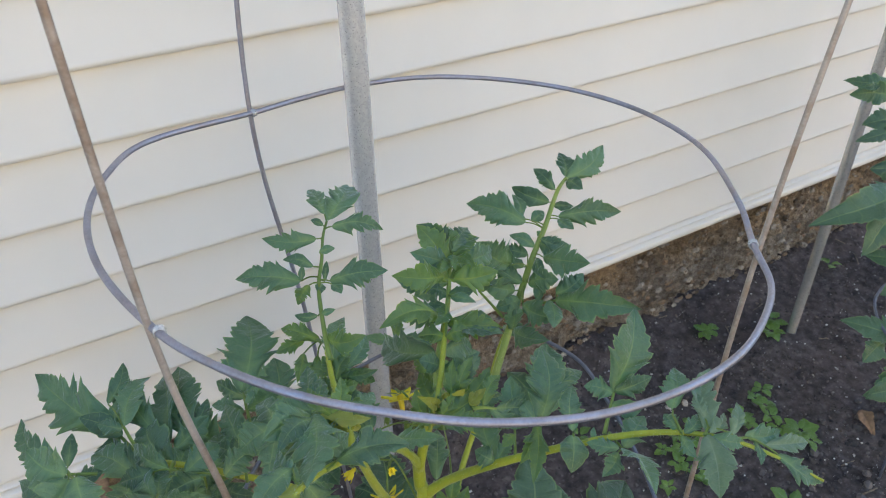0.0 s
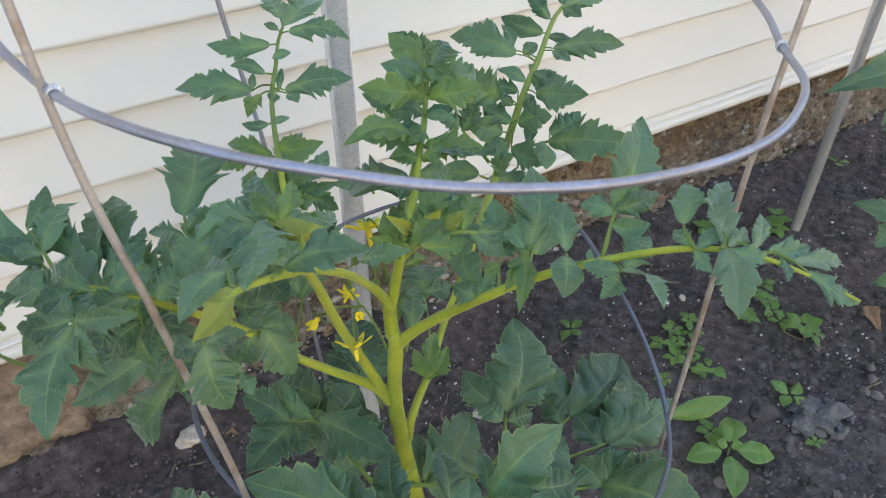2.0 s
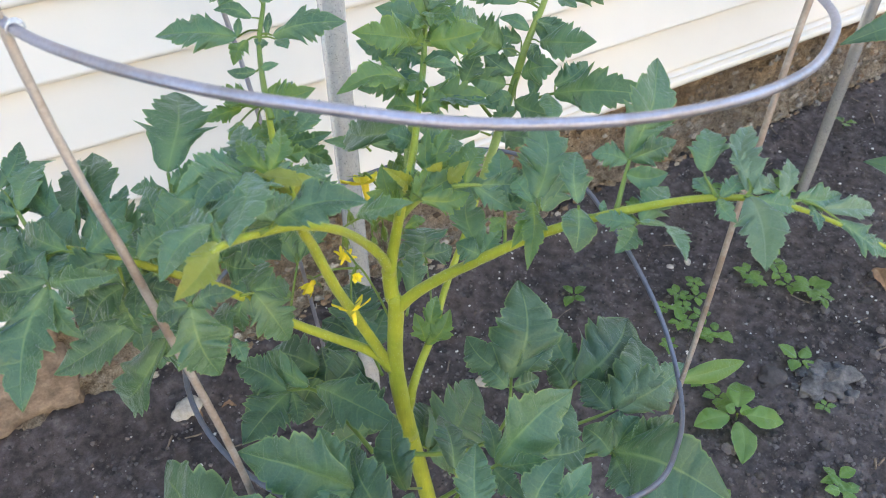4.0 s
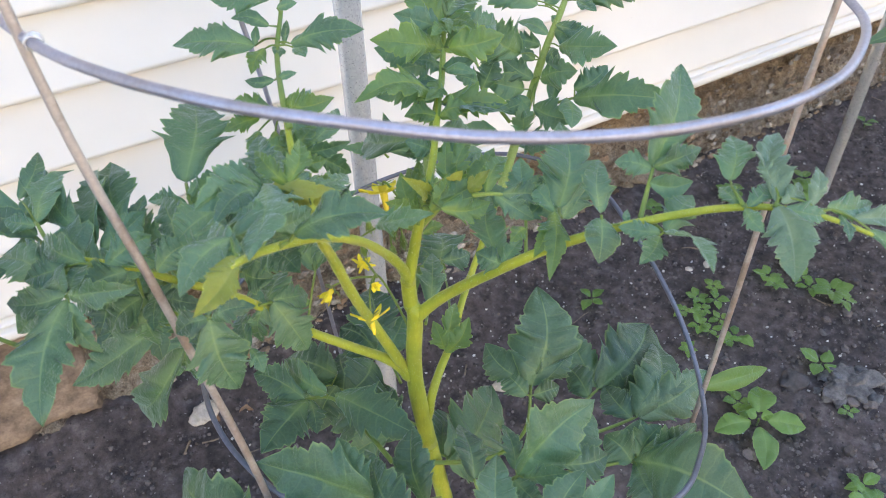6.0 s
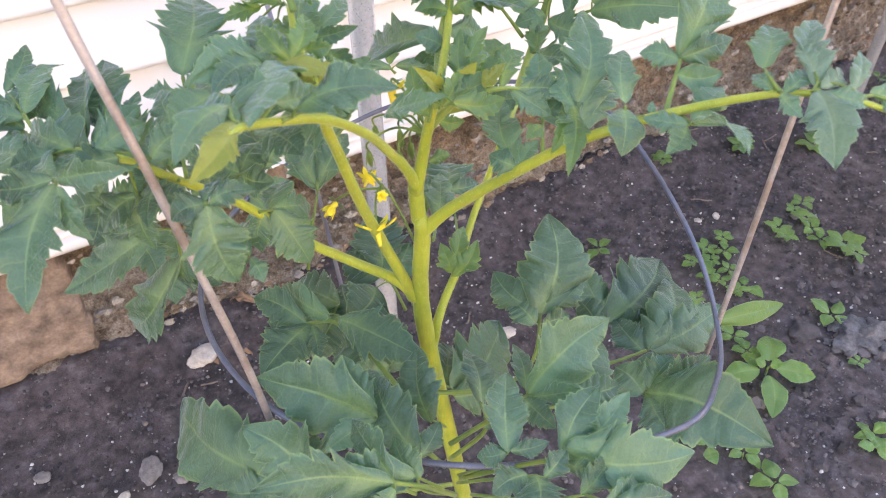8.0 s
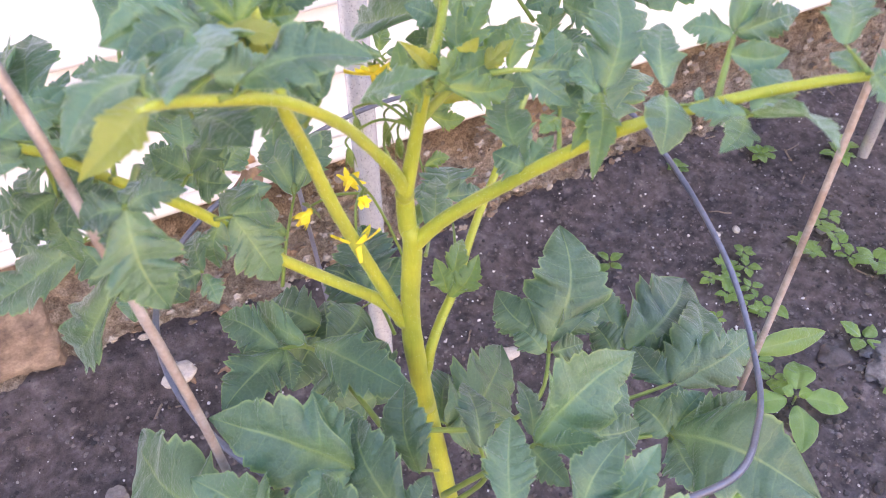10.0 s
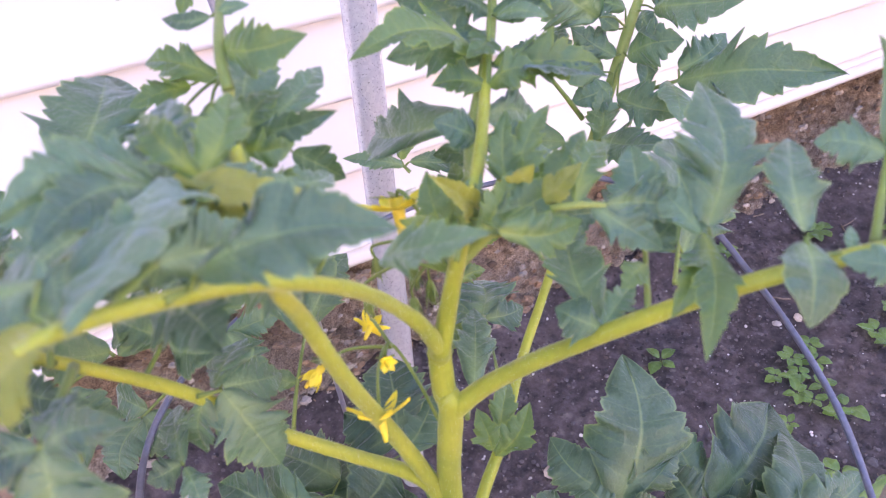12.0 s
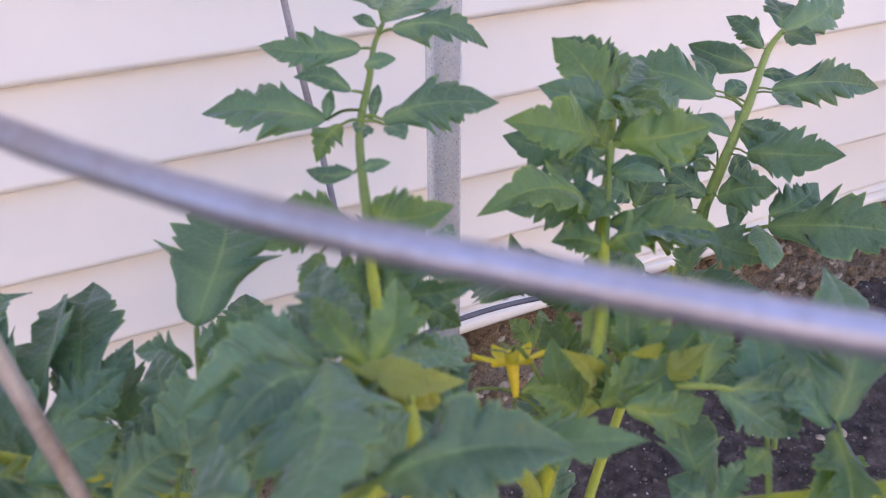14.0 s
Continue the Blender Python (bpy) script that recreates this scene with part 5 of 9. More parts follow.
leaflet(leaf, (-0.2608, -0.6496, 0.8140), (-0.2940, -0.6690, 0.8030), 0.022, 'u')
stalk('leaflet_stalk', leaf, [(-0.2618, -0.6485, 0.8161), (-0.2597, -0.6412, 0.8171), (-0.2587, -0.6350, 0.8161)], 0.0009, 0.0007)
leaflet(leaf, (-0.2587, -0.6350, 0.8161), (-0.2960, -0.6511, 0.8085), 0.024, 'c')
stalk('leaflet_stalk', leaf, [(-0.2589, -0.6495, 0.8129), (-0.2588, -0.6474, 0.8128), (-0.2578, -0.6463, 0.8128)], 0.0009, 0.0007)
leaflet(leaf, (-0.2578, -0.6463, 0.8128), (-0.2623, -0.6091, 0.8151), 0.018, 'a')
leaf = stalk('leaf', plant, [(-0.2596, -0.5210, 0.7254), (-0.2561, -0.5008, 0.7319), (-0.2490, -0.4626, 0.7442)], 0.0024, 0.0014)
leaflet(leaf, (-0.2490, -0.4615, 0.7442), (-0.2125, -0.3803, 0.7824), 0.052, 'c')
leaflet(leaf, (-0.2546, -0.4805, 0.7374), (-0.2815, -0.4503, 0.7350), 0.018, 'd')
leaflet(leaf, (-0.2516, -0.4816, 0.7384), (-0.2173, -0.4955, 0.7701), 0.023, 'd')
leaflet(leaf, (-0.2563, -0.5090, 0.7317), (-0.2743, -0.4902, 0.7320), 0.018, 'a')
stalk('leaflet_stalk', leaf, [(-0.2514, -0.4736, 0.7407), (-0.2514, -0.4746, 0.7428), (-0.2515, -0.4767, 0.7436)], 0.0009, 0.0007)
leaflet(leaf, (-0.2515, -0.4767, 0.7436), (-0.2317, -0.4662, 0.7504), 0.016, 'a')
leaf = stalk('leaf', plant, [(-0.3114, -0.5064, 0.7153), (-0.3076, -0.4727, 0.7119), (-0.3072, -0.4544, 0.7153)], 0.0022, 0.0013)
leaflet(leaf, (-0.3072, -0.4544, 0.7142), (-0.2909, -0.3725, 0.7286), 0.040, 'c')
stalk('leaflet_stalk', leaf, [(-0.3072, -0.4564, 0.7142), (-0.3052, -0.4565, 0.7152), (-0.3031, -0.4565, 0.7152)], 0.0009, 0.0007)
leaflet(leaf, (-0.3031, -0.4565, 0.7152), (-0.2779, -0.4309, 0.7253), 0.020, 'd')
leaflet(leaf, (-0.3092, -0.4543, 0.7132), (-0.3133, -0.4114, 0.7223), 0.018, 'a')
leaf = stalk('leaf', plant, [(-0.3480, -0.4967, 0.7328), (-0.3544, -0.4618, 0.7324), (-0.3578, -0.4351, 0.7339)], 0.0022, 0.0013)
leaflet(leaf, (-0.3568, -0.4352, 0.7339), (-0.3199, -0.3862, 0.7432), 0.029, 'a')
stalk('leaflet_stalk', leaf, [(-0.3578, -0.4351, 0.7339), (-0.3605, -0.4168, 0.7384), (-0.3642, -0.3982, 0.7346)], 0.0009, 0.0007)
leaflet(leaf, (-0.3642, -0.3982, 0.7346), (-0.3389, -0.3664, 0.7516), 0.018, 'a')
stalk('leaflet_stalk', leaf, [(-0.3578, -0.4351, 0.7339), (-0.3629, -0.4309, 0.7320), (-0.3679, -0.4266, 0.7279)], 0.0009, 0.0007)
leaflet(leaf, (-0.3679, -0.4266, 0.7279), (-0.3539, -0.3966, 0.7428), 0.014, 'a')
leaflet(leaf, (-0.3589, -0.4361, 0.7319), (-0.3790, -0.4194, 0.7352), 0.018, 'a')
leaf = stalk('leaf', plant, [(-0.3266, -0.4990, 0.7206), (-0.3293, -0.4856, 0.7167)], 0.0016, 0.0010)
leaflet(leaf, (-0.3304, -0.4876, 0.7146), (-0.3350, -0.4181, 0.7261), 0.035, 'c')
stalk('leaflet_stalk', leaf, [(-0.3285, -0.4928, 0.7186), (-0.3295, -0.4927, 0.7176), (-0.3306, -0.4937, 0.7166)], 0.0009, 0.0007)
leaflet(leaf, (-0.3306, -0.4937, 0.7166), (-0.3641, -0.4430, 0.7215), 0.026, 'd')
leaflet(leaf, (-0.3275, -0.4948, 0.7165), (-0.3032, -0.4595, 0.7121), 0.025, 'a')
stalk('leaflet_stalk', leaf, [(-0.3266, -0.4990, 0.7206), (-0.3266, -0.5000, 0.7195), (-0.3256, -0.5021, 0.7185)], 0.0009, 0.0007)
leaflet(leaf, (-0.3256, -0.5021, 0.7185), (-0.2943, -0.5172, 0.7233), 0.023, 'a')
leaf = stalk('leaf', plant, [(-0.3287, -0.5022, 0.7328), (-0.3457, -0.5306, 0.7404), (-0.3533, -0.5500, 0.7482)], 0.0022, 0.0013)
leaflet(leaf, (-0.3534, -0.5510, 0.7472), (-0.3935, -0.6096, 0.7103), 0.045, 'e')
leaflet(leaf, (-0.3523, -0.5500, 0.7492), (-0.3185, -0.5870, 0.7651), 0.023, 'e')
leaflet(leaf, (-0.3533, -0.5490, 0.7492), (-0.3927, -0.5286, 0.7455), 0.024, 'e')
leaflet(leaf, (-0.3532, -0.5438, 0.7463), (-0.3602, -0.4934, 0.7370), 0.023, 'd')
leaflet(leaf, (-0.3502, -0.5460, 0.7462), (-0.3340, -0.5084, 0.7388), 0.019, 'a')
stalk('leaflet_stalk', leaf, [(-0.3533, -0.5500, 0.7482), (-0.3524, -0.5531, 0.7492), (-0.3525, -0.5571, 0.7491)], 0.0009, 0.0007)
leaflet(leaf, (-0.3525, -0.5571, 0.7491), (-0.3448, -0.5817, 0.7206), 0.017, 'e')
leaflet(leaf, (-0.3544, -0.5510, 0.7461), (-0.3832, -0.5593, 0.7357), 0.020, 'e')
leaf = stalk('leaf', plant, [(-0.2921, -0.5107, 0.6999), (-0.2898, -0.5006, 0.6470), (-0.2914, -0.4865, 0.6053)], 0.0022, 0.0013)
leaflet(leaf, (-0.2915, -0.4875, 0.6043), (-0.3608, -0.4312, 0.5009), 0.045, 'e')
stalk('leaflet_stalk', leaf, [(-0.2897, -0.4995, 0.6429), (-0.2989, -0.4972, 0.6450), (-0.3070, -0.4940, 0.6430)], 0.0009, 0.0007)
leaflet(leaf, (-0.3070, -0.4940, 0.6430), (-0.3799, -0.4680, 0.5926), 0.043, 'e')
leaflet(leaf, (-0.2915, -0.4885, 0.6033), (-0.2983, -0.4786, 0.5549), 0.027, 'e')
stalk('leaflet_stalk', leaf, [(-0.2909, -0.5061, 0.6735), (-0.2919, -0.5041, 0.6755), (-0.2918, -0.5010, 0.6766)], 0.0009, 0.0007)
leaflet(leaf, (-0.2918, -0.5010, 0.6766), (-0.3146, -0.5119, 0.6846), 0.026, 'e')
leaf = stalk('leaf', plant, [(-0.2668, -0.5689, 0.7337), (-0.2800, -0.6138, 0.7447)], 0.0022, 0.0013)
leaflet(leaf, (-0.2799, -0.6136, 0.7436), (-0.2770, -0.6341, 0.6934), 0.042, 'e')
leaflet(leaf, (-0.2808, -0.6136, 0.7437), (-0.3025, -0.6061, 0.7365), 0.021, 'e')
stalk('leaflet_stalk', leaf, [(-0.2800, -0.6138, 0.7447), (-0.2800, -0.6149, 0.7458), (-0.2791, -0.6171, 0.7469)], 0.0009, 0.0007)
leaflet(leaf, (-0.2791, -0.6171, 0.7469), (-0.2564, -0.6330, 0.7581), 0.018, 'e')
leaflet(leaf, (-0.2800, -0.6128, 0.7458), (-0.2689, -0.5886, 0.7452), 0.016, 'e')
stalk('leaflet_stalk', leaf, [(-0.2800, -0.6138, 0.7447), (-0.2808, -0.6136, 0.7437), (-0.2829, -0.6134, 0.7427)], 0.0009, 0.0007)
leaflet(leaf, (-0.2829, -0.6134, 0.7427), (-0.2971, -0.6114, 0.7159), 0.016, 'e')
leaf = stalk('leaf', plant, [(-0.2869, -0.5075, 0.6908), (-0.2835, -0.4913, 0.6932)], 0.0016, 0.0010)
leaflet(leaf, (-0.2835, -0.4913, 0.6932), (-0.2795, -0.4517, 0.7041), 0.026, 'a')
leaflet(leaf, (-0.2825, -0.4923, 0.6921), (-0.2651, -0.4909, 0.7044), 0.017, 'a')
leaf = stalk('leaf', plant, [(-0.2277, -0.5132, 0.6429), (-0.2155, -0.5105, 0.6379)], 0.0016, 0.0010)
leaflet(leaf, (-0.2155, -0.5105, 0.6379), (-0.1988, -0.5368, 0.5915), 0.039, 'c')
leaflet(leaf, (-0.2175, -0.5083, 0.6390), (-0.1933, -0.4752, 0.6397), 0.034, 'a')
leaflet(leaf, (-0.2237, -0.5122, 0.6388), (-0.2359, -0.5163, 0.6018), 0.026, 'a')
leaflet(leaf, (-0.2144, -0.5095, 0.6390), (-0.1774, -0.5024, 0.6258), 0.029, 'a')
leaf = stalk('leaf', plant, [(-0.1556, -0.5869, 0.4565), (-0.1638, -0.5415, 0.4645), (-0.1729, -0.4916, 0.4613), (-0.1928, -0.4717, 0.4535)], 0.0028, 0.0017)
leaflet(leaf, (-0.1939, -0.4716, 0.4524), (-0.2591, -0.5090, 0.4537), 0.051, 'd')
stalk('leaflet_stalk', leaf, [(-0.1928, -0.4717, 0.4535), (-0.1949, -0.4706, 0.4535), (-0.1959, -0.4695, 0.4535)], 0.0009, 0.0007)
leaflet(leaf, (-0.1959, -0.4695, 0.4535), (-0.2283, -0.4137, 0.4575), 0.043, 'a')
leaflet(leaf, (-0.1919, -0.4737, 0.4524), (-0.2019, -0.5122, 0.4466), 0.025, 'a')
stalk('leaflet_stalk', leaf, [(-0.1720, -0.4967, 0.4612), (-0.1719, -0.4957, 0.4653), (-0.1709, -0.4937, 0.4684)], 0.0009, 0.0007)
leaflet(leaf, (-0.1709, -0.4937, 0.4684), (-0.1321, -0.5842, 0.4894), 0.049, 'c')
stalk('leaflet_stalk', leaf, [(-0.1768, -0.4874, 0.4593), (-0.1768, -0.4864, 0.4634), (-0.1768, -0.4854, 0.4655)], 0.0009, 0.0007)
leaflet(leaf, (-0.1768, -0.4854, 0.4655), (-0.1934, -0.4082, 0.4526), 0.041, 'a')
leaflet(leaf, (-0.1657, -0.5344, 0.4626), (-0.1359, -0.5267, 0.4658), 0.033, 'a')
leaf = stalk('leaf', plant, [(-0.1736, -0.4328, 0.4859), (-0.1611, -0.4236, 0.5229), (-0.1424, -0.4062, 0.5549)], 0.0019, 0.0011)
leaflet(leaf, (-0.1423, -0.4052, 0.5559), (-0.1108, -0.3195, 0.5810), 0.052, 'c')
stalk('leaflet_stalk', leaf, [(-0.1424, -0.4062, 0.5549), (-0.1423, -0.4021, 0.5580), (-0.1412, -0.3981, 0.5591)], 0.0009, 0.0007)
leaflet(leaf, (-0.1412, -0.3981, 0.5591), (-0.1449, -0.3360, 0.5766), 0.033, 'c')
stalk('leaflet_stalk', leaf, [(-0.1424, -0.4062, 0.5549), (-0.1392, -0.4032, 0.5580), (-0.1371, -0.4002, 0.5591)], 0.0009, 0.0007)
leaflet(leaf, (-0.1371, -0.4002, 0.5591), (-0.0862, -0.3610, 0.5784), 0.031, 'c')
leaflet(leaf, (-0.1580, -0.4196, 0.5291), (-0.1731, -0.4082, 0.5385), 0.018, 's')
leaf = stalk('leaf', plant, [(-0.0461, -0.5135, 0.4913), (-0.0112, -0.4524, 0.4933), (0.0219, -0.3789, 0.4759)], 0.0016, 0.0010)
leaflet(leaf, (0.0219, -0.3788, 0.4749), (0.0488, -0.3181, 0.4740), 0.056, 'c')
stalk('leaflet_stalk', leaf, [(0.0219, -0.3789, 0.4759), (0.0219, -0.3799, 0.4749), (0.0229, -0.3809, 0.4728)], 0.0009, 0.0007)
leaflet(leaf, (0.0229, -0.3809, 0.4728), (0.0647, -0.3817, 0.4677), 0.034, 'a')
stalk('leaflet_stalk', leaf, [(0.0219, -0.3789, 0.4759), (0.0209, -0.3788, 0.4749), (0.0188, -0.3787, 0.4728)], 0.0009, 0.0007)
leaflet(leaf, (0.0188, -0.3787, 0.4728), (-0.0007, -0.3404, 0.4674), 0.034, 'a')
leaf = stalk('leaf', plant, [(-0.0502, -0.5193, 0.4901), (-0.0547, -0.5237, 0.4995)], 0.0016, 0.0010)
stalk('leaflet_stalk', leaf, [(-0.0536, -0.5226, 0.4974), (-0.0555, -0.5235, 0.4974), (-0.0583, -0.5252, 0.4952)], 0.0009, 0.0007)
leaflet(leaf, (-0.0583, -0.5252, 0.4952), (-0.0305, -0.5230, 0.5286), 0.028, 'y')
stalk('leaflet_stalk', leaf, [(-0.0537, -0.5227, 0.4985), (-0.0565, -0.5225, 0.4985), (-0.0585, -0.5222, 0.4973)], 0.0009, 0.0007)
leaflet(leaf, (-0.0585, -0.5222, 0.4973), (-0.0635, -0.5085, 0.5255), 0.023, 'y')
leaflet(leaf, (-0.0547, -0.5237, 0.4995), (-0.0243, -0.4890, 0.5180), 0.023, 'y')
leaf = stalk('leaf', plant, [(-0.0909, -0.5461, 0.5742), (-0.0735, -0.5207, 0.5651)], 0.0016, 0.0010)
leaflet(leaf, (-0.0716, -0.5217, 0.5661), (-0.0335, -0.4591, 0.5704), 0.030, 'a')
leaf = stalk('leaf', plant, [(-0.0745, -0.5345, 0.6974), (-0.0751, -0.5301, 0.7005)], 0.0016, 0.0010)
leaflet(leaf, (-0.0745, -0.5345, 0.6974), (-0.0798, -0.5001, 0.7186), 0.022, 'y')
leaflet(leaf, (-0.0735, -0.5356, 0.6974), (-0.0665, -0.4984, 0.7203), 0.019, 'y')
stalk('leaflet_stalk', leaf, [(-0.0745, -0.5345, 0.6974), (-0.0746, -0.5385, 0.6984), (-0.0737, -0.5426, 0.6983)], 0.0009, 0.0007)
leaflet(leaf, (-0.0737, -0.5426, 0.6983), (-0.0447, -0.5495, 0.7095), 0.016, 'g')
stalk('leaflet_stalk', leaf, [(-0.0745, -0.5345, 0.6974), (-0.0766, -0.5376, 0.6984), (-0.0778, -0.5397, 0.6984)], 0.0009, 0.0007)
leaflet(leaf, (-0.0778, -0.5397, 0.6984), (-0.0543, -0.5345, 0.7109), 0.017, 'g')
stalk('leaflet_stalk', leaf, [(-0.0745, -0.5345, 0.6974), (-0.0601, -0.5361, 0.7025), (-0.0471, -0.5396, 0.7017)], 0.0009, 0.0007)
leaflet(leaf, (-0.0471, -0.5396, 0.7017), (-0.0421, -0.5111, 0.7234), 0.022, 'y')
stalk('leaflet_stalk', leaf, [(-0.0745, -0.5345, 0.6974), (-0.0591, -0.5371, 0.7026), (-0.0451, -0.5408, 0.7018)], 0.0009, 0.0007)
leaflet(leaf, (-0.0451, -0.5408, 0.7018), (-0.0277, -0.5231, 0.7256), 0.022, 'a')
stalk('leaflet_stalk', leaf, [(-0.0751, -0.5301, 0.7005), (-0.0603, -0.5196, 0.7039), (-0.0457, -0.5096, 0.6994)], 0.0009, 0.0007)
leaflet(leaf, (-0.0457, -0.5096, 0.6994), (-0.0002, -0.5062, 0.7096), 0.025, 'a')
stalk('leaflet_stalk', leaf, [(-0.0745, -0.5345, 0.6974), (-0.0602, -0.5402, 0.7034), (-0.0452, -0.5460, 0.7038)], 0.0009, 0.0007)
leaflet(leaf, (-0.0452, -0.5460, 0.7038), (-0.0177, -0.5676, 0.7099), 0.029, 'a')
leaf = stalk('leaf', plant, [(-0.0444, -0.4940, 0.7188), (-0.0294, -0.4839, 0.7064)], 0.0016, 0.0010)
stalk('leaflet_stalk', leaf, [(-0.0305, -0.4849, 0.7075), (-0.0324, -0.4827, 0.7074), (-0.0333, -0.4806, 0.7064)], 0.0009, 0.0007)
leaflet(leaf, (-0.0333, -0.4806, 0.7064), (0.0049, -0.4951, 0.7057), 0.023, 'a')
stalk('leaflet_stalk', leaf, [(-0.0381, -0.4900, 0.7136), (-0.0399, -0.4908, 0.7113), (-0.0409, -0.4914, 0.7067)], 0.0009, 0.0007)
leaflet(leaf, (-0.0409, -0.4914, 0.7067), (-0.0620, -0.4687, 0.7070), 0.020, 'a')
leaf = stalk('leaf', plant, [(0.1042, -0.3946, 0.6219), (0.0962, -0.3863, 0.6251)], 0.0016, 0.0010)
leaflet(leaf, (0.0972, -0.3854, 0.6261), (0.0633, -0.3488, 0.6267), 0.030, 's')
stalk('leaflet_stalk', leaf, [(0.1042, -0.3946, 0.6219), (0.1062, -0.3947, 0.6239), (0.1083, -0.3938, 0.6250)], 0.0009, 0.0007)
leaflet(leaf, (0.1083, -0.3938, 0.6250), (0.1156, -0.4297, 0.6253), 0.028, 's')
leaf = stalk('leaf', plant, [(-0.1765, -0.5314, 0.7800), (-0.1737, -0.5319, 0.7835)], 0.0016, 0.0010)
stalk('leaflet_stalk', leaf, [(-0.1746, -0.5317, 0.7823), (-0.1756, -0.5306, 0.7833), (-0.1766, -0.5295, 0.7833)], 0.0009, 0.0007)
leaflet(leaf, (-0.1766, -0.5295, 0.7833), (-0.1445, -0.5504, 0.7940), 0.014, 'a')
stalk('leaflet_stalk', leaf, [(-0.1737, -0.5319, 0.7835), (-0.1628, -0.5134, 0.7740), (-0.1497, -0.4932, 0.7496)], 0.0009, 0.0007)
leaflet(leaf, (-0.1497, -0.4932, 0.7496), (-0.1309, -0.5091, 0.7358), 0.022, 'a')
leaf = stalk('leaf', plant, [(-0.2178, -0.5805, 0.8027), (-0.2199, -0.5804, 0.8027)], 0.0016, 0.0010)
leaflet(leaf, (-0.2210, -0.5804, 0.8027), (-0.2661, -0.5976, 0.8151), 0.033, 'd')
leaflet(leaf, (-0.2188, -0.5795, 0.8038), (-0.2020, -0.5255, 0.8058), 0.023, 'd')
leaflet(leaf, (-0.2209, -0.5794, 0.8028), (-0.2400, -0.5464, 0.7913), 0.026, 'a')
leaf = stalk('leaf', plant, [(-0.2436, -0.5596, 0.7766), (-0.2471, -0.5439, 0.7739)], 0.0016, 0.0010)
leaflet(leaf, (-0.2472, -0.5459, 0.7718), (-0.2796, -0.5415, 0.7555), 0.031, 'c')
leaflet(leaf, (-0.2451, -0.5450, 0.7739), (-0.2500, -0.5006, 0.7676), 0.028, 'a')
leaflet(leaf, (-0.2476, -0.5573, 0.7766), (-0.2704, -0.5874, 0.7635), 0.026, 'd')
leaf = stalk('leaf', plant, [(-0.1902, -0.3123, 0.4543), (-0.1805, -0.2875, 0.4854), (-0.1708, -0.2657, 0.5135)], 0.0018, 0.0011)
leaflet(leaf, (-0.1708, -0.2657, 0.5135), (-0.1501, -0.2107, 0.5513), 0.053, 'd')
leaflet(leaf, (-0.1719, -0.2697, 0.5093), (-0.1413, -0.2717, 0.5246), 0.027, 'a')
leaflet(leaf, (-0.1750, -0.2696, 0.5072), (-0.2087, -0.2698, 0.5041), 0.032, 'a')
stalk('leaflet_stalk', leaf, [(-0.1805, -0.2875, 0.4854), (-0.1806, -0.2917, 0.4905), (-0.1807, -0.2968, 0.4924)], 0.0009, 0.0007)
leaflet(leaf, (-0.1807, -0.2968, 0.4924), (-0.1862, -0.3587, 0.4719), 0.045, 'c')
stalk('leaflet_stalk', leaf, [(-0.1815, -0.2895, 0.4823), (-0.1816, -0.2936, 0.4874), (-0.1807, -0.2978, 0.4904)], 0.0009, 0.0007)
leaflet(leaf, (-0.1807, -0.2978, 0.4904), (-0.1328, -0.3031, 0.4965), 0.030, 'a')
leaf = stalk('leaf', plant, [(-0.1920, -0.1709, 0.4416), (-0.1877, -0.1610, 0.4550)], 0.0016, 0.0010)
leaflet(leaf, (-0.1877, -0.1610, 0.4550), (-0.1645, -0.0827, 0.5015), 0.059, 'c')
leaflet(leaf, (-0.1898, -0.1620, 0.4530), (-0.2153, -0.1124, 0.4579), 0.041, 'a')
stalk('leaflet_stalk', leaf, [(-0.1888, -0.1630, 0.4519), (-0.1868, -0.1641, 0.4529), (-0.1847, -0.1641, 0.4529)], 0.0009, 0.0007)
leaflet(leaf, (-0.1847, -0.1641, 0.4529), (-0.1258, -0.1351, 0.4689), 0.039, 'a')
leaf = stalk('leaf', plant, [(-0.2610, -0.4073, 0.6007), (-0.2630, -0.4043, 0.6028)], 0.0016, 0.0010)
leaflet(leaf, (-0.2620, -0.4053, 0.6028), (-0.3057, -0.3924, 0.6224), 0.033, 'c')
leaflet(leaf, (-0.2599, -0.4054, 0.6038), (-0.2233, -0.3676, 0.6158), 0.035, 'd')
leaflet(leaf, (-0.2590, -0.4084, 0.6007), (-0.2198, -0.3911, 0.6092), 0.027, 'a')
leaf = stalk('leaf', plant, [(-0.0301, -0.3670, 0.6330), (-0.0332, -0.3633, 0.6375)], 0.0016, 0.0010)
leaflet(leaf, (-0.0322, -0.3632, 0.6374), (-0.0708, -0.3464, 0.6530), 0.017, 'a')
stalk('leaflet_stalk', leaf, [(-0.0321, -0.3631, 0.6364), (-0.0301, -0.3632, 0.6384), (-0.0280, -0.3631, 0.6393)], 0.0009, 0.0007)
leaflet(leaf, (-0.0280, -0.3631, 0.6393), (0.0227, -0.3757, 0.6345), 0.023, 'a')
stalk('leaflet_stalk', leaf, [(-0.0332, -0.3633, 0.6375), (-0.0332, -0.3613, 0.6397), (-0.0332, -0.3593, 0.6407)], 0.0009, 0.0007)
leaflet(leaf, (-0.0332, -0.3593, 0.6407), (-0.0147, -0.3402, 0.6521), 0.020, 'y')
leaf = stalk('leaf', plant, [(-0.1767, -0.5680, 0.7273), (-0.1635, -0.5657, 0.7399)], 0.0016, 0.0010)
leaflet(leaf, (-0.1665, -0.5656, 0.7377), (-0.1775, -0.5114, 0.7460), 0.036, 'a')
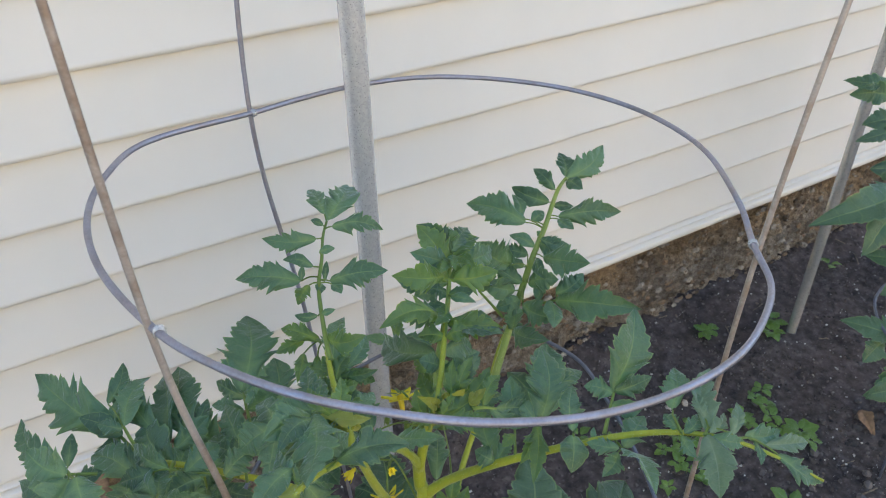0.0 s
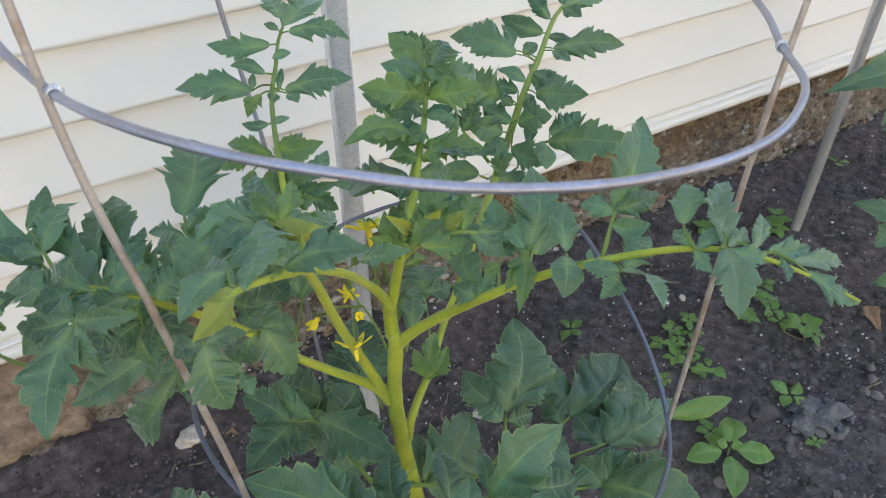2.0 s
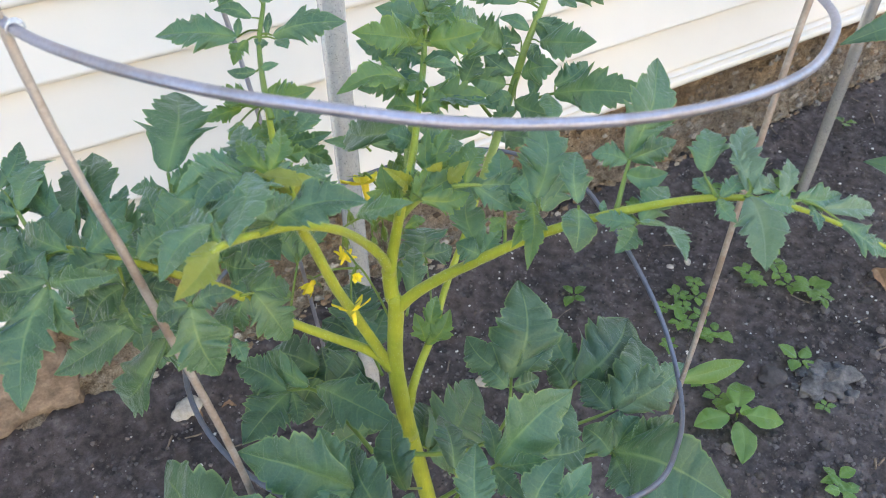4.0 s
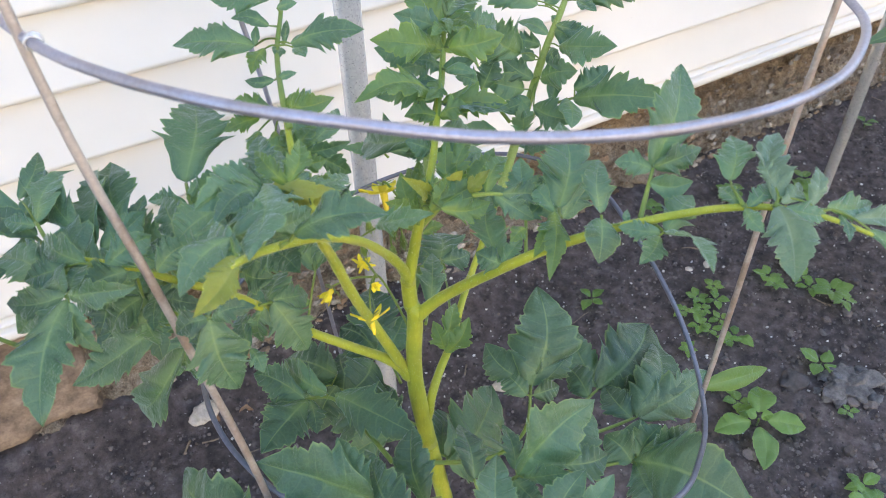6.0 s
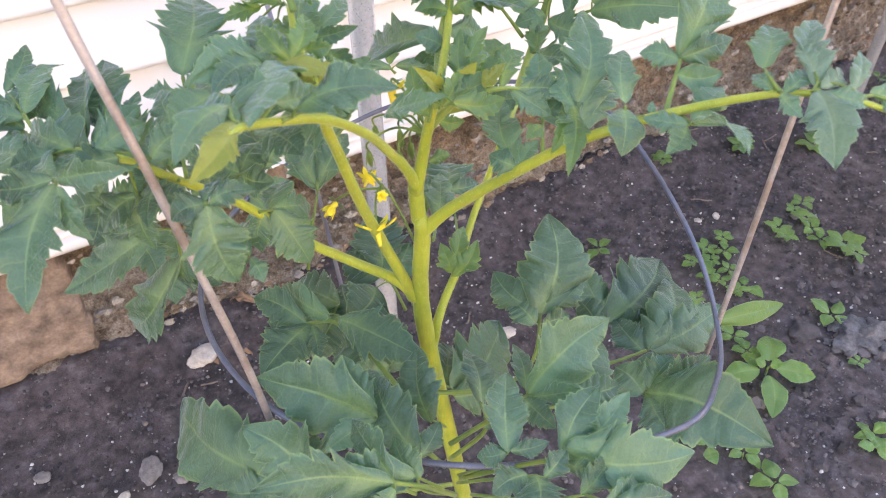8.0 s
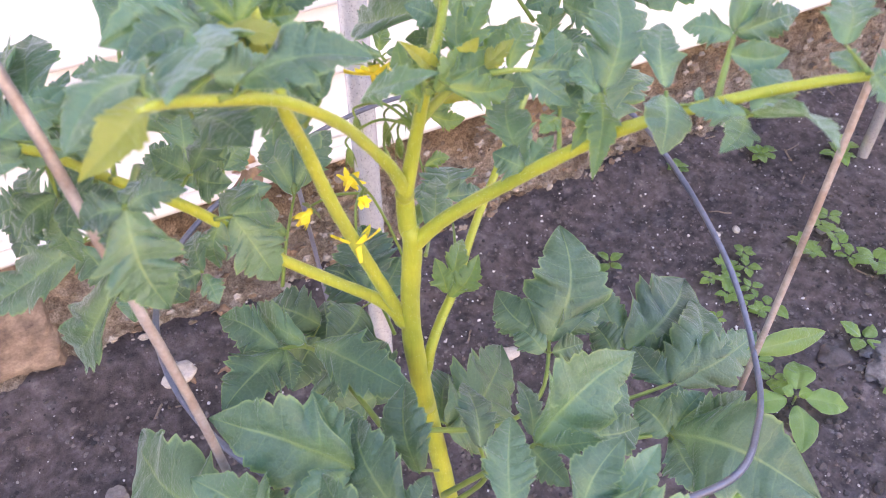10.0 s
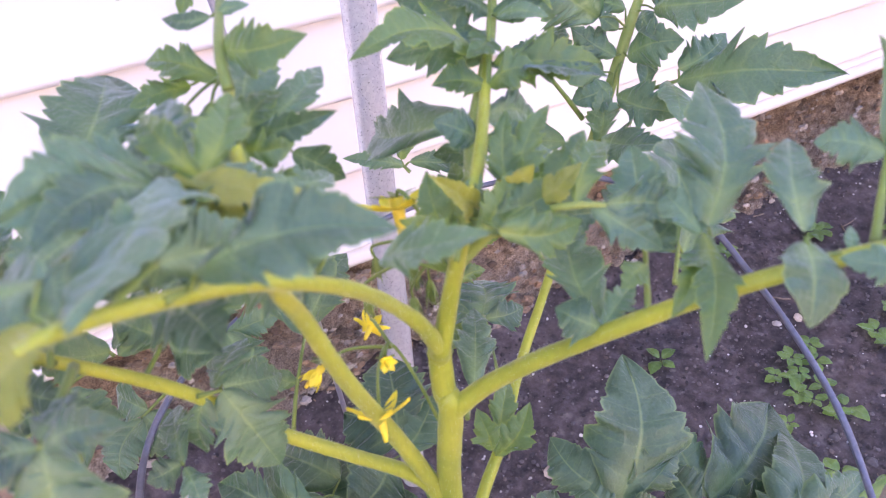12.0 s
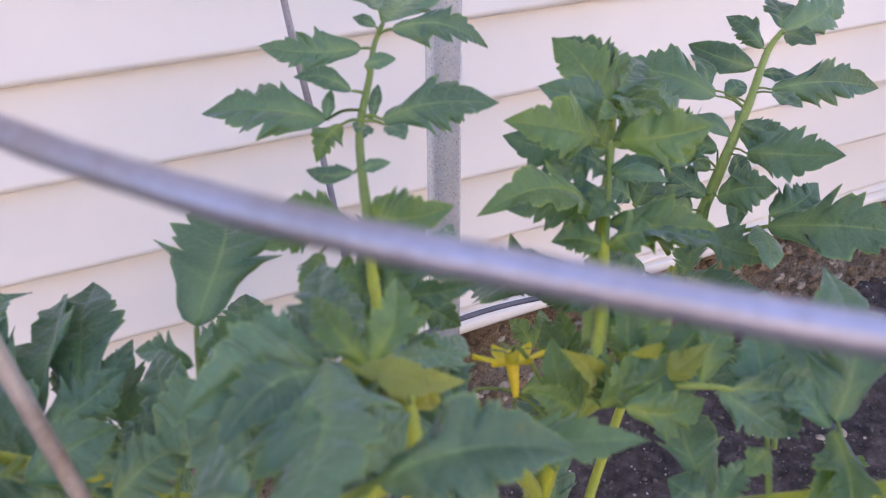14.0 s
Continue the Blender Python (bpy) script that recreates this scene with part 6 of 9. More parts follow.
leaflet(leaf, (-0.1635, -0.5657, 0.7399), (-0.1494, -0.5150, 0.7498), 0.033, 'a')
stalk('leaflet_stalk', leaf, [(-0.1705, -0.5663, 0.7335), (-0.1716, -0.5704, 0.7376), (-0.1737, -0.5744, 0.7397)], 0.0009, 0.0007)
leaflet(leaf, (-0.1737, -0.5744, 0.7397), (-0.2214, -0.5749, 0.7554), 0.036, 'a')
leaf = stalk('leaf', plant, [(-0.2326, -0.5743, 0.7482), (-0.2345, -0.5674, 0.7557)], 0.0016, 0.0010)
leaflet(leaf, (-0.2344, -0.5684, 0.7546), (-0.2452, -0.5159, 0.7582), 0.034, 'd')
leaflet(leaf, (-0.2324, -0.5685, 0.7556), (-0.2031, -0.5359, 0.7663), 0.034, 'a')
stalk('leaflet_stalk', leaf, [(-0.2335, -0.5713, 0.7524), (-0.2336, -0.5756, 0.7564), (-0.2338, -0.5797, 0.7594)], 0.0009, 0.0007)
leaflet(leaf, (-0.2338, -0.5797, 0.7594), (-0.2205, -0.6278, 0.7644), 0.032, 'a')
leaf = stalk('leaf', plant, [(0.0171, -0.5894, 0.6587), (0.0365, -0.5700, 0.6675)], 0.0016, 0.0010)
leaflet(leaf, (0.0355, -0.5708, 0.6653), (0.0835, -0.5150, 0.7012), 0.049, 'c')
stalk('leaflet_stalk', leaf, [(0.0345, -0.5720, 0.6672), (0.0354, -0.5729, 0.6652), (0.0365, -0.5737, 0.6620)], 0.0009, 0.0007)
leaflet(leaf, (0.0365, -0.5737, 0.6620), (0.1045, -0.5562, 0.6813), 0.040, 'a')
stalk('leaflet_stalk', leaf, [(0.0324, -0.5737, 0.6659), (0.0325, -0.5727, 0.6648), (0.0325, -0.5705, 0.6619)], 0.0009, 0.0007)
leaflet(leaf, (0.0325, -0.5705, 0.6619), (0.0314, -0.5082, 0.6707), 0.040, 'a')
leaf = stalk('leaf', plant, [(-0.1814, -0.5339, 0.7824), (-0.1785, -0.5334, 0.7849)], 0.0016, 0.0010)
leaflet(leaf, (-0.1804, -0.5340, 0.7825), (-0.1562, -0.5187, 0.7965), 0.018, 'y')
leaflet(leaf, (-0.1814, -0.5330, 0.7835), (-0.1800, -0.5039, 0.7901), 0.016, 'y')
stalk('leaflet_stalk', leaf, [(-0.1814, -0.5339, 0.7824), (-0.1814, -0.5369, 0.7832), (-0.1814, -0.5399, 0.7831)], 0.0009, 0.0007)
leaflet(leaf, (-0.1814, -0.5399, 0.7831), (-0.1631, -0.5468, 0.7834), 0.016, 'y')
stalk('leaflet_stalk', leaf, [(-0.1814, -0.5339, 0.7824), (-0.1833, -0.5357, 0.7831), (-0.1853, -0.5375, 0.7828)], 0.0009, 0.0007)
leaflet(leaf, (-0.1853, -0.5375, 0.7828), (-0.2021, -0.5332, 0.7830), 0.018, 'y')
stalk('leaflet_stalk', leaf, [(-0.1814, -0.5339, 0.7824), (-0.1833, -0.5447, 0.7826), (-0.1844, -0.5565, 0.7774)], 0.0009, 0.0007)
leaflet(leaf, (-0.1844, -0.5565, 0.7774), (-0.2019, -0.5739, 0.7721), 0.017, 'y')
stalk('leaflet_stalk', leaf, [(-0.1814, -0.5339, 0.7824), (-0.1824, -0.5467, 0.7823), (-0.1835, -0.5595, 0.7762)], 0.0009, 0.0007)
leaflet(leaf, (-0.1835, -0.5595, 0.7762), (-0.1667, -0.5675, 0.7720), 0.017, 'y')
stalk('leaflet_stalk', leaf, [(-0.1814, -0.5339, 0.7824), (-0.1855, -0.5575, 0.7824), (-0.1900, -0.5816, 0.7719)], 0.0009, 0.0007)
leaflet(leaf, (-0.1900, -0.5816, 0.7719), (-0.2078, -0.5945, 0.7714), 0.013, 'g')
leaf = stalk('leaf', plant, [(-0.3243, -0.5333, 0.7465), (-0.3313, -0.5249, 0.7466)], 0.0016, 0.0010)
stalk('leaflet_stalk', leaf, [(-0.3313, -0.5249, 0.7466), (-0.3333, -0.5229, 0.7477), (-0.3353, -0.5218, 0.7477)], 0.0009, 0.0007)
leaflet(leaf, (-0.3353, -0.5218, 0.7477), (-0.3579, -0.4794, 0.7515), 0.029, 'a')
leaflet(leaf, (-0.3244, -0.5343, 0.7485), (-0.2895, -0.5271, 0.7569), 0.031, 'a')
stalk('leaflet_stalk', leaf, [(-0.3243, -0.5333, 0.7465), (-0.3184, -0.5405, 0.7493), (-0.3134, -0.5468, 0.7492)], 0.0009, 0.0007)
leaflet(leaf, (-0.3134, -0.5468, 0.7492), (-0.3442, -0.5501, 0.7492), 0.029, 'a')
stalk('leaflet_stalk', leaf, [(-0.3243, -0.5333, 0.7465), (-0.3103, -0.5438, 0.7493), (-0.2961, -0.5529, 0.7449)], 0.0009, 0.0007)
leaflet(leaf, (-0.2961, -0.5529, 0.7449), (-0.2654, -0.5439, 0.7534), 0.029, 'a')
stalk('leaflet_stalk', leaf, [(-0.3313, -0.5249, 0.7466), (-0.3394, -0.5196, 0.7478), (-0.3485, -0.5153, 0.7448)], 0.0009, 0.0007)
leaflet(leaf, (-0.3485, -0.5153, 0.7448), (-0.3759, -0.5085, 0.7418), 0.026, 'a')
leaf = stalk('leaf', plant, [(-0.3780, -0.5549, 0.7133), (-0.3982, -0.5445, 0.7288), (-0.4163, -0.5322, 0.7484)], 0.0018, 0.0011)
leaflet(leaf, (-0.4163, -0.5312, 0.7485), (-0.4502, -0.4930, 0.7695), 0.039, 'e')
stalk('leaflet_stalk', leaf, [(-0.4163, -0.5322, 0.7484), (-0.4184, -0.5363, 0.7514), (-0.4196, -0.5404, 0.7534)], 0.0009, 0.0007)
leaflet(leaf, (-0.4196, -0.5404, 0.7534), (-0.4567, -0.5560, 0.7602), 0.040, 'e')
stalk('leaflet_stalk', leaf, [(-0.4113, -0.5353, 0.7423), (-0.4103, -0.5364, 0.7453), (-0.4093, -0.5374, 0.7463)], 0.0009, 0.0007)
leaflet(leaf, (-0.4093, -0.5374, 0.7463), (-0.4182, -0.4822, 0.7534), 0.031, 'e')
stalk('leaflet_stalk', leaf, [(-0.4163, -0.5322, 0.7484), (-0.4267, -0.5382, 0.7534), (-0.4370, -0.5431, 0.7554)], 0.0009, 0.0007)
leaflet(leaf, (-0.4370, -0.5431, 0.7554), (-0.4804, -0.5199, 0.7690), 0.035, 'e')
stalk('leaflet_stalk', leaf, [(-0.4032, -0.5404, 0.7350), (-0.4043, -0.5435, 0.7380), (-0.4044, -0.5466, 0.7390)], 0.0009, 0.0007)
leaflet(leaf, (-0.4044, -0.5466, 0.7390), (-0.4133, -0.5792, 0.7455), 0.033, 'e')
leaf = stalk('leaf', plant, [(-0.3868, -0.5357, 0.7883), (-0.4071, -0.5312, 0.7955)], 0.0018, 0.0011)
leaflet(leaf, (-0.4071, -0.5312, 0.7955), (-0.4331, -0.5043, 0.8092), 0.035, 'c')
stalk('leaflet_stalk', leaf, [(-0.4051, -0.5313, 0.7955), (-0.4062, -0.5333, 0.7944), (-0.4072, -0.5342, 0.7924)], 0.0009, 0.0007)
leaflet(leaf, (-0.4072, -0.5342, 0.7924), (-0.4322, -0.5550, 0.7858), 0.036, 'c')
stalk('leaflet_stalk', leaf, [(-0.4010, -0.5324, 0.7934), (-0.4011, -0.5344, 0.7944), (-0.4011, -0.5365, 0.7944)], 0.0009, 0.0007)
leaflet(leaf, (-0.4011, -0.5365, 0.7944), (-0.4010, -0.5781, 0.7803), 0.030, 'c')
leaf = stalk('leaf', plant, [(-0.0975, -0.4951, 0.4410), (-0.0936, -0.4636, 0.4435), (-0.0950, -0.4411, 0.4491)], 0.0018, 0.0011)
leaflet(leaf, (-0.0950, -0.4401, 0.4501), (-0.0699, -0.3685, 0.4719), 0.056, 'b')
stalk('leaflet_stalk', leaf, [(-0.0951, -0.4431, 0.4480), (-0.0971, -0.4420, 0.4470), (-0.1002, -0.4419, 0.4449)], 0.0009, 0.0007)
leaflet(leaf, (-0.1002, -0.4419, 0.4449), (-0.1205, -0.3935, 0.4489), 0.055, 'b')
stalk('leaflet_stalk', leaf, [(-0.0944, -0.4544, 0.4457), (-0.0975, -0.4543, 0.4468), (-0.0995, -0.4553, 0.4478)], 0.0009, 0.0007)
leaflet(leaf, (-0.0995, -0.4553, 0.4478), (-0.0539, -0.4249, 0.4587), 0.040, 'b')
stalk('leaflet_stalk', leaf, [(-0.0944, -0.4523, 0.4458), (-0.1025, -0.4531, 0.4458), (-0.1096, -0.4529, 0.4437)], 0.0009, 0.0007)
leaflet(leaf, (-0.1096, -0.4529, 0.4437), (-0.1551, -0.4764, 0.4402), 0.053, 'b')
leaf = stalk('leaf', plant, [(-0.3171, -0.4473, 0.6213), (-0.3228, -0.4258, 0.6238), (-0.3285, -0.4102, 0.6200)], 0.0016, 0.0010)
leaflet(leaf, (-0.3295, -0.4092, 0.6200), (-0.3640, -0.3961, 0.6131), 0.039, 'e')
leaflet(leaf, (-0.3265, -0.4113, 0.6199), (-0.2968, -0.4090, 0.6241), 0.034, 'a')
leaflet(leaf, (-0.3285, -0.4082, 0.6220), (-0.3255, -0.3676, 0.6330), 0.034, 'a')
stalk('leaflet_stalk', leaf, [(-0.3285, -0.4102, 0.6200), (-0.3306, -0.4102, 0.6200), (-0.3326, -0.4101, 0.6189)], 0.0009, 0.0007)
leaflet(leaf, (-0.3326, -0.4101, 0.6189), (-0.3535, -0.4301, 0.6025), 0.036, 'e')
leaf = stalk('leaf', plant, [(-0.2877, -0.3248, 0.5287), (-0.3060, -0.3232, 0.5196), (-0.3212, -0.3240, 0.5105)], 0.0018, 0.0011)
leaflet(leaf, (-0.3212, -0.3240, 0.5105), (-0.3622, -0.3318, 0.4950), 0.037, 'e')
leaflet(leaf, (-0.3162, -0.3250, 0.5126), (-0.3085, -0.3713, 0.4841), 0.040, 'e')
leaflet(leaf, (-0.3111, -0.3241, 0.5166), (-0.3423, -0.3029, 0.5218), 0.033, 'e')
leaflet(leaf, (-0.3020, -0.3254, 0.5195), (-0.2759, -0.3470, 0.4936), 0.032, 'e')
leaf = stalk('leaf', plant, [(-0.2375, -0.2803, 0.4416), (-0.2549, -0.2807, 0.4303), (-0.2671, -0.2813, 0.4231)], 0.0018, 0.0011)
leaflet(leaf, (-0.2671, -0.2813, 0.4231), (-0.2984, -0.3076, 0.3899), 0.048, 'b')
leaflet(leaf, (-0.2641, -0.2814, 0.4251), (-0.2423, -0.3141, 0.3980), 0.043, 'b')
leaflet(leaf, (-0.2600, -0.2806, 0.4293), (-0.2868, -0.2483, 0.4329), 0.036, 'b')
leaf = stalk('leaf', plant, [(0.0232, -0.3187, 0.4852), (0.0226, -0.3467, 0.4509)], 0.0014, 0.0008)
leaflet(leaf, (0.0216, -0.3467, 0.4509), (-0.0074, -0.3670, 0.4260), 0.022, 'y')
leaflet(leaf, (0.0239, -0.3378, 0.4634), (0.0355, -0.3652, 0.4383), 0.023, 'y')
stalk('leaflet_stalk', leaf, [(0.0230, -0.3277, 0.4748), (0.0241, -0.3278, 0.4758), (0.0261, -0.3279, 0.4768)], 0.0009, 0.0007)
leaflet(leaf, (0.0261, -0.3279, 0.4768), (0.0568, -0.3286, 0.4769), 0.020, 'y')
leaf = stalk('leaf', plant, [(0.0024, -0.3761, 0.5751), (0.0055, -0.3732, 0.5802)], 0.0014, 0.0008)
leaflet(leaf, (0.0024, -0.3761, 0.5751), (-0.0041, -0.3486, 0.5858), 0.020, 'y')
leaflet(leaf, (0.0055, -0.3762, 0.5761), (0.0372, -0.3750, 0.5802), 0.022, 'y')
leaflet(leaf, (0.0055, -0.3742, 0.5782), (0.0276, -0.3473, 0.5899), 0.019, 'y')
leaflet(leaf, (0.0054, -0.3782, 0.5750), (0.0347, -0.3952, 0.5707), 0.023, 'y')
leaf = stalk('leaf', plant, [(-0.0986, -0.5540, 0.3683), (-0.0410, -0.5841, 0.3719), (-0.0024, -0.5916, 0.4005), (0.0234, -0.5644, 0.4377)], 0.0028, 0.0017)
leaflet(leaf, (0.0210, -0.5677, 0.4339), (0.0706, -0.5073, 0.5096), 0.068, 'b')
stalk('leaflet_stalk', leaf, [(0.0234, -0.5644, 0.4377), (0.0205, -0.5622, 0.4396), (0.0173, -0.5603, 0.4388)], 0.0009, 0.0007)
leaflet(leaf, (0.0173, -0.5603, 0.4388), (0.0032, -0.5049, 0.4542), 0.036, 'b')
stalk('leaflet_stalk', leaf, [(0.0234, -0.5644, 0.4377), (0.0256, -0.5654, 0.4386), (0.0276, -0.5664, 0.4376)], 0.0009, 0.0007)
leaflet(leaf, (0.0276, -0.5664, 0.4376), (0.0802, -0.5550, 0.4531), 0.033, 'b')
stalk('leaflet_stalk', leaf, [(0.0156, -0.5729, 0.4271), (0.0136, -0.5729, 0.4302), (0.0115, -0.5739, 0.4322)], 0.0009, 0.0007)
leaflet(leaf, (0.0115, -0.5739, 0.4322), (0.0028, -0.5371, 0.4397), 0.031, 'b')
stalk('leaflet_stalk', leaf, [(0.0156, -0.5729, 0.4271), (0.0166, -0.5749, 0.4301), (0.0176, -0.5770, 0.4320)], 0.0009, 0.0007)
leaflet(leaf, (0.0176, -0.5770, 0.4320), (0.0473, -0.5836, 0.4338), 0.025, 'b')
leaf = stalk('leaf', plant, [(0.0141, -0.5866, 0.3842), (0.0715, -0.5826, 0.3742), (0.1156, -0.5743, 0.3754)], 0.0026, 0.0016)
leaflet(leaf, (0.1146, -0.5743, 0.3754), (0.2346, -0.5425, 0.4002), 0.084, 'b')
stalk('leaflet_stalk', leaf, [(0.1156, -0.5743, 0.3754), (0.1146, -0.5733, 0.3764), (0.1146, -0.5723, 0.3775)], 0.0009, 0.0007)
leaflet(leaf, (0.1146, -0.5723, 0.3775), (0.1307, -0.4985, 0.4094), 0.038, 'b')
stalk('leaflet_stalk', leaf, [(0.1156, -0.5743, 0.3754), (0.1177, -0.5764, 0.3753), (0.1187, -0.5784, 0.3733)], 0.0009, 0.0007)
leaflet(leaf, (0.1187, -0.5784, 0.3733), (0.1671, -0.5957, 0.3816), 0.034, 'b')
leaflet(leaf, (0.0981, -0.5781, 0.3773), (0.0981, -0.5354, 0.3883), 0.034, 'b')
leaf = stalk('leaf', plant, [(0.0057, -0.5976, 0.3840), (0.0634, -0.6203, 0.3796), (0.1215, -0.6298, 0.3795)], 0.0026, 0.0016)
leaflet(leaf, (0.1225, -0.6299, 0.3805), (0.2122, -0.5684, 0.4092), 0.053, 'b')
stalk('leaflet_stalk', leaf, [(0.1215, -0.6298, 0.3795), (0.1225, -0.6309, 0.3805), (0.1245, -0.6309, 0.3805)], 0.0009, 0.0007)
leaflet(leaf, (0.1245, -0.6309, 0.3805), (0.2334, -0.6356, 0.3965), 0.051, 'b')
leaflet(leaf, (0.1184, -0.6287, 0.3795), (0.1166, -0.5777, 0.3886), 0.034, 'b')
leaflet(leaf, (0.2097, -0.6372, 0.3822), (0.3069, -0.6555, 0.3742), 0.025, 'l')
leaf = stalk('leaf', plant, [(-0.0622, -0.6153, 0.3754), (0.0047, -0.6393, 0.3751), (0.0838, -0.6688, 0.3757)], 0.0028, 0.0017)
leaflet(leaf, (0.0848, -0.6698, 0.3757), (0.1168, -0.7857, 0.4124), 0.081, 'b')
stalk('leaflet_stalk', leaf, [(0.0838, -0.6688, 0.3757), (0.0858, -0.6699, 0.3808), (0.0878, -0.6710, 0.3828)], 0.0009, 0.0007)
leaflet(leaf, (0.0878, -0.6710, 0.3828), (0.1248, -0.6641, 0.4024), 0.035, 'b')
stalk('leaflet_stalk', leaf, [(0.0838, -0.6688, 0.3757), (0.0878, -0.6720, 0.3807), (0.0918, -0.6742, 0.3827)], 0.0009, 0.0007)
leaflet(leaf, (0.0918, -0.6742, 0.3827), (0.1496, -0.6944, 0.4100), 0.047, 'b')
stalk('leaflet_stalk', leaf, [(0.0838, -0.6688, 0.3757), (0.0827, -0.6739, 0.3797), (0.0815, -0.6790, 0.3806)], 0.0009, 0.0007)
leaflet(leaf, (0.0815, -0.6790, 0.3806), (0.0669, -0.7359, 0.3795), 0.041, 'b')
leaf = stalk('leaf', plant, [(-0.1323, -0.6431, 0.4167), (-0.1023, -0.6693, 0.4694), (-0.0879, -0.6921, 0.5160)], 0.0026, 0.0016)
leaflet(leaf, (-0.0879, -0.6921, 0.5160), (-0.0072, -0.6942, 0.5611), 0.055, 'c')
stalk('leaflet_stalk', leaf, [(-0.0879, -0.6921, 0.5160), (-0.0868, -0.6891, 0.5171), (-0.0857, -0.6860, 0.5162)], 0.0009, 0.0007)
leaflet(leaf, (-0.0857, -0.6860, 0.5162), (-0.0717, -0.6479, 0.5291), 0.020, 'c')
stalk('leaflet_stalk', leaf, [(-0.0879, -0.6921, 0.5160), (-0.0869, -0.6953, 0.5191), (-0.0861, -0.6984, 0.5200)], 0.0009, 0.0007)
leaflet(leaf, (-0.0861, -0.6984, 0.5200), (-0.0569, -0.7226, 0.5370), 0.022, 'c')
stalk('leaflet_stalk', leaf, [(-0.0879, -0.6921, 0.5160), (-0.0889, -0.6931, 0.5160), (-0.0908, -0.6930, 0.5140)], 0.0009, 0.0007)
leaflet(leaf, (-0.0908, -0.6930, 0.5140), (-0.0875, -0.7268, 0.5144), 0.022, 'b')
leaf = stalk('leaf', plant, [(-0.1466, -0.6849, 0.4302), (-0.1232, -0.7295, 0.4918), (-0.1024, -0.7571, 0.5230)], 0.0026, 0.0016)
stalk('leaflet_stalk', leaf, [(-0.1024, -0.7571, 0.5230), (-0.1003, -0.7552, 0.5261), (-0.0992, -0.7532, 0.5282)], 0.0009, 0.0007)
leaflet(leaf, (-0.0992, -0.7532, 0.5282), (-0.0312, -0.8164, 0.5435), 0.056, 'c')
leaflet(leaf, (-0.1003, -0.7552, 0.5251), (-0.0561, -0.7382, 0.5592), 0.032, 'c')
stalk('leaflet_stalk', leaf, [(-0.1024, -0.7571, 0.5230), (-0.0983, -0.7573, 0.5251), (-0.0942, -0.7584, 0.5261)], 0.0009, 0.0007)
leaflet(leaf, (-0.0942, -0.7584, 0.5261), (-0.0350, -0.7499, 0.5519), 0.027, 'c')
stalk('leaflet_stalk', leaf, [(-0.1024, -0.7571, 0.5230), (-0.1034, -0.7592, 0.5250), (-0.1045, -0.7612, 0.5250)], 0.0009, 0.0007)
leaflet(leaf, (-0.1045, -0.7612, 0.5250), (-0.0848, -0.7914, 0.5306), 0.019, 'c')
leaf = stalk('leaf', plant, [(-0.1444, -0.6777, 0.4232), (-0.1433, -0.7178, 0.4920), (-0.1356, -0.7340, 0.5265)], 0.0016, 0.0010)
leaflet(leaf, (-0.1356, -0.7340, 0.5265), (-0.1008, -0.6812, 0.5489), 0.032, 'b')
leaflet(leaf, (-0.1335, -0.7340, 0.5275), (-0.1083, -0.7470, 0.5365), 0.014, 'b')
leaflet(leaf, (-0.1366, -0.7329, 0.5265), (-0.1568, -0.7242, 0.5235), 0.018, 'b')
leaf = stalk('leaf', plant, [(-0.1195, -0.6218, 0.3538), (-0.1009, -0.6522, 0.4258), (-0.0997, -0.6436, 0.4576)], 0.0026, 0.0016)
leaflet(leaf, (-0.0997, -0.6436, 0.4576), (-0.0764, -0.5913, 0.4741), 0.033, 'b')
stalk('leaflet_stalk', leaf, [(-0.0998, -0.6493, 0.4350), (-0.1019, -0.6523, 0.4370), (-0.1040, -0.6554, 0.4370)], 0.0009, 0.0007)
leaflet(leaf, (-0.1040, -0.6554, 0.4370), (-0.0836, -0.6550, 0.4472), 0.020, 'b')
leaf = stalk('leaf', plant, [(-0.1546, -0.6791, 0.4017), (-0.1941, -0.7021, 0.4799), (-0.1876, -0.6882, 0.4955)], 0.0016, 0.0010)
leaflet(leaf, (-0.1876, -0.6872, 0.4966), (-0.1847, -0.6035, 0.5083), 0.046, 'b')
stalk('leaflet_stalk', leaf, [(-0.1876, -0.6882, 0.4955), (-0.1866, -0.6873, 0.4966), (-0.1856, -0.6873, 0.4976)], 0.0009, 0.0007)
leaflet(leaf, (-0.1856, -0.6873, 0.4976), (-0.1587, -0.6738, 0.5091), 0.018, 'b')
leaflet(leaf, (-0.1886, -0.6872, 0.4956), (-0.2037, -0.6767, 0.4978), 0.016, 'b')
leaf = stalk('leaf', plant, [(-0.1076, -0.5905, 0.3595), (-0.1530, -0.6488, 0.4759)], 0.0016, 0.0010)
stalk('leaflet_stalk', leaf, [(-0.1530, -0.6488, 0.4759), (-0.1550, -0.6498, 0.4779), (-0.1561, -0.6519, 0.4789)], 0.0009, 0.0007)
leaflet(leaf, (-0.1561, -0.6519, 0.4789), (-0.1355, -0.5937, 0.5068), 0.035, 'b')
leaf = stalk('leaf', plant, [(-0.1331, -0.6329, 0.3658), (-0.1774, -0.6430, 0.4688), (-0.1988, -0.6401, 0.5035)], 0.0028, 0.0017)
leaflet(leaf, (-0.1988, -0.6411, 0.5035), (-0.2794, -0.5878, 0.5391), 0.060, 'c')
stalk('leaflet_stalk', leaf, [(-0.1988, -0.6401, 0.5035), (-0.2008, -0.6390, 0.5056), (-0.2018, -0.6370, 0.5056)], 0.0009, 0.0007)
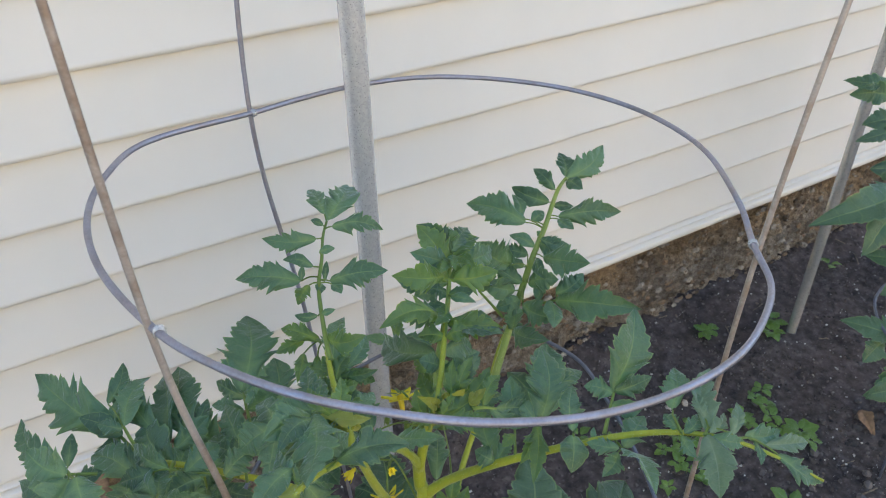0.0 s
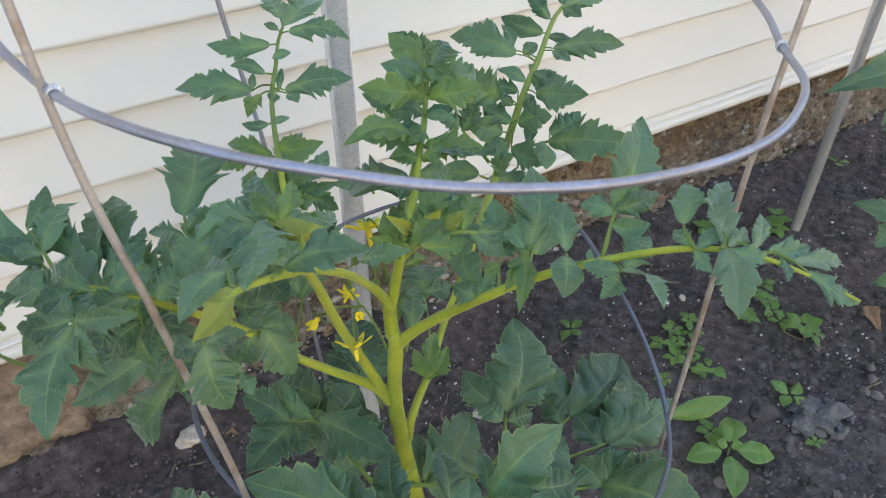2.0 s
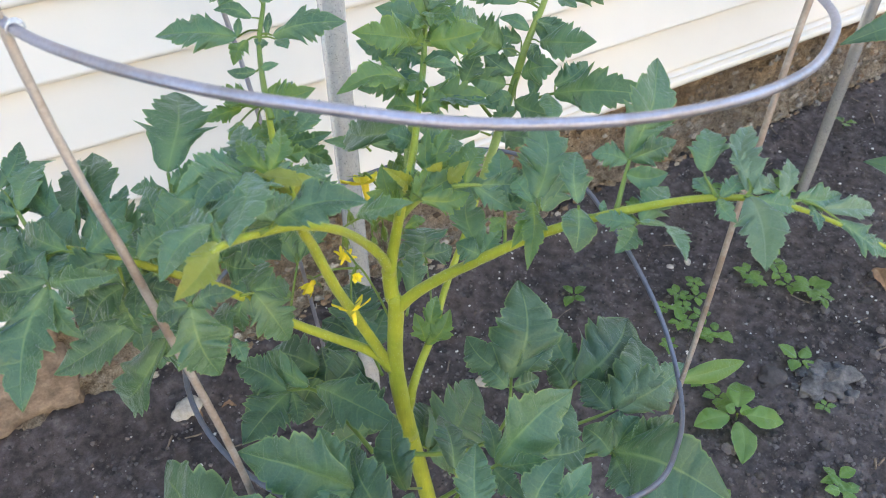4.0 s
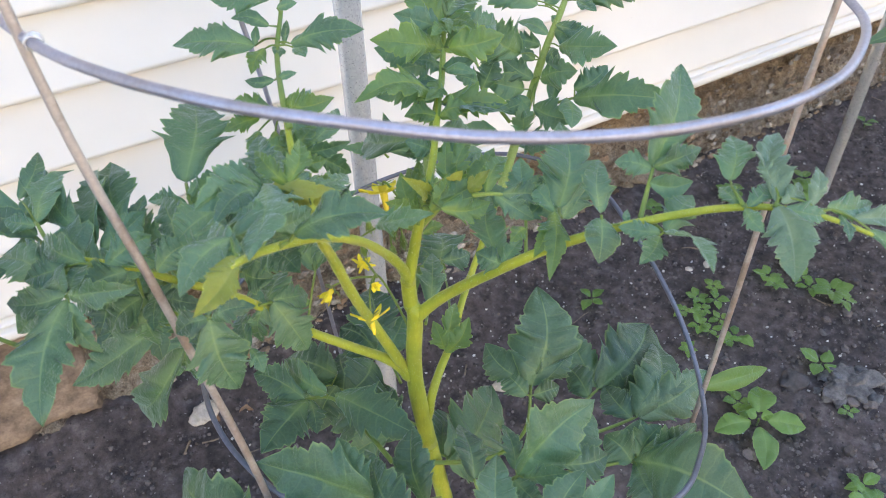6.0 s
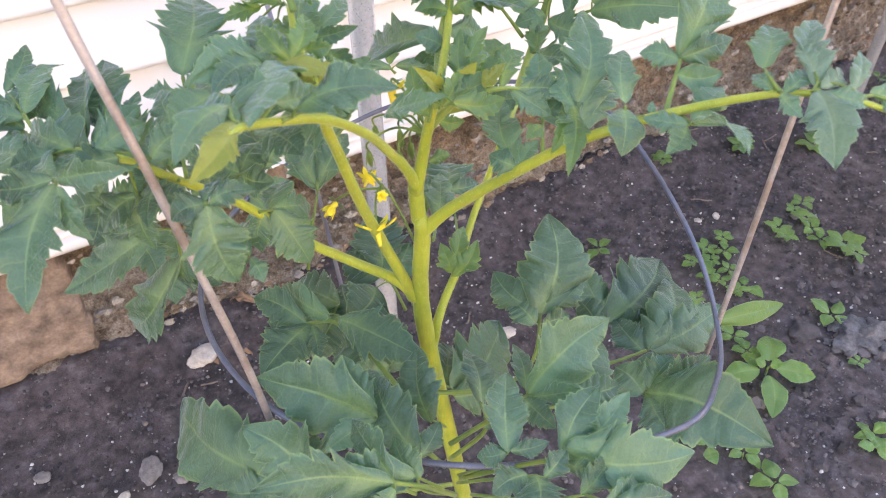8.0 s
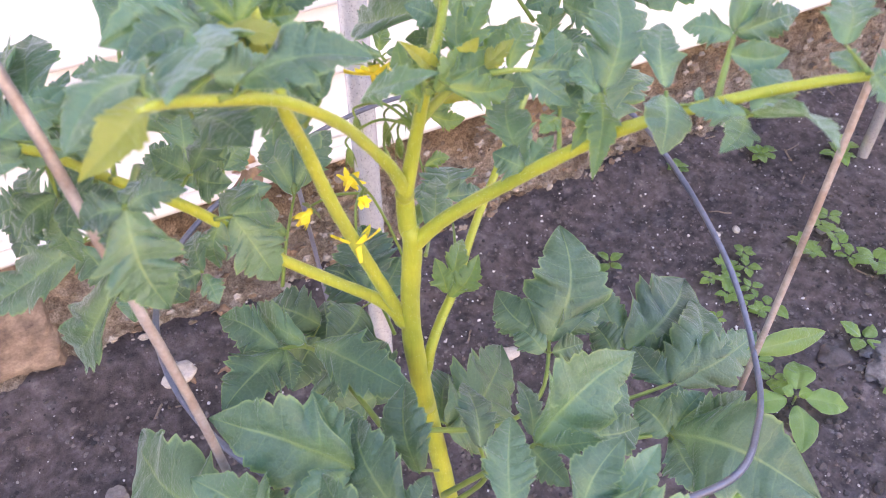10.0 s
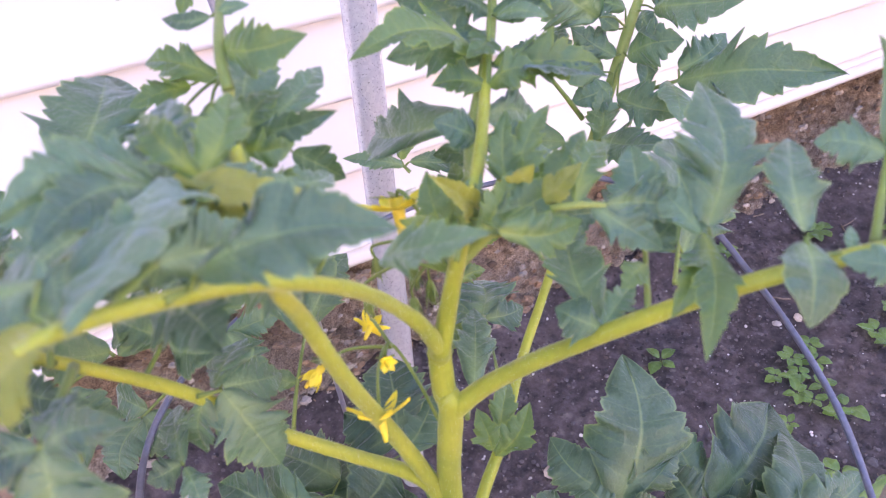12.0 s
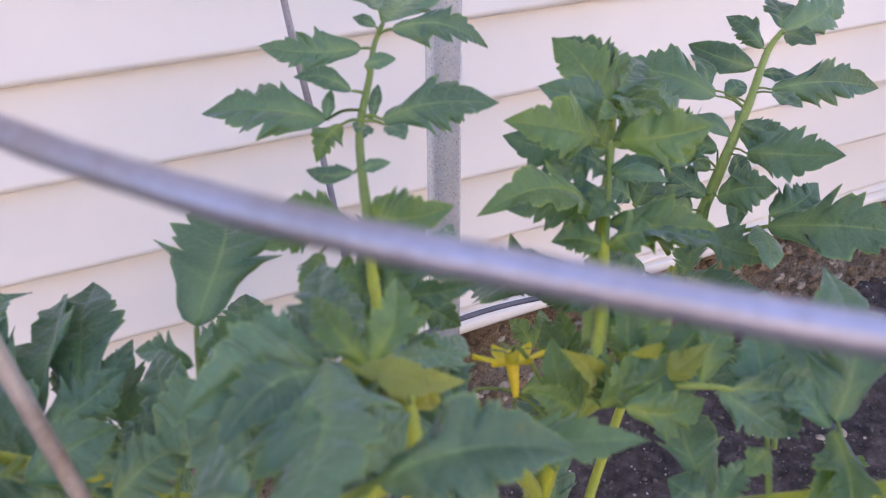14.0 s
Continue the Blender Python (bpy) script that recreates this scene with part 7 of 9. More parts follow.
leaflet(leaf, (-0.2018, -0.6370, 0.5056), (-0.2036, -0.5819, 0.5262), 0.028, 'c')
stalk('leaflet_stalk', leaf, [(-0.1988, -0.6401, 0.5035), (-0.2008, -0.6400, 0.5035), (-0.2029, -0.6399, 0.5015)], 0.0009, 0.0007)
leaflet(leaf, (-0.2029, -0.6399, 0.5015), (-0.2451, -0.6535, 0.5114), 0.024, 'c')
stalk('leaflet_stalk', leaf, [(-0.1947, -0.6411, 0.4964), (-0.1936, -0.6381, 0.4985), (-0.1925, -0.6340, 0.4986)], 0.0009, 0.0007)
leaflet(leaf, (-0.1925, -0.6340, 0.4986), (-0.1845, -0.5942, 0.5096), 0.020, 'c')
leaf = stalk('leaf', plant, [(-0.1506, -0.6823, 0.4017), (-0.1943, -0.7127, 0.4981), (-0.2209, -0.7136, 0.5288)], 0.0026, 0.0016)
leaflet(leaf, (-0.2209, -0.7136, 0.5288), (-0.3152, -0.6790, 0.5405), 0.043, 'c')
stalk('leaflet_stalk', leaf, [(-0.2209, -0.7136, 0.5288), (-0.2209, -0.7116, 0.5308), (-0.2209, -0.7106, 0.5309)], 0.0009, 0.0007)
leaflet(leaf, (-0.2209, -0.7106, 0.5309), (-0.2330, -0.6574, 0.5441), 0.031, 'c')
stalk('leaflet_stalk', leaf, [(-0.2209, -0.7136, 0.5288), (-0.2210, -0.7146, 0.5277), (-0.2220, -0.7166, 0.5256)], 0.0009, 0.0007)
leaflet(leaf, (-0.2220, -0.7166, 0.5256), (-0.2508, -0.7240, 0.5183), 0.024, 'c')
leaf = stalk('leaf', plant, [(-0.0950, -0.5812, 0.2247), (-0.2022, -0.5758, 0.2911), (-0.2762, -0.5453, 0.3386)], 0.0028, 0.0017)
leaflet(leaf, (-0.2762, -0.5464, 0.3386), (-0.3272, -0.3666, 0.2988), 0.083, 'b')
stalk('leaflet_stalk', leaf, [(-0.2762, -0.5453, 0.3386), (-0.2782, -0.5463, 0.3375), (-0.2793, -0.5473, 0.3365)], 0.0009, 0.0007)
leaflet(leaf, (-0.2793, -0.5473, 0.3365), (-0.3248, -0.5277, 0.3296), 0.044, 'b')
leaf = stalk('leaf', plant, [(-0.1561, -0.6952, 0.4454), (-0.1408, -0.7396, 0.5039), (-0.1311, -0.7628, 0.5321)], 0.0016, 0.0010)
leaflet(leaf, (-0.1311, -0.7628, 0.5321), (-0.1470, -0.7869, 0.5306), 0.032, 'c')
leaflet(leaf, (-0.1341, -0.7575, 0.5281), (-0.1626, -0.7547, 0.5220), 0.026, 'c')
stalk('leaflet_stalk', leaf, [(-0.1311, -0.7628, 0.5321), (-0.1291, -0.7649, 0.5320), (-0.1261, -0.7670, 0.5310)], 0.0009, 0.0007)
leaflet(leaf, (-0.1261, -0.7670, 0.5310), (-0.1014, -0.7594, 0.5363), 0.020, 'c')
leaf = stalk('leaf', plant, [(-0.1555, -0.7159, 0.4573), (-0.1281, -0.7664, 0.5003), (-0.1061, -0.7887, 0.5214)], 0.0016, 0.0010)
leaflet(leaf, (-0.1082, -0.7876, 0.5214), (-0.0713, -0.7785, 0.5349), 0.025, 'c')
stalk('leaflet_stalk', leaf, [(-0.1061, -0.7887, 0.5214), (-0.1033, -0.7960, 0.5254), (-0.0993, -0.8033, 0.5263)], 0.0009, 0.0007)
leaflet(leaf, (-0.0993, -0.8033, 0.5263), (-0.0634, -0.7980, 0.5274), 0.021, 'c')
stalk('leaflet_stalk', leaf, [(-0.1061, -0.7887, 0.5214), (-0.1012, -0.7971, 0.5254), (-0.0963, -0.8064, 0.5252)], 0.0009, 0.0007)
leaflet(leaf, (-0.0963, -0.8064, 0.5252), (-0.0507, -0.8217, 0.5209), 0.020, 'c')
leaf = stalk('leaf', plant, [(-0.0859, -0.5378, 0.3604), (-0.0717, -0.5441, 0.3471)], 0.0016, 0.0010)
stalk('leaflet_stalk', leaf, [(-0.0717, -0.5441, 0.3471), (-0.0728, -0.5450, 0.3460), (-0.0738, -0.5470, 0.3429)], 0.0009, 0.0007)
leaflet(leaf, (-0.0738, -0.5470, 0.3429), (0.0382, -0.4768, 0.3341), 0.080, 'b')
leaflet(leaf, (-0.0748, -0.5419, 0.3471), (-0.0201, -0.4765, 0.3330), 0.041, 'b')
stalk('leaflet_stalk', leaf, [(-0.0717, -0.5441, 0.3471), (-0.0728, -0.5471, 0.3450), (-0.0729, -0.5511, 0.3408)], 0.0009, 0.0007)
leaflet(leaf, (-0.0729, -0.5511, 0.3408), (-0.0280, -0.5560, 0.3306), 0.042, 'b')
leaf = stalk('leaf', plant, [(-0.0869, -0.5333, 0.3942), (-0.1168, -0.5007, 0.3784)], 0.0016, 0.0010)
stalk('leaflet_stalk', leaf, [(-0.1108, -0.5070, 0.3814), (-0.1098, -0.5090, 0.3783), (-0.1078, -0.5100, 0.3742)], 0.0009, 0.0007)
leaflet(leaf, (-0.1078, -0.5100, 0.3742), (-0.1386, -0.3852, 0.3539), 0.068, 'b')
stalk('leaflet_stalk', leaf, [(-0.1108, -0.5070, 0.3814), (-0.1097, -0.5060, 0.3804), (-0.1087, -0.5049, 0.3784)], 0.0009, 0.0007)
leaflet(leaf, (-0.1087, -0.5049, 0.3784), (-0.0926, -0.4285, 0.3685), 0.043, 'b')
stalk('leaflet_stalk', leaf, [(-0.1168, -0.5007, 0.3784), (-0.1198, -0.5006, 0.3774), (-0.1239, -0.5014, 0.3743)], 0.0009, 0.0007)
leaflet(leaf, (-0.1239, -0.5014, 0.3743), (-0.1731, -0.5054, 0.3732), 0.035, 'b')
leaf = stalk('leaf', plant, [(-0.0823, -0.5136, 0.3701), (-0.1187, -0.4515, 0.3773), (-0.1518, -0.4246, 0.3992)], 0.0018, 0.0011)
stalk('leaflet_stalk', leaf, [(-0.1518, -0.4246, 0.3992), (-0.1560, -0.4266, 0.4043), (-0.1591, -0.4287, 0.4073)], 0.0009, 0.0007)
leaflet(leaf, (-0.1591, -0.4287, 0.4073), (-0.2443, -0.4468, 0.3884), 0.056, 'b')
stalk('leaflet_stalk', leaf, [(-0.1518, -0.4246, 0.3992), (-0.1456, -0.4197, 0.4013), (-0.1404, -0.4146, 0.4004)], 0.0009, 0.0007)
leaflet(leaf, (-0.1404, -0.4146, 0.4004), (-0.1809, -0.3535, 0.4056), 0.056, 'b')
leaflet(leaf, (-0.1468, -0.4278, 0.3991), (-0.1894, -0.4571, 0.3791), 0.042, 'b')
stalk('leaflet_stalk', leaf, [(-0.1288, -0.4443, 0.3846), (-0.1277, -0.4422, 0.3836), (-0.1277, -0.4412, 0.3826)], 0.0009, 0.0007)
leaflet(leaf, (-0.1277, -0.4412, 0.3826), (-0.1232, -0.3792, 0.3980), 0.050, 'b')
leaf = stalk('leaf', plant, [(-0.1895, -0.6831, 0.4394), (-0.2270, -0.6686, 0.4774), (-0.2594, -0.6525, 0.4746)], 0.0018, 0.0011)
leaflet(leaf, (-0.2614, -0.6514, 0.4746), (-0.2991, -0.6022, 0.5153), 0.052, 'c')
stalk('leaflet_stalk', leaf, [(-0.2563, -0.6546, 0.4746), (-0.2553, -0.6536, 0.4767), (-0.2542, -0.6526, 0.4777)], 0.0009, 0.0007)
leaflet(leaf, (-0.2542, -0.6526, 0.4777), (-0.2646, -0.6149, 0.4927), 0.036, 'c')
stalk('leaflet_stalk', leaf, [(-0.2493, -0.6578, 0.4756), (-0.2524, -0.6619, 0.4786), (-0.2545, -0.6650, 0.4805)], 0.0009, 0.0007)
leaflet(leaf, (-0.2545, -0.6650, 0.4805), (-0.3025, -0.6599, 0.4898), 0.038, 'c')
leaf = stalk('leaf', plant, [(-0.1789, -0.7106, 0.4788), (-0.2014, -0.7087, 0.5135)], 0.0016, 0.0010)
stalk('leaflet_stalk', leaf, [(-0.2014, -0.7087, 0.5135), (-0.2024, -0.7097, 0.5166), (-0.2025, -0.7118, 0.5176)], 0.0009, 0.0007)
leaflet(leaf, (-0.2025, -0.7118, 0.5176), (-0.2662, -0.6791, 0.5436), 0.044, 'c')
stalk('leaflet_stalk', leaf, [(-0.2014, -0.7087, 0.5135), (-0.2004, -0.7108, 0.5166), (-0.1995, -0.7139, 0.5175)], 0.0009, 0.0007)
leaflet(leaf, (-0.1995, -0.7139, 0.5175), (-0.2060, -0.6834, 0.5355), 0.029, 'c')
leaf = stalk('leaf', plant, [(0.0828, -0.6697, 0.3736), (0.0889, -0.6709, 0.3756)], 0.0016, 0.0010)
stalk('leaflet_stalk', leaf, [(0.0889, -0.6709, 0.3756), (0.0878, -0.6730, 0.3787), (0.0867, -0.6750, 0.3796)], 0.0009, 0.0007)
leaflet(leaf, (0.0867, -0.6750, 0.3796), (0.1160, -0.6444, 0.4007), 0.041, 's')
stalk('leaflet_stalk', leaf, [(0.0828, -0.6697, 0.3736), (0.0817, -0.6708, 0.3767), (0.0807, -0.6718, 0.3787)], 0.0009, 0.0007)
leaflet(leaf, (0.0807, -0.6718, 0.3787), (0.0733, -0.6340, 0.3875), 0.040, 'b')
leaf = stalk('leaf', plant, [(-0.0004, -0.6417, 0.3996), (0.0067, -0.6420, 0.4036)], 0.0016, 0.0010)
leaflet(leaf, (0.0067, -0.6420, 0.4036), (0.0688, -0.6077, 0.4095), 0.045, 'b')
leaflet(leaf, (0.0037, -0.6398, 0.4037), (0.0284, -0.5883, 0.4057), 0.036, 'b')
stalk('leaflet_stalk', leaf, [(0.0067, -0.6420, 0.4036), (0.0056, -0.6471, 0.4076), (0.0044, -0.6522, 0.4086)], 0.0009, 0.0007)
leaflet(leaf, (0.0044, -0.6522, 0.4086), (0.0512, -0.6645, 0.4074), 0.038, 'b')
leaf = stalk('leaf', plant, [(-0.3482, -0.5038, 0.7317), (-0.3582, -0.4492, 0.7204), (-0.3666, -0.4173, 0.7179)], 0.0022, 0.0013)
leaflet(leaf, (-0.3666, -0.4173, 0.7179), (-0.4157, -0.3266, 0.7420), 0.056, 'd')
leaflet(leaf, (-0.3647, -0.4245, 0.7198), (-0.3899, -0.4534, 0.7101), 0.030, 'a')
stalk('leaflet_stalk', leaf, [(-0.3666, -0.4173, 0.7179), (-0.3646, -0.4174, 0.7199), (-0.3625, -0.4174, 0.7210)], 0.0009, 0.0007)
leaflet(leaf, (-0.3625, -0.4174, 0.7210), (-0.3373, -0.3854, 0.7267), 0.033, 'a')
leaflet(leaf, (-0.3608, -0.4328, 0.7217), (-0.3909, -0.4037, 0.7355), 0.023, 's')
leaf = stalk('leaf', plant, [(-0.3975, -0.5160, 0.7355), (-0.4060, -0.4841, 0.7320), (-0.4135, -0.4552, 0.7274)], 0.0022, 0.0013)
leaflet(leaf, (-0.4135, -0.4552, 0.7274), (-0.4395, -0.3833, 0.7429), 0.030, 'a')
stalk('leaflet_stalk', leaf, [(-0.4135, -0.4552, 0.7274), (-0.4125, -0.4542, 0.7284), (-0.4114, -0.4543, 0.7294)], 0.0009, 0.0007)
leaflet(leaf, (-0.4114, -0.4543, 0.7294), (-0.4017, -0.4313, 0.7472), 0.014, 's')
leaflet(leaf, (-0.4155, -0.4551, 0.7253), (-0.4476, -0.4277, 0.7176), 0.021, 'a')
stalk('leaflet_stalk', leaf, [(-0.4088, -0.4717, 0.7301), (-0.4088, -0.4717, 0.7281), (-0.4098, -0.4716, 0.7260)], 0.0009, 0.0007)
leaflet(leaf, (-0.4098, -0.4716, 0.7260), (-0.3855, -0.4805, 0.7341), 0.024, 'a')
leaf = stalk('leaf', plant, [(-0.3267, -0.5030, 0.7133), (-0.3268, -0.4620, 0.7100)], 0.0016, 0.0010)
stalk('leaflet_stalk', leaf, [(-0.3268, -0.4620, 0.7100), (-0.3257, -0.4610, 0.7120), (-0.3257, -0.4601, 0.7141)], 0.0009, 0.0007)
leaflet(leaf, (-0.3257, -0.4601, 0.7141), (-0.3176, -0.3729, 0.7403), 0.039, 'a')
stalk('leaflet_stalk', leaf, [(-0.3268, -0.4620, 0.7100), (-0.3287, -0.4580, 0.7152), (-0.3307, -0.4539, 0.7173)], 0.0009, 0.0007)
leaflet(leaf, (-0.3307, -0.4539, 0.7173), (-0.3429, -0.3609, 0.7353), 0.033, 'a')
stalk('leaflet_stalk', leaf, [(-0.3272, -0.4825, 0.7117), (-0.3303, -0.4824, 0.7137), (-0.3334, -0.4834, 0.7147)], 0.0009, 0.0007)
leaflet(leaf, (-0.3334, -0.4834, 0.7147), (-0.3288, -0.4623, 0.7273), 0.018, 's')
stalk('leaflet_stalk', leaf, [(-0.3270, -0.4743, 0.7108), (-0.3250, -0.4734, 0.7159), (-0.3229, -0.4725, 0.7180)], 0.0009, 0.0007)
leaflet(leaf, (-0.3229, -0.4725, 0.7180), (-0.2838, -0.4582, 0.7286), 0.031, 'a')
leaf = stalk('leaf', plant, [(-0.2774, -0.5435, 0.7164), (-0.2707, -0.5126, 0.7255)], 0.0016, 0.0010)
leaflet(leaf, (-0.2707, -0.5126, 0.7255), (-0.2675, -0.4619, 0.7379), 0.034, 'a')
stalk('leaflet_stalk', leaf, [(-0.2708, -0.5157, 0.7244), (-0.2708, -0.5167, 0.7234), (-0.2698, -0.5167, 0.7213)], 0.0009, 0.0007)
leaflet(leaf, (-0.2698, -0.5167, 0.7213), (-0.2908, -0.4969, 0.7298), 0.027, 'a')
stalk('leaflet_stalk', leaf, [(-0.2707, -0.5126, 0.7255), (-0.2677, -0.5137, 0.7265), (-0.2657, -0.5158, 0.7254)], 0.0009, 0.0007)
leaflet(leaf, (-0.2657, -0.5158, 0.7254), (-0.2276, -0.5036, 0.7339), 0.031, 'a')
leaf = stalk('leaf', plant, [(-0.2789, -0.5150, 0.6958), (-0.2828, -0.4627, 0.6906)], 0.0016, 0.0010)
leaflet(leaf, (-0.2828, -0.4636, 0.6886), (-0.2883, -0.3921, 0.6940), 0.036, 'c')
stalk('leaflet_stalk', leaf, [(-0.2828, -0.4627, 0.6906), (-0.2828, -0.4637, 0.6896), (-0.2839, -0.4646, 0.6875)], 0.0009, 0.0007)
leaflet(leaf, (-0.2839, -0.4646, 0.6875), (-0.2498, -0.4491, 0.6920), 0.032, 'a')
stalk('leaflet_stalk', leaf, [(-0.2819, -0.4678, 0.6915), (-0.2850, -0.4687, 0.6905), (-0.2870, -0.4687, 0.6885)], 0.0009, 0.0007)
leaflet(leaf, (-0.2870, -0.4687, 0.6885), (-0.3176, -0.4661, 0.6966), 0.031, 'd')
stalk('leaflet_stalk', leaf, [(-0.2811, -0.4781, 0.6924), (-0.2831, -0.4770, 0.6914), (-0.2851, -0.4759, 0.6904)], 0.0009, 0.0007)
leaflet(leaf, (-0.2851, -0.4759, 0.6904), (-0.3042, -0.5029, 0.6837), 0.029, 'a')
leaf = stalk('leaf', plant, [(-0.2481, -0.5110, 0.6642), (-0.2292, -0.4870, 0.6678)], 0.0016, 0.0010)
leaflet(leaf, (-0.2292, -0.4880, 0.6667), (-0.2011, -0.4684, 0.6734), 0.033, 'a')
leaflet(leaf, (-0.2313, -0.4921, 0.6687), (-0.2506, -0.4848, 0.6872), 0.029, 'a')
stalk('leaflet_stalk', leaf, [(-0.2344, -0.4940, 0.6666), (-0.2335, -0.4961, 0.6696), (-0.2315, -0.4982, 0.6706)], 0.0009, 0.0007)
leaflet(leaf, (-0.2315, -0.4982, 0.6706), (-0.2167, -0.5202, 0.6743), 0.027, 'd')
leaf = stalk('leaf', plant, [(-0.3346, -0.4929, 0.7299), (-0.3640, -0.4797, 0.7168)], 0.0016, 0.0010)
leaflet(leaf, (-0.3630, -0.4807, 0.7167), (-0.3926, -0.4340, 0.7124), 0.032, 'c')
stalk('leaflet_stalk', leaf, [(-0.3609, -0.4818, 0.7178), (-0.3620, -0.4838, 0.7187), (-0.3621, -0.4869, 0.7187)], 0.0009, 0.0007)
leaflet(leaf, (-0.3621, -0.4869, 0.7187), (-0.4011, -0.4968, 0.6919), 0.035, 'e')
leaflet(leaf, (-0.3599, -0.4808, 0.7178), (-0.3699, -0.4274, 0.7177), 0.029, 'd')
leaf = stalk('leaf', plant, [(-0.3074, -0.5107, 0.7214), (-0.3084, -0.5091, 0.6908)], 0.0016, 0.0010)
leaflet(leaf, (-0.3084, -0.5091, 0.6908), (-0.3117, -0.5205, 0.6466), 0.033, 'e')
leaflet(leaf, (-0.3094, -0.5081, 0.6908), (-0.3411, -0.5090, 0.6713), 0.038, 'e')
leaflet(leaf, (-0.3064, -0.5102, 0.6918), (-0.2835, -0.5399, 0.6909), 0.025, 'e')
leaf = stalk('leaf', plant, [(-0.2488, -0.6430, 0.8052), (-0.2302, -0.6231, 0.8025)], 0.0016, 0.0010)
leaflet(leaf, (-0.2302, -0.6242, 0.8025), (-0.1971, -0.6056, 0.7918), 0.024, 'd')
leaflet(leaf, (-0.2322, -0.6232, 0.8025), (-0.2481, -0.6057, 0.8094), 0.026, 'd')
leaflet(leaf, (-0.2302, -0.6232, 0.8035), (-0.2050, -0.5691, 0.7918), 0.021, 'd')
leaf = stalk('leaf', plant, [(-0.2151, -0.4936, 0.6136), (-0.2095, -0.4767, 0.6333), (-0.2062, -0.4657, 0.6448)], 0.0016, 0.0010)
leaflet(leaf, (-0.2062, -0.4657, 0.6448), (-0.1898, -0.4105, 0.6634), 0.035, 'd')
leaflet(leaf, (-0.2051, -0.4648, 0.6468), (-0.1773, -0.4473, 0.6494), 0.018, 'd')
leaflet(leaf, (-0.2072, -0.4667, 0.6437), (-0.2290, -0.4785, 0.6505), 0.021, 'a')
leaf = stalk('leaf', plant, [(-0.2460, -0.5091, 0.6111), (-0.2453, -0.5245, 0.6129)], 0.0016, 0.0010)
leaflet(leaf, (-0.2453, -0.5245, 0.6129), (-0.2412, -0.4786, 0.6137), 0.024, 'e')
leaflet(leaf, (-0.2453, -0.5255, 0.6119), (-0.2448, -0.5478, 0.6043), 0.020, 'a')
leaflet(leaf, (-0.2463, -0.5234, 0.6129), (-0.2638, -0.5271, 0.6149), 0.020, 'e')
leaf = stalk('leaf', plant, [(-0.2999, -0.4949, 0.6880), (-0.2954, -0.5196, 0.6967)], 0.0016, 0.0010)
leaflet(leaf, (-0.2954, -0.5196, 0.6967), (-0.2714, -0.5472, 0.6968), 0.017, 'e')
leaflet(leaf, (-0.2984, -0.5176, 0.6967), (-0.3132, -0.5435, 0.6940), 0.020, 'e')
leaflet(leaf, (-0.2961, -0.5084, 0.6918), (-0.2843, -0.4821, 0.6933), 0.018, 'a')
PLANT_B_AT = (1.2583, -0.5941, -0.0383)
plant_b = thing("tomato_plant", "bushy tomato plant at the far post, dark leaves over the soil", "tomato plant", PLANT_B_AT)
stem_b = stalk('stem', plant_b, [(1.1161, -0.6358, 0.0731), (1.0568, -0.5390, 0.3324), (1.0085, -0.4546, 0.5301), (0.9659, -0.3887, 0.6712)], 0.0062, 0.0040)
leaf = stalk('leaf', plant_b, [(0.9696, -0.4049, 0.6546), (0.9591, -0.3698, 0.7083), (0.9434, -0.3396, 0.7528)], 0.0016, 0.0010)
stalk('leaflet_stalk', leaf, [(0.9434, -0.3396, 0.7528), (0.9434, -0.3386, 0.7549), (0.9445, -0.3376, 0.7559)], 0.0009, 0.0007)
leaflet(leaf, (0.9445, -0.3376, 0.7559), (0.8862, -0.2946, 0.7668), 0.031, 'b')
stalk('leaflet_stalk', leaf, [(0.9483, -0.3487, 0.7394), (0.9442, -0.3496, 0.7383), (0.9401, -0.3505, 0.7363)], 0.0009, 0.0007)
leaflet(leaf, (0.9401, -0.3505, 0.7363), (0.8774, -0.3206, 0.7449), 0.035, 'b')
stalk('leaflet_stalk', leaf, [(0.9571, -0.3668, 0.7125), (0.9469, -0.3686, 0.7124), (0.9356, -0.3703, 0.7083)], 0.0009, 0.0007)
leaflet(leaf, (0.9356, -0.3703, 0.7083), (0.8798, -0.3516, 0.7075), 0.037, 'b')
stalk('leaflet_stalk', leaf, [(0.9610, -0.3768, 0.6970), (0.9477, -0.3796, 0.6979), (0.9333, -0.3822, 0.6927)], 0.0009, 0.0007)
leaflet(leaf, (0.9333, -0.3822, 0.6927), (0.8519, -0.3649, 0.6878), 0.025, 'b')
stalk('leaflet_stalk', leaf, [(0.9434, -0.3396, 0.7528), (0.9465, -0.3387, 0.7579), (0.9496, -0.3378, 0.7600)], 0.0009, 0.0007)
leaflet(leaf, (0.9496, -0.3378, 0.7600), (1.0345, -0.3342, 0.7929), 0.045, 'b')
leaf = stalk('leaf', plant_b, [(1.0066, -0.4465, 0.5384), (0.9743, -0.4281, 0.5744), (0.9510, -0.4175, 0.5879)], 0.0016, 0.0010)
leaflet(leaf, (0.9499, -0.4185, 0.5858), (0.7501, -0.3976, 0.5880), 0.062, 'b')
stalk('leaflet_stalk', leaf, [(0.9510, -0.4175, 0.5879), (0.9541, -0.4157, 0.5941), (0.9582, -0.4138, 0.5982)], 0.0009, 0.0007)
leaflet(leaf, (0.9582, -0.4138, 0.5982), (0.9051, -0.3679, 0.6153), 0.041, 'b')
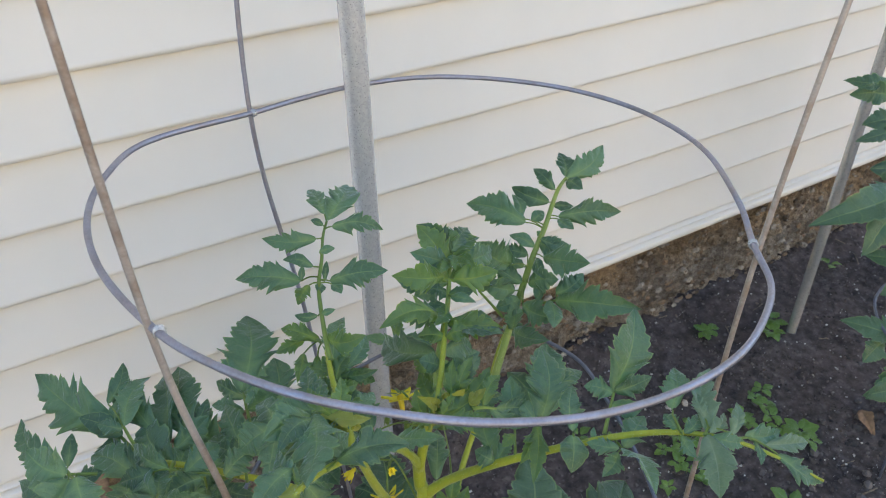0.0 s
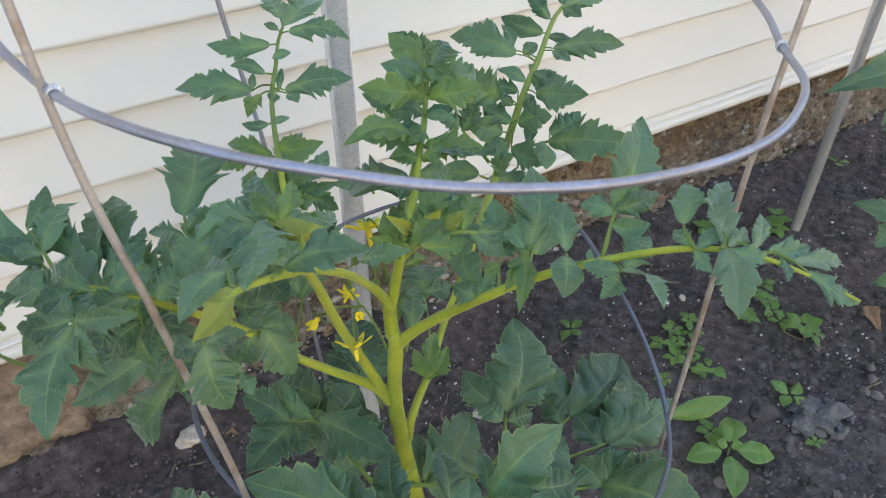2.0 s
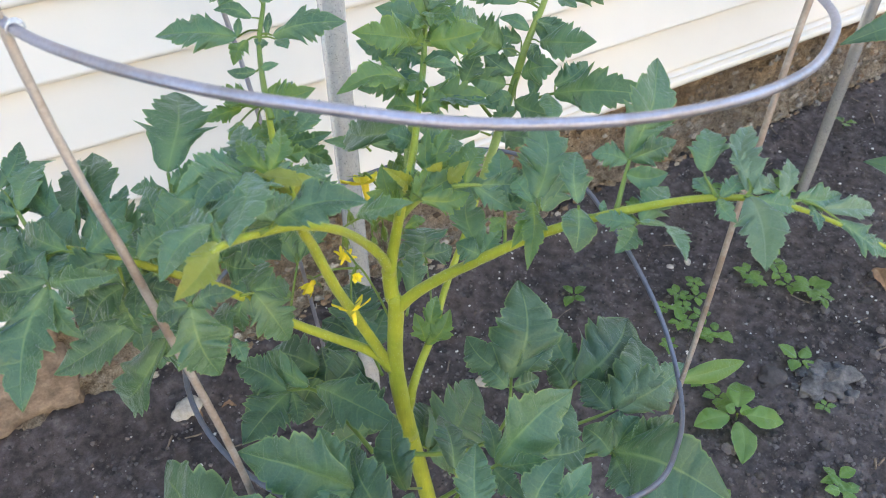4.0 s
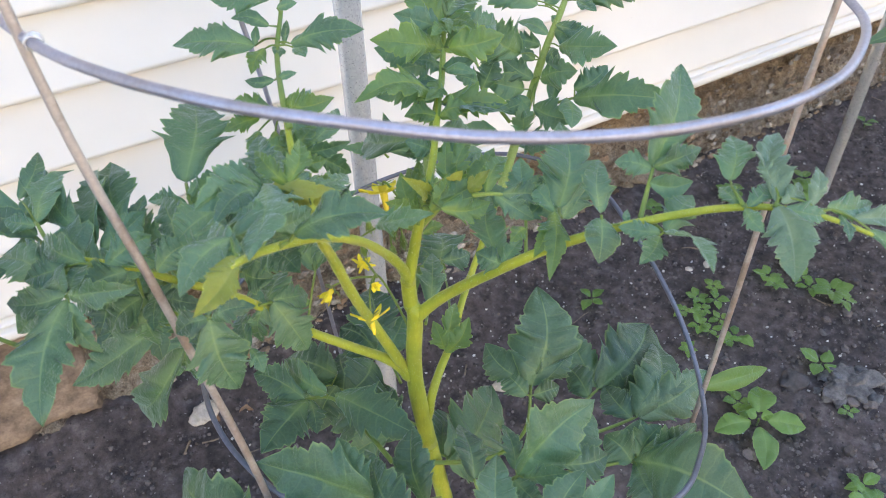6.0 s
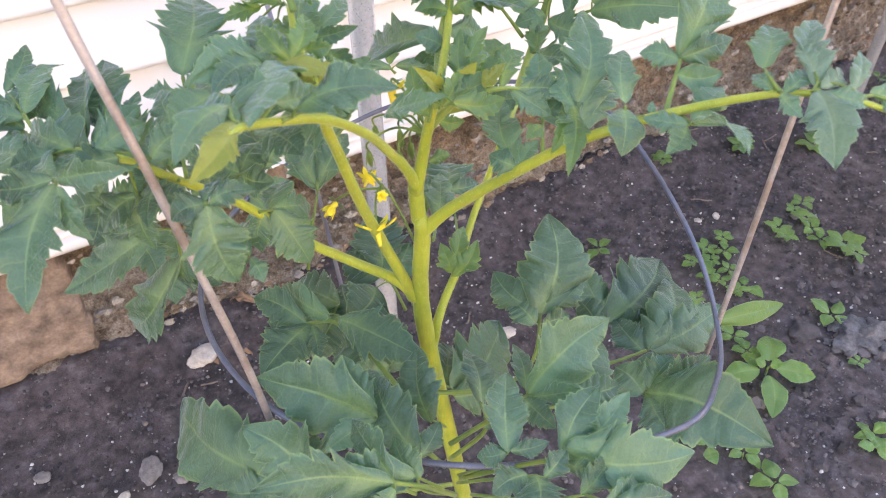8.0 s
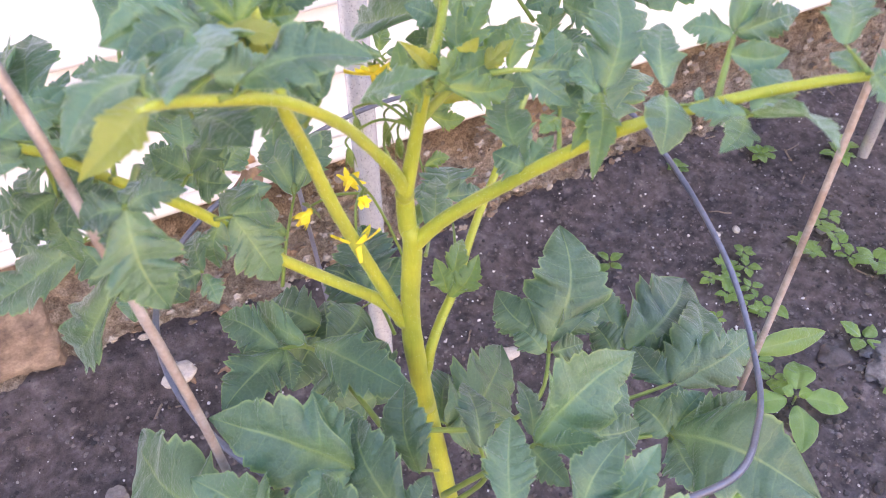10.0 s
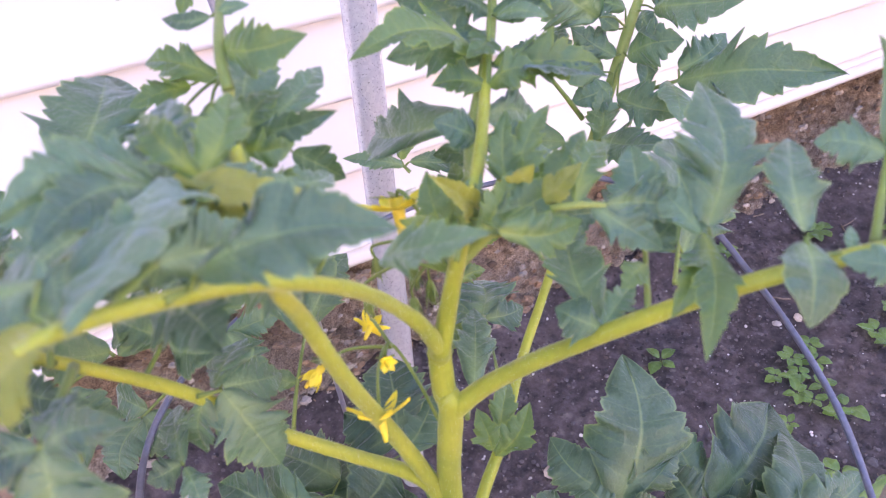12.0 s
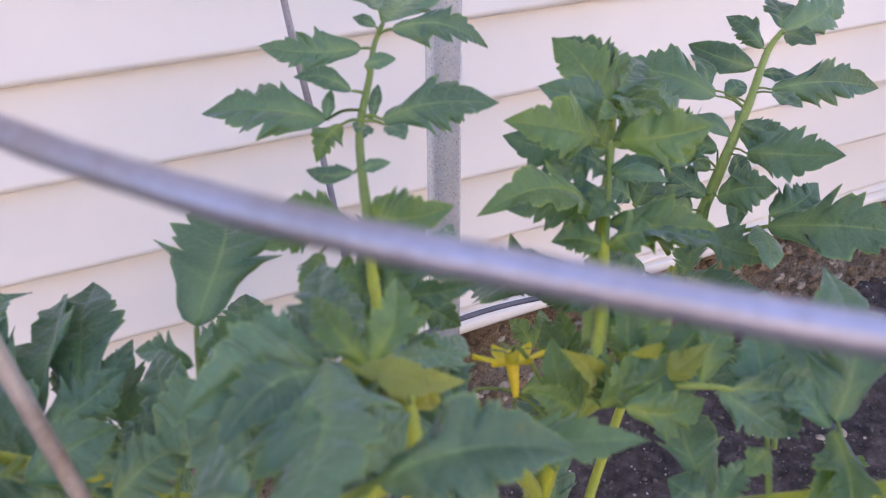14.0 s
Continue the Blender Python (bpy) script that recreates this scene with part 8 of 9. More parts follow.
stalk('leaflet_stalk', leaf, [(0.9581, -0.4207, 0.5837), (0.9550, -0.4226, 0.5827), (0.9519, -0.4246, 0.5796)], 0.0009, 0.0007)
leaflet(leaf, (0.9519, -0.4246, 0.5796), (0.8141, -0.4622, 0.5184), 0.063, 'b')
leaflet(leaf, (0.9550, -0.4197, 0.5879), (0.9531, -0.3683, 0.6327), 0.046, 'b')
leaf = stalk('leaf', plant_b, [(1.0637, -0.5526, 0.2831), (1.0080, -0.5279, 0.2906), (0.9673, -0.5198, 0.2886)], 0.0016, 0.0010)
stalk('leaflet_stalk', leaf, [(0.9673, -0.5198, 0.2886), (0.9664, -0.5178, 0.2917), (0.9644, -0.5147, 0.2938)], 0.0009, 0.0007)
leaflet(leaf, (0.9644, -0.5147, 0.2938), (0.8804, -0.4317, 0.3341), 0.054, 'b')
stalk('leaflet_stalk', leaf, [(0.9673, -0.5198, 0.2886), (0.9643, -0.5197, 0.2876), (0.9612, -0.5196, 0.2846)], 0.0009, 0.0007)
leaflet(leaf, (0.9612, -0.5196, 0.2846), (0.8516, -0.5333, 0.2208), 0.057, 'b')
leaflet(leaf, (0.9673, -0.5198, 0.2886), (0.9971, -0.4646, 0.3623), 0.057, 'b')
stalk('leaflet_stalk', leaf, [(0.9673, -0.5198, 0.2886), (0.9462, -0.5042, 0.2991), (0.9251, -0.4873, 0.2984)], 0.0009, 0.0007)
leaflet(leaf, (0.9251, -0.4873, 0.2984), (0.8719, -0.4917, 0.2706), 0.041, 'b')
# more leaves, added to fill out the bush and shade the soil
leaf = stalk('leaf', plant_b, [(1.0057, -0.4395, 0.5467), (1.0401, -0.4544, 0.5904)], 0.0016, 0.0010)
leaflet(leaf, (1.0401, -0.4544, 0.5904), (1.0906, -0.4798, 0.6329), 0.061, 'b')
stalk('leaflet_stalk', leaf, [(1.0340, -0.4520, 0.5812), (1.0309, -0.4530, 0.5822), (1.0289, -0.4540, 0.5822)], 0.0009, 0.0007)
leaflet(leaf, (1.0289, -0.4540, 0.5822), (1.0354, -0.3906, 0.6314), 0.054, 'b')
stalk('leaflet_stalk', leaf, [(1.0370, -0.4532, 0.5863), (1.0370, -0.4562, 0.5842), (1.0379, -0.4593, 0.5821)], 0.0009, 0.0007)
leaflet(leaf, (1.0379, -0.4593, 0.5821), (1.0291, -0.5342, 0.5532), 0.060, 'b')
stalk('leaflet_stalk', leaf, [(1.0199, -0.4453, 0.5640), (1.0189, -0.4453, 0.5670), (1.0189, -0.4443, 0.5691)], 0.0009, 0.0007)
leaflet(leaf, (1.0189, -0.4443, 0.5691), (0.9049, -0.4685, 0.5256), 0.061, 'b')
leaf = stalk('leaf', plant_b, [(1.0373, -0.4933, 0.4303), (0.9765, -0.4688, 0.4511)], 0.0016, 0.0010)
leaflet(leaf, (0.9765, -0.4688, 0.4511), (0.8987, -0.4277, 0.4803), 0.052, 'b')
stalk('leaflet_stalk', leaf, [(0.9826, -0.4720, 0.4490), (0.9815, -0.4729, 0.4479), (0.9795, -0.4739, 0.4469)], 0.0009, 0.0007)
leaflet(leaf, (0.9795, -0.4739, 0.4469), (0.8875, -0.4742, 0.4130), 0.055, 'b')
stalk('leaflet_stalk', leaf, [(0.9948, -0.4763, 0.4448), (0.9947, -0.4784, 0.4489), (0.9947, -0.4794, 0.4509)], 0.0009, 0.0007)
leaflet(leaf, (0.9947, -0.4794, 0.4509), (1.0215, -0.4208, 0.5082), 0.056, 'b')
leaf = stalk('leaf', plant_b, [(1.0631, -0.5293, 0.3499), (1.0913, -0.5462, 0.4038)], 0.0016, 0.0010)
leaflet(leaf, (1.0913, -0.5462, 0.4038), (1.1529, -0.5761, 0.4494), 0.071, 'b')
stalk('leaflet_stalk', leaf, [(1.0883, -0.5450, 0.3977), (1.0862, -0.5450, 0.3987), (1.0852, -0.5460, 0.3987)], 0.0009, 0.0007)
leaflet(leaf, (1.0852, -0.5460, 0.3987), (1.0835, -0.6202, 0.3769), 0.071, 'b')
stalk('leaflet_stalk', leaf, [(1.0913, -0.5462, 0.4038), (1.0873, -0.5421, 0.4070), (1.0833, -0.5379, 0.4081)], 0.0009, 0.0007)
leaflet(leaf, (1.0833, -0.5379, 0.4081), (1.1000, -0.4769, 0.4613), 0.064, 'b')
leaf = stalk('leaf', plant_b, [(1.0764, -0.5784, 0.2244), (0.9980, -0.5645, 0.2368), (0.9459, -0.5643, 0.2347)], 0.0016, 0.0010)
leaflet(leaf, (0.9459, -0.5643, 0.2347), (0.8494, -0.5375, 0.2320), 0.056, 'b')
stalk('leaflet_stalk', leaf, [(0.9510, -0.5645, 0.2347), (0.9499, -0.5675, 0.2326), (0.9489, -0.5694, 0.2295)], 0.0009, 0.0007)
leaflet(leaf, (0.9489, -0.5694, 0.2295), (0.8635, -0.5940, 0.1717), 0.056, 'b')
leaflet(leaf, (0.9765, -0.5671, 0.2357), (0.9950, -0.5192, 0.2754), 0.049, 'b')
CAGE_B_ARC = [(1.1191, -0.4541, 0.3054), (1.0351, -0.4160, 0.3438), (0.9849, -0.4199, 0.3375), (0.9559, -0.4385, 0.3279), (0.9295, -0.4725, 0.3201), (0.9154, -0.5119, 0.3143), (0.9232, -0.5705, 0.3193)]
CAGE_B_LEG = [(0.9533, -0.5567, 0.1408), (0.9368, -0.5701, 0.0577), (0.9182, -0.5821, -0.0447)]


# fuller crown of the middle shoot
for foot, tip, wide, style in (((-0.0066, -0.4530, 0.8124), (-0.0342, -0.4279, 0.8427), 0.034, "d"), ((0.0010, -0.4447, 0.8196), (-0.0090, -0.4431, 0.8411), 0.022, "d"), ((-0.0122, -0.4602, 0.8059), (-0.0499, -0.4491, 0.8280), 0.028, "d"),
                               ((-0.0213, -0.4709, 0.7938), (-0.0701, -0.4388, 0.8007), 0.032, "d"), ((-0.0265, -0.4784, 0.7845), (-0.0539, -0.4770, 0.8012), 0.026, "a"), ((-0.0266, -0.4786, 0.7842), (-0.0074, -0.4959, 0.7948), 0.016, "s"),
                               ((-0.0419, -0.4944, 0.7705), (-0.0875, -0.4770, 0.7787), 0.032, "d"), ((-0.0428, -0.5013, 0.7681), (-0.0064, -0.5423, 0.7821), 0.032, "d"), ((-0.0327, -0.4847, 0.7757), (-0.0573, -0.4818, 0.7796), 0.014, "s"),
                               ((-0.0084, -0.4559, 0.8096), (-0.0050, -0.4917, 0.8213), 0.016, "y"), ((-0.0102, -0.4577, 0.8083), (-0.0356, -0.4779, 0.8174), 0.016, "y"), ((-0.0061, -0.4533, 0.8124), (-0.0214, -0.4833, 0.8168), 0.013, "y")):
    leaflet(middle_shoot, foot, tip, wide, style)

# thick yellow-green leafstalk off the middle branch, with its young foot leaves
leaf = stalk('leaf', plant, [(-0.0985, -0.5560, 0.6980), (-0.0870, -0.5700, 0.7230), (-0.0770, -0.5860, 0.7390), (-0.0640, -0.6030, 0.7480), (-0.0560, -0.6120, 0.7500)], 0.0036, 0.0009)
for foot, tip, wide, style in (((-0.0850, -0.5730, 0.7300), (-0.1010, -0.5800, 0.7600), 0.013, "u"), ((-0.0900, -0.5680, 0.7260), (-0.1180, -0.5820, 0.7680), 0.015, "u"),
                               ((-0.0830, -0.5760, 0.7330), (-0.0760, -0.5880, 0.7640), 0.018, "u"), ((-0.0760, -0.5860, 0.7420), (-0.0560, -0.5940, 0.7620), 0.016, "u"),
                               ((-0.0800, -0.5800, 0.7370), (-0.0720, -0.5620, 0.7780), 0.018, "y"), ((-0.0780, -0.5790, 0.7370), (-0.0500, -0.5620, 0.7740), 0.020, "y"),
                               ((-0.0740, -0.5840, 0.7400), (-0.0380, -0.5720, 0.7640), 0.020, "y"), ((-0.0640, -0.6010, 0.7480), (-0.0340, -0.5860, 0.7640), 0.018, "y"),
                               ((-0.0560, -0.6110, 0.7500), (-0.0240, -0.6220, 0.7440), 0.024, "a"), ((-0.0600, -0.6070, 0.7490), (-0.0420, -0.6330, 0.7350), 0.020, "a"),
                               ((-0.0930, -0.5680, 0.7340), (-0.0980, -0.5760, 0.7520), 0.005, "s"), ((-0.0900, -0.5700, 0.7330), (-0.0900, -0.5790, 0.7530), 0.005, "s"),
                               ((-0.0880, -0.5720, 0.7330), (-0.0830, -0.5820, 0.7540), 0.004, "s")):
    leaflet(leaf, foot, tip, wide, style)

# leaf seen from below among the upper leaves, light through it painted yellow, its lower leaflets hanging
leaf = stalk('leaf', plant, [(-0.1960, -0.5850, 0.7730), (-0.2040, -0.5900, 0.7920), (-0.2080, -0.5920, 0.8060)], 0.0018, 0.0010)
for foot, tip, wide, style in (((-0.2160, -0.5870, 0.8070), (-0.1800, -0.6083, 0.8035), 0.015, "u"), ((-0.2080, -0.5930, 0.8040), (-0.2120, -0.5960, 0.7800), 0.013, "u"),
                               ((-0.2010, -0.5970, 0.8040), (-0.2010, -0.6010, 0.7830), 0.012, "u"), ((-0.1930, -0.6010, 0.8040), (-0.1900, -0.6050, 0.7860), 0.011, "u"),
                               ((-0.2130, -0.5900, 0.8050), (-0.2230, -0.5900, 0.7840), 0.011, "u"), ((-0.2080, -0.5920, 0.8060), (-0.2200, -0.5700, 0.8240), 0.016, "y"),
                               ((-0.2080, -0.5920, 0.8060), (-0.1900, -0.5760, 0.8280), 0.018, "y")):
    leaflet(leaf, foot, tip, wide, style)

# ---- flowers ----
def flower(centre, way, size, opened=1.0):
    """Five or six bent yellow petals round a cone of stamens."""
    centre = Vector(centre) - Vector(PLANT_AT)
    d = Vector(way).normalized()
    a = d.orthogonal().normalized()
    b = d.cross(a)
    bm = bmesh.new()
    tube(bm, [centre - d * size * 0.25 + d * size * 1.0 * t for t in (0, 0.3, 0.6, 0.85, 1.0)], lambda t: size * (0.17 - 0.11 * t), 9)
    cone = part("flower", bm, STAMEN, plant, "yellow tomato flower with bent-back petals")
    for k in range(6):
        an = k * math.pi / 3 + 0.3
        out = a * math.cos(an) + b * math.sin(an)
        side = d.cross(out)
        bm = bmesh.new()
        rows = []
        for i in range(7):
            t = i / 6
            w = size * 0.20 * math.sin(math.pi * min(0.999, 0.12 + 0.88 * t)) ** 0.8
            reach, lift = size * 0.9 * t * (0.35 + 0.65 * opened), size * (0.35 * t * (1 - opened) * 2 - 0.42 * opened * t ** 1.4)
            c = centre + out * (size * 0.08 + reach) + d * lift
            rows.append([bm.verts.new(c + side * w * q - d * 0.12 * size * abs(q) * t) for q in (-1, 0, 1)])
        for r0, r1 in zip(rows, rows[1:]):
            for j in range(2):
                bm.faces.new((r0[j], r0[j + 1], r1[j + 1], r1[j]))
        part("petal", bm, PETAL, cone)
    bm = bmesh.new()
    for k in range(5):
        an = k * 2 * math.pi / 5
        out = a * math.cos(an) + b * math.sin(an)
        side = d.cross(out)
        foot = centre - d * size * 0.22
        p0, p1 = foot + side * size * 0.07, foot - side * size * 0.07
        p2 = foot + out * size * 0.35 - d * size * 0.10
        tip = foot + out * size * 0.62 - d * size * (0.30 * opened - 0.1)
        q = [bm.verts.new(v) for v in (p0, p1, p2 - side * size * 0.06, tip, p2 + side * size * 0.06)]
        bm.faces.new(q)
    part("calyx", bm, STALK_THIN, cone, "green pointed sepals")
    return cone


flower((-0.1470, -0.5550, 0.6175), (-0.1, -0.45, -0.85), 0.0175)
flower((-0.1336, -0.5380, 0.6378), (-0.2, -1.0, 0.2), 0.0105, 0.25)
flower((-0.1583, -0.4915, 0.6040), (-0.8, -0.1, -0.55), 0.017, 0.02)
flower((-0.1187, -0.4795, 0.6100), (-0.6, -0.6, -0.1), 0.0140, 0.75)
flower((-0.1150, -0.5320, 0.7255), (-0.1, -0.45, -0.9), 0.023, 0.75)
for pts in ([(-0.1016, -0.5451, 0.5534), (-0.1115, -0.5293, 0.5997), (-0.1215, -0.5173, 0.6275), (-0.1400, -0.5420, 0.6400), (-0.1468, -0.5535, 0.6235)],
            [(-0.1215, -0.5173, 0.6275), (-0.1265, -0.5250, 0.6370), (-0.1318, -0.5310, 0.6345)],
            [(-0.1215, -0.5173, 0.6255), (-0.1188, -0.4887, 0.6209), (-0.1163, -0.4691, 0.6079)],
            [(-0.1215, -0.5173, 0.6255), (-0.1390, -0.5000, 0.6190), (-0.1540, -0.4860, 0.6050)],
            [(-0.1000, -0.5570, 0.7014), (-0.1099, -0.5420, 0.7293), (-0.1140, -0.5330, 0.7360), (-0.1142, -0.5302, 0.7290)]):
    stalk("flower_stalk", plant, pts, 0.0012, 0.0009)
for c, long in (((-0.1291, -0.5105, 0.6627), 0.018), ((-0.1205, -0.5074, 0.6822), 0.016), ((-0.1060, -0.5230, 0.6830), 0.022), ((-0.0985, -0.5260, 0.6700), 0.020), ((-0.1120, -0.5330, 0.6690), 0.017), ((-0.0920, -0.5300, 0.6880), 0.015)):
    d = Vector((0.1, 0.1, -1)).normalized()
    p0 = Vector(c)
    rise = [Vector((-0.1010, -0.5560, 0.6960)), (Vector((-0.1010, -0.5560, 0.6960)) + p0) / 2 + Vector((0, 0, 0.014)), p0 + Vector((0, 0, 0.008)), p0]
    stalk("flower_stalk", plant, rise, 0.0011, 0.0008)
    bm = bmesh.new()
    tube(bm, [p0 - Vector(PLANT_AT) + d * t * long for t in (0, 0.2, 0.45, 0.75, 1.0)], lambda t: 0.0030 * math.sin(math.pi * (0.1 + 0.85 * t)), 8)
    for k in range(4):
        a = k * 1.571
        out = Vector((math.cos(a), math.sin(a), 0))
        q0 = p0 - Vector(PLANT_AT) + d * 0.3 * long
        tube(bm, [q0 + out * 0.002, q0 + out * 0.0034 + d * 0.4 * long, q0 + out * 0.0042 + d * 0.85 * long], lambda t: 0.0008 * (1.05 - t), 5)
    bud = part("bud", bm, STALK_THIN, plant, "small hairy green flower bud")
    fuzz(bud, [p0 - Vector(PLANT_AT) + d * t * long for t in (0, 0.25, 0.5, 0.75, 1.0)], lambda t: 0.0024)

# ---- stones ----
PALE_STONE = stone_mat("pale_stone", (0.42, 0.37, 0.30), (0.66, 0.60, 0.51), 40)
DARK_STONE = stone_mat("dark_stone", (0.05, 0.045, 0.045), (0.12, 0.105, 0.10), 50)
CHUNK = stone_mat("mortar_chunk", (0.05, 0.046, 0.045), (0.22, 0.205, 0.195), 60)
GREY_STONE = stone_mat("grey_stone", (0.16, 0.145, 0.13), (0.30, 0.27, 0.245), 60)
for i, (x, y, s, f, kind_, label) in enumerate((
        (-0.2665, -0.0473, 0.025, 0.7, PALE_STONE, "pale cream stone lying on the dark soil"),
        (-0.4038, -0.2194, 0.022, 0.6, GREY_STONE, "grey-brown stone lying on the dark soil"),
        (-0.5461, -0.1465, 0.012, 0.6, GREY_STONE, "small grey pebble on the soil"),
        (-0.4489, -0.2445, 0.010, 0.6, PALE_STONE, "small tan pebble on the soil"),
        (-0.3668, -0.2535, 0.013, 0.5, GREY_STONE, "small grey pebble on the soil"),
        (0.7172, -0.5875, 0.042, 0.42, CHUNK, "rough grey chunk of old mortar in the soil"),
        (0.0134, -0.0743, 0.014, 0.8, PALE_STONE, "small white pebble on the soil"),
        (0.2021, -0.2663, 0.016, 0.5, PALE_STONE, "flat pinkish pebble on the soil"),
        (0.7365, -0.2270, 0.009, 0.6, PALE_STONE, "small white pebble on the soil"),
        (0.6982, -0.2170, 0.008, 0.6, PALE_STONE, "small white pebble on the soil"),
        (0.6457, -0.5260, 0.024, 0.45, DARK_STONE, "dark rounded stone half in the soil"),
        (0.8709, -0.3086, 0.010, 0.6, GREY_STONE, "small grey pebble on the soil"))):
    bm = bmesh.new()
    blob(bm, (0, 0, 0), (s, s * 0.82, s * 0.75), i + 1, 0.95 if i == 5 else 0.6 if i == 10 else 0.32, f, 5 if i == 5 else 4 if i in (0, 1) else 3)
    st = part("stone", bm, kind_)
    st.location = (x, y, height(x, y) + s * f * 0.45)
    st.rotation_euler = (0, 0, i * 1.3)
    tagged(st, label, "stone")


for i, (dx, dy, s) in enumerate(((0.045, 0.012, 0.014), (-0.044, -0.015, 0.012), (0.012, -0.042, 0.013), (-0.02, 0.040, 0.010), (0.055, -0.03, 0.009), (-0.055, 0.022, 0.008))):
    bm = bmesh.new()
    blob(bm, (0, 0, 0), (s, s * 0.8, s * 0.7), i + 60, 0.8, 0.7, 3)
    st = part("stone", bm, CHUNK)
    st.location = (0.7172 + dx, -0.5875 + dy, height(0.7172 + dx, -0.5875 + dy) + s * 0.25)
    tagged(st, "small grey fragment broken off the mortar chunk", "stone")


# ---- soil crumbs and perlite ----
def scatter(name, count, lo, hi, material, seed, zone, label, lift=0.35, level=1):
    rng = random.Random(seed)
    verts, faces = [], []
    proto = bmesh.new()
    bmesh.ops.create_icosphere(proto, subdivisions=level, radius=1.0)
    pv = [q.co.copy() for q in proto.verts]
    proto.verts.index_update()
    pf = [[q.index for q in f.verts] for f in proto.faces]
    proto.free()
    for _ in range(count):
        x, y = rng.uniform(*zone[0]), rng.uniform(*zone[1])
        if noise.noise(Vector((x * 4, y * 4, seed))) < rng.uniform(-0.9, 0.35):
            continue
        s = lo + (hi - lo) * rng.random() ** 3
        z = height(x, y) + s * lift
        k = len(verts)
        sx, sy, sz, an = s * rng.uniform(0.7, 1.3), s * rng.uniform(0.7, 1.2), s * rng.uniform(0.5, 0.9), rng.uniform(0, 6.28)
        for q in pv:
            j = rng.uniform(0.72, 1.2)
            px, py = q.x * sx * j, q.y * sy * j
            verts.append((x + px * math.cos(an) - py * math.sin(an), y + px * math.sin(an) + py * math.cos(an), z + q.z * sz * j))
        faces += [[k + i for i in f] for f in pf]
    me = bpy.data.meshes.new(name)
    me.from_pydata(verts, [], faces)
    me.materials.append(material)
    return tagged(new(name, me), label, "soil", kind="stuff")


CLOD = clod_mat("soil_crumb", (0.042, 0.036, 0.034), (0.19, 0.165, 0.156))
PERLITE = clod_mat("perlite", (0.35, 0.33, 0.30), (0.80, 0.78, 0.74))
GRIT = clod_mat("grit", (0.07, 0.058, 0.050), (0.19, 0.150, 0.125))
scatter("soil_crumbs", 46000, 0.0007, 0.0046, CLOD, 3, ((-0.75, 1.9), (-0.95, 0.07)), "dark crumbs and clods of garden soil")
scatter("soil_clods", 420, 0.004, 0.013, CLOD, 13, ((0.45, 1.3), (-0.85, -0.42)), "coarse dark clods of dug soil", 0.2, 2)
scatter("perlite_grains", 3400, 0.0007, 0.0034, PERLITE, 5, ((-0.75, 1.9), (-0.95, 0.07)), "white perlite grains strewn over the soil", 0.7)
scatter("grit_grains", 3000, 0.0009, 0.0042, GRIT, 8, ((-0.75, 1.9), (-0.95, 0.07)), "brown grit and bark bits in the soil", 0.6)


# ---- rubble bedded in the foundation ----
rng = random.Random(31)
verts, faces = [], []
proto = bmesh.new()
bmesh.ops.create_icosphere(proto, subdivisions=2, radius=1.0)
proto.verts.index_update()
pv, pf = [q.co.copy() for q in proto.verts], [[q.index for q in f.verts] for f in proto.faces]
proto.free()
for _ in range(1500):
    x, z = rng.uniform(-0.40, 1.9), rng.uniform(0.0, 0.235)
    s = 0.0022 + 0.0085 * rng.random() ** 2.5
    y = 0.030 + 0.026 * noise.noise(Vector((x, 0, z)) * 5) + rng.uniform(-0.002, 0.006)
    k, seed = len(verts), rng.uniform(0, 90)
    for q in pv:
        r = s * (0.85 + 0.85 * noise.noise(q * 1.7 + Vector((seed, 0, 0))))
        verts.append((x + q.x * r * 1.15, y + q.y * r * 0.6, z + q.z * r * 0.8))
    faces += [[k + i for i in f] for f in pf]
me = bpy.data.meshes.new("rubble")
me.from_pydata(verts, [], faces)
me.materials.append(rubble_mat())
tagged(new("rubble", me), "tan and grey gravel bedded in old mortar", "rubble", kind="stuff")

# ---- weeds ----
def seedling(x, y, size, leaves, seed, lift=0.012, style="l"):
    rng = random.Random(seed)
    z = height(x, y)
    weed = thing("weed_seedling", "small bright green weed seedling in the soil", "weed", (x, y, z), group="weeds in the bed")
    base = Vector((x, y, z - 0.003))
    top = base + Vector((rng.uniform(-0.004, 0.004), rng.uniform(-0.004, 0.004), lift + 0.003))
    bm = bmesh.new()
    tube(bm, [base - weed.location, (base + top) / 2 - weed.location, top - weed.location], 0.0009, 6)
    part("stem", bm, STALK_THIN, weed)
    turn = rng.uniform(0, 6.28)
    for k in range(leaves):
        a = turn + k * 2 * math.pi / leaves + rng.uniform(-0.2, 0.2)
        d = Vector((math.cos(a), math.sin(a), rng.uniform(-0.05, 0.35)))
        s = size * rng.uniform(0.75, 1.1)
        leaflet(weed, top + d * s * 0.12, top + d * s, s * rng.uniform(0.55, 0.72), style, (0, 0, 1), "leaf")
    return weed


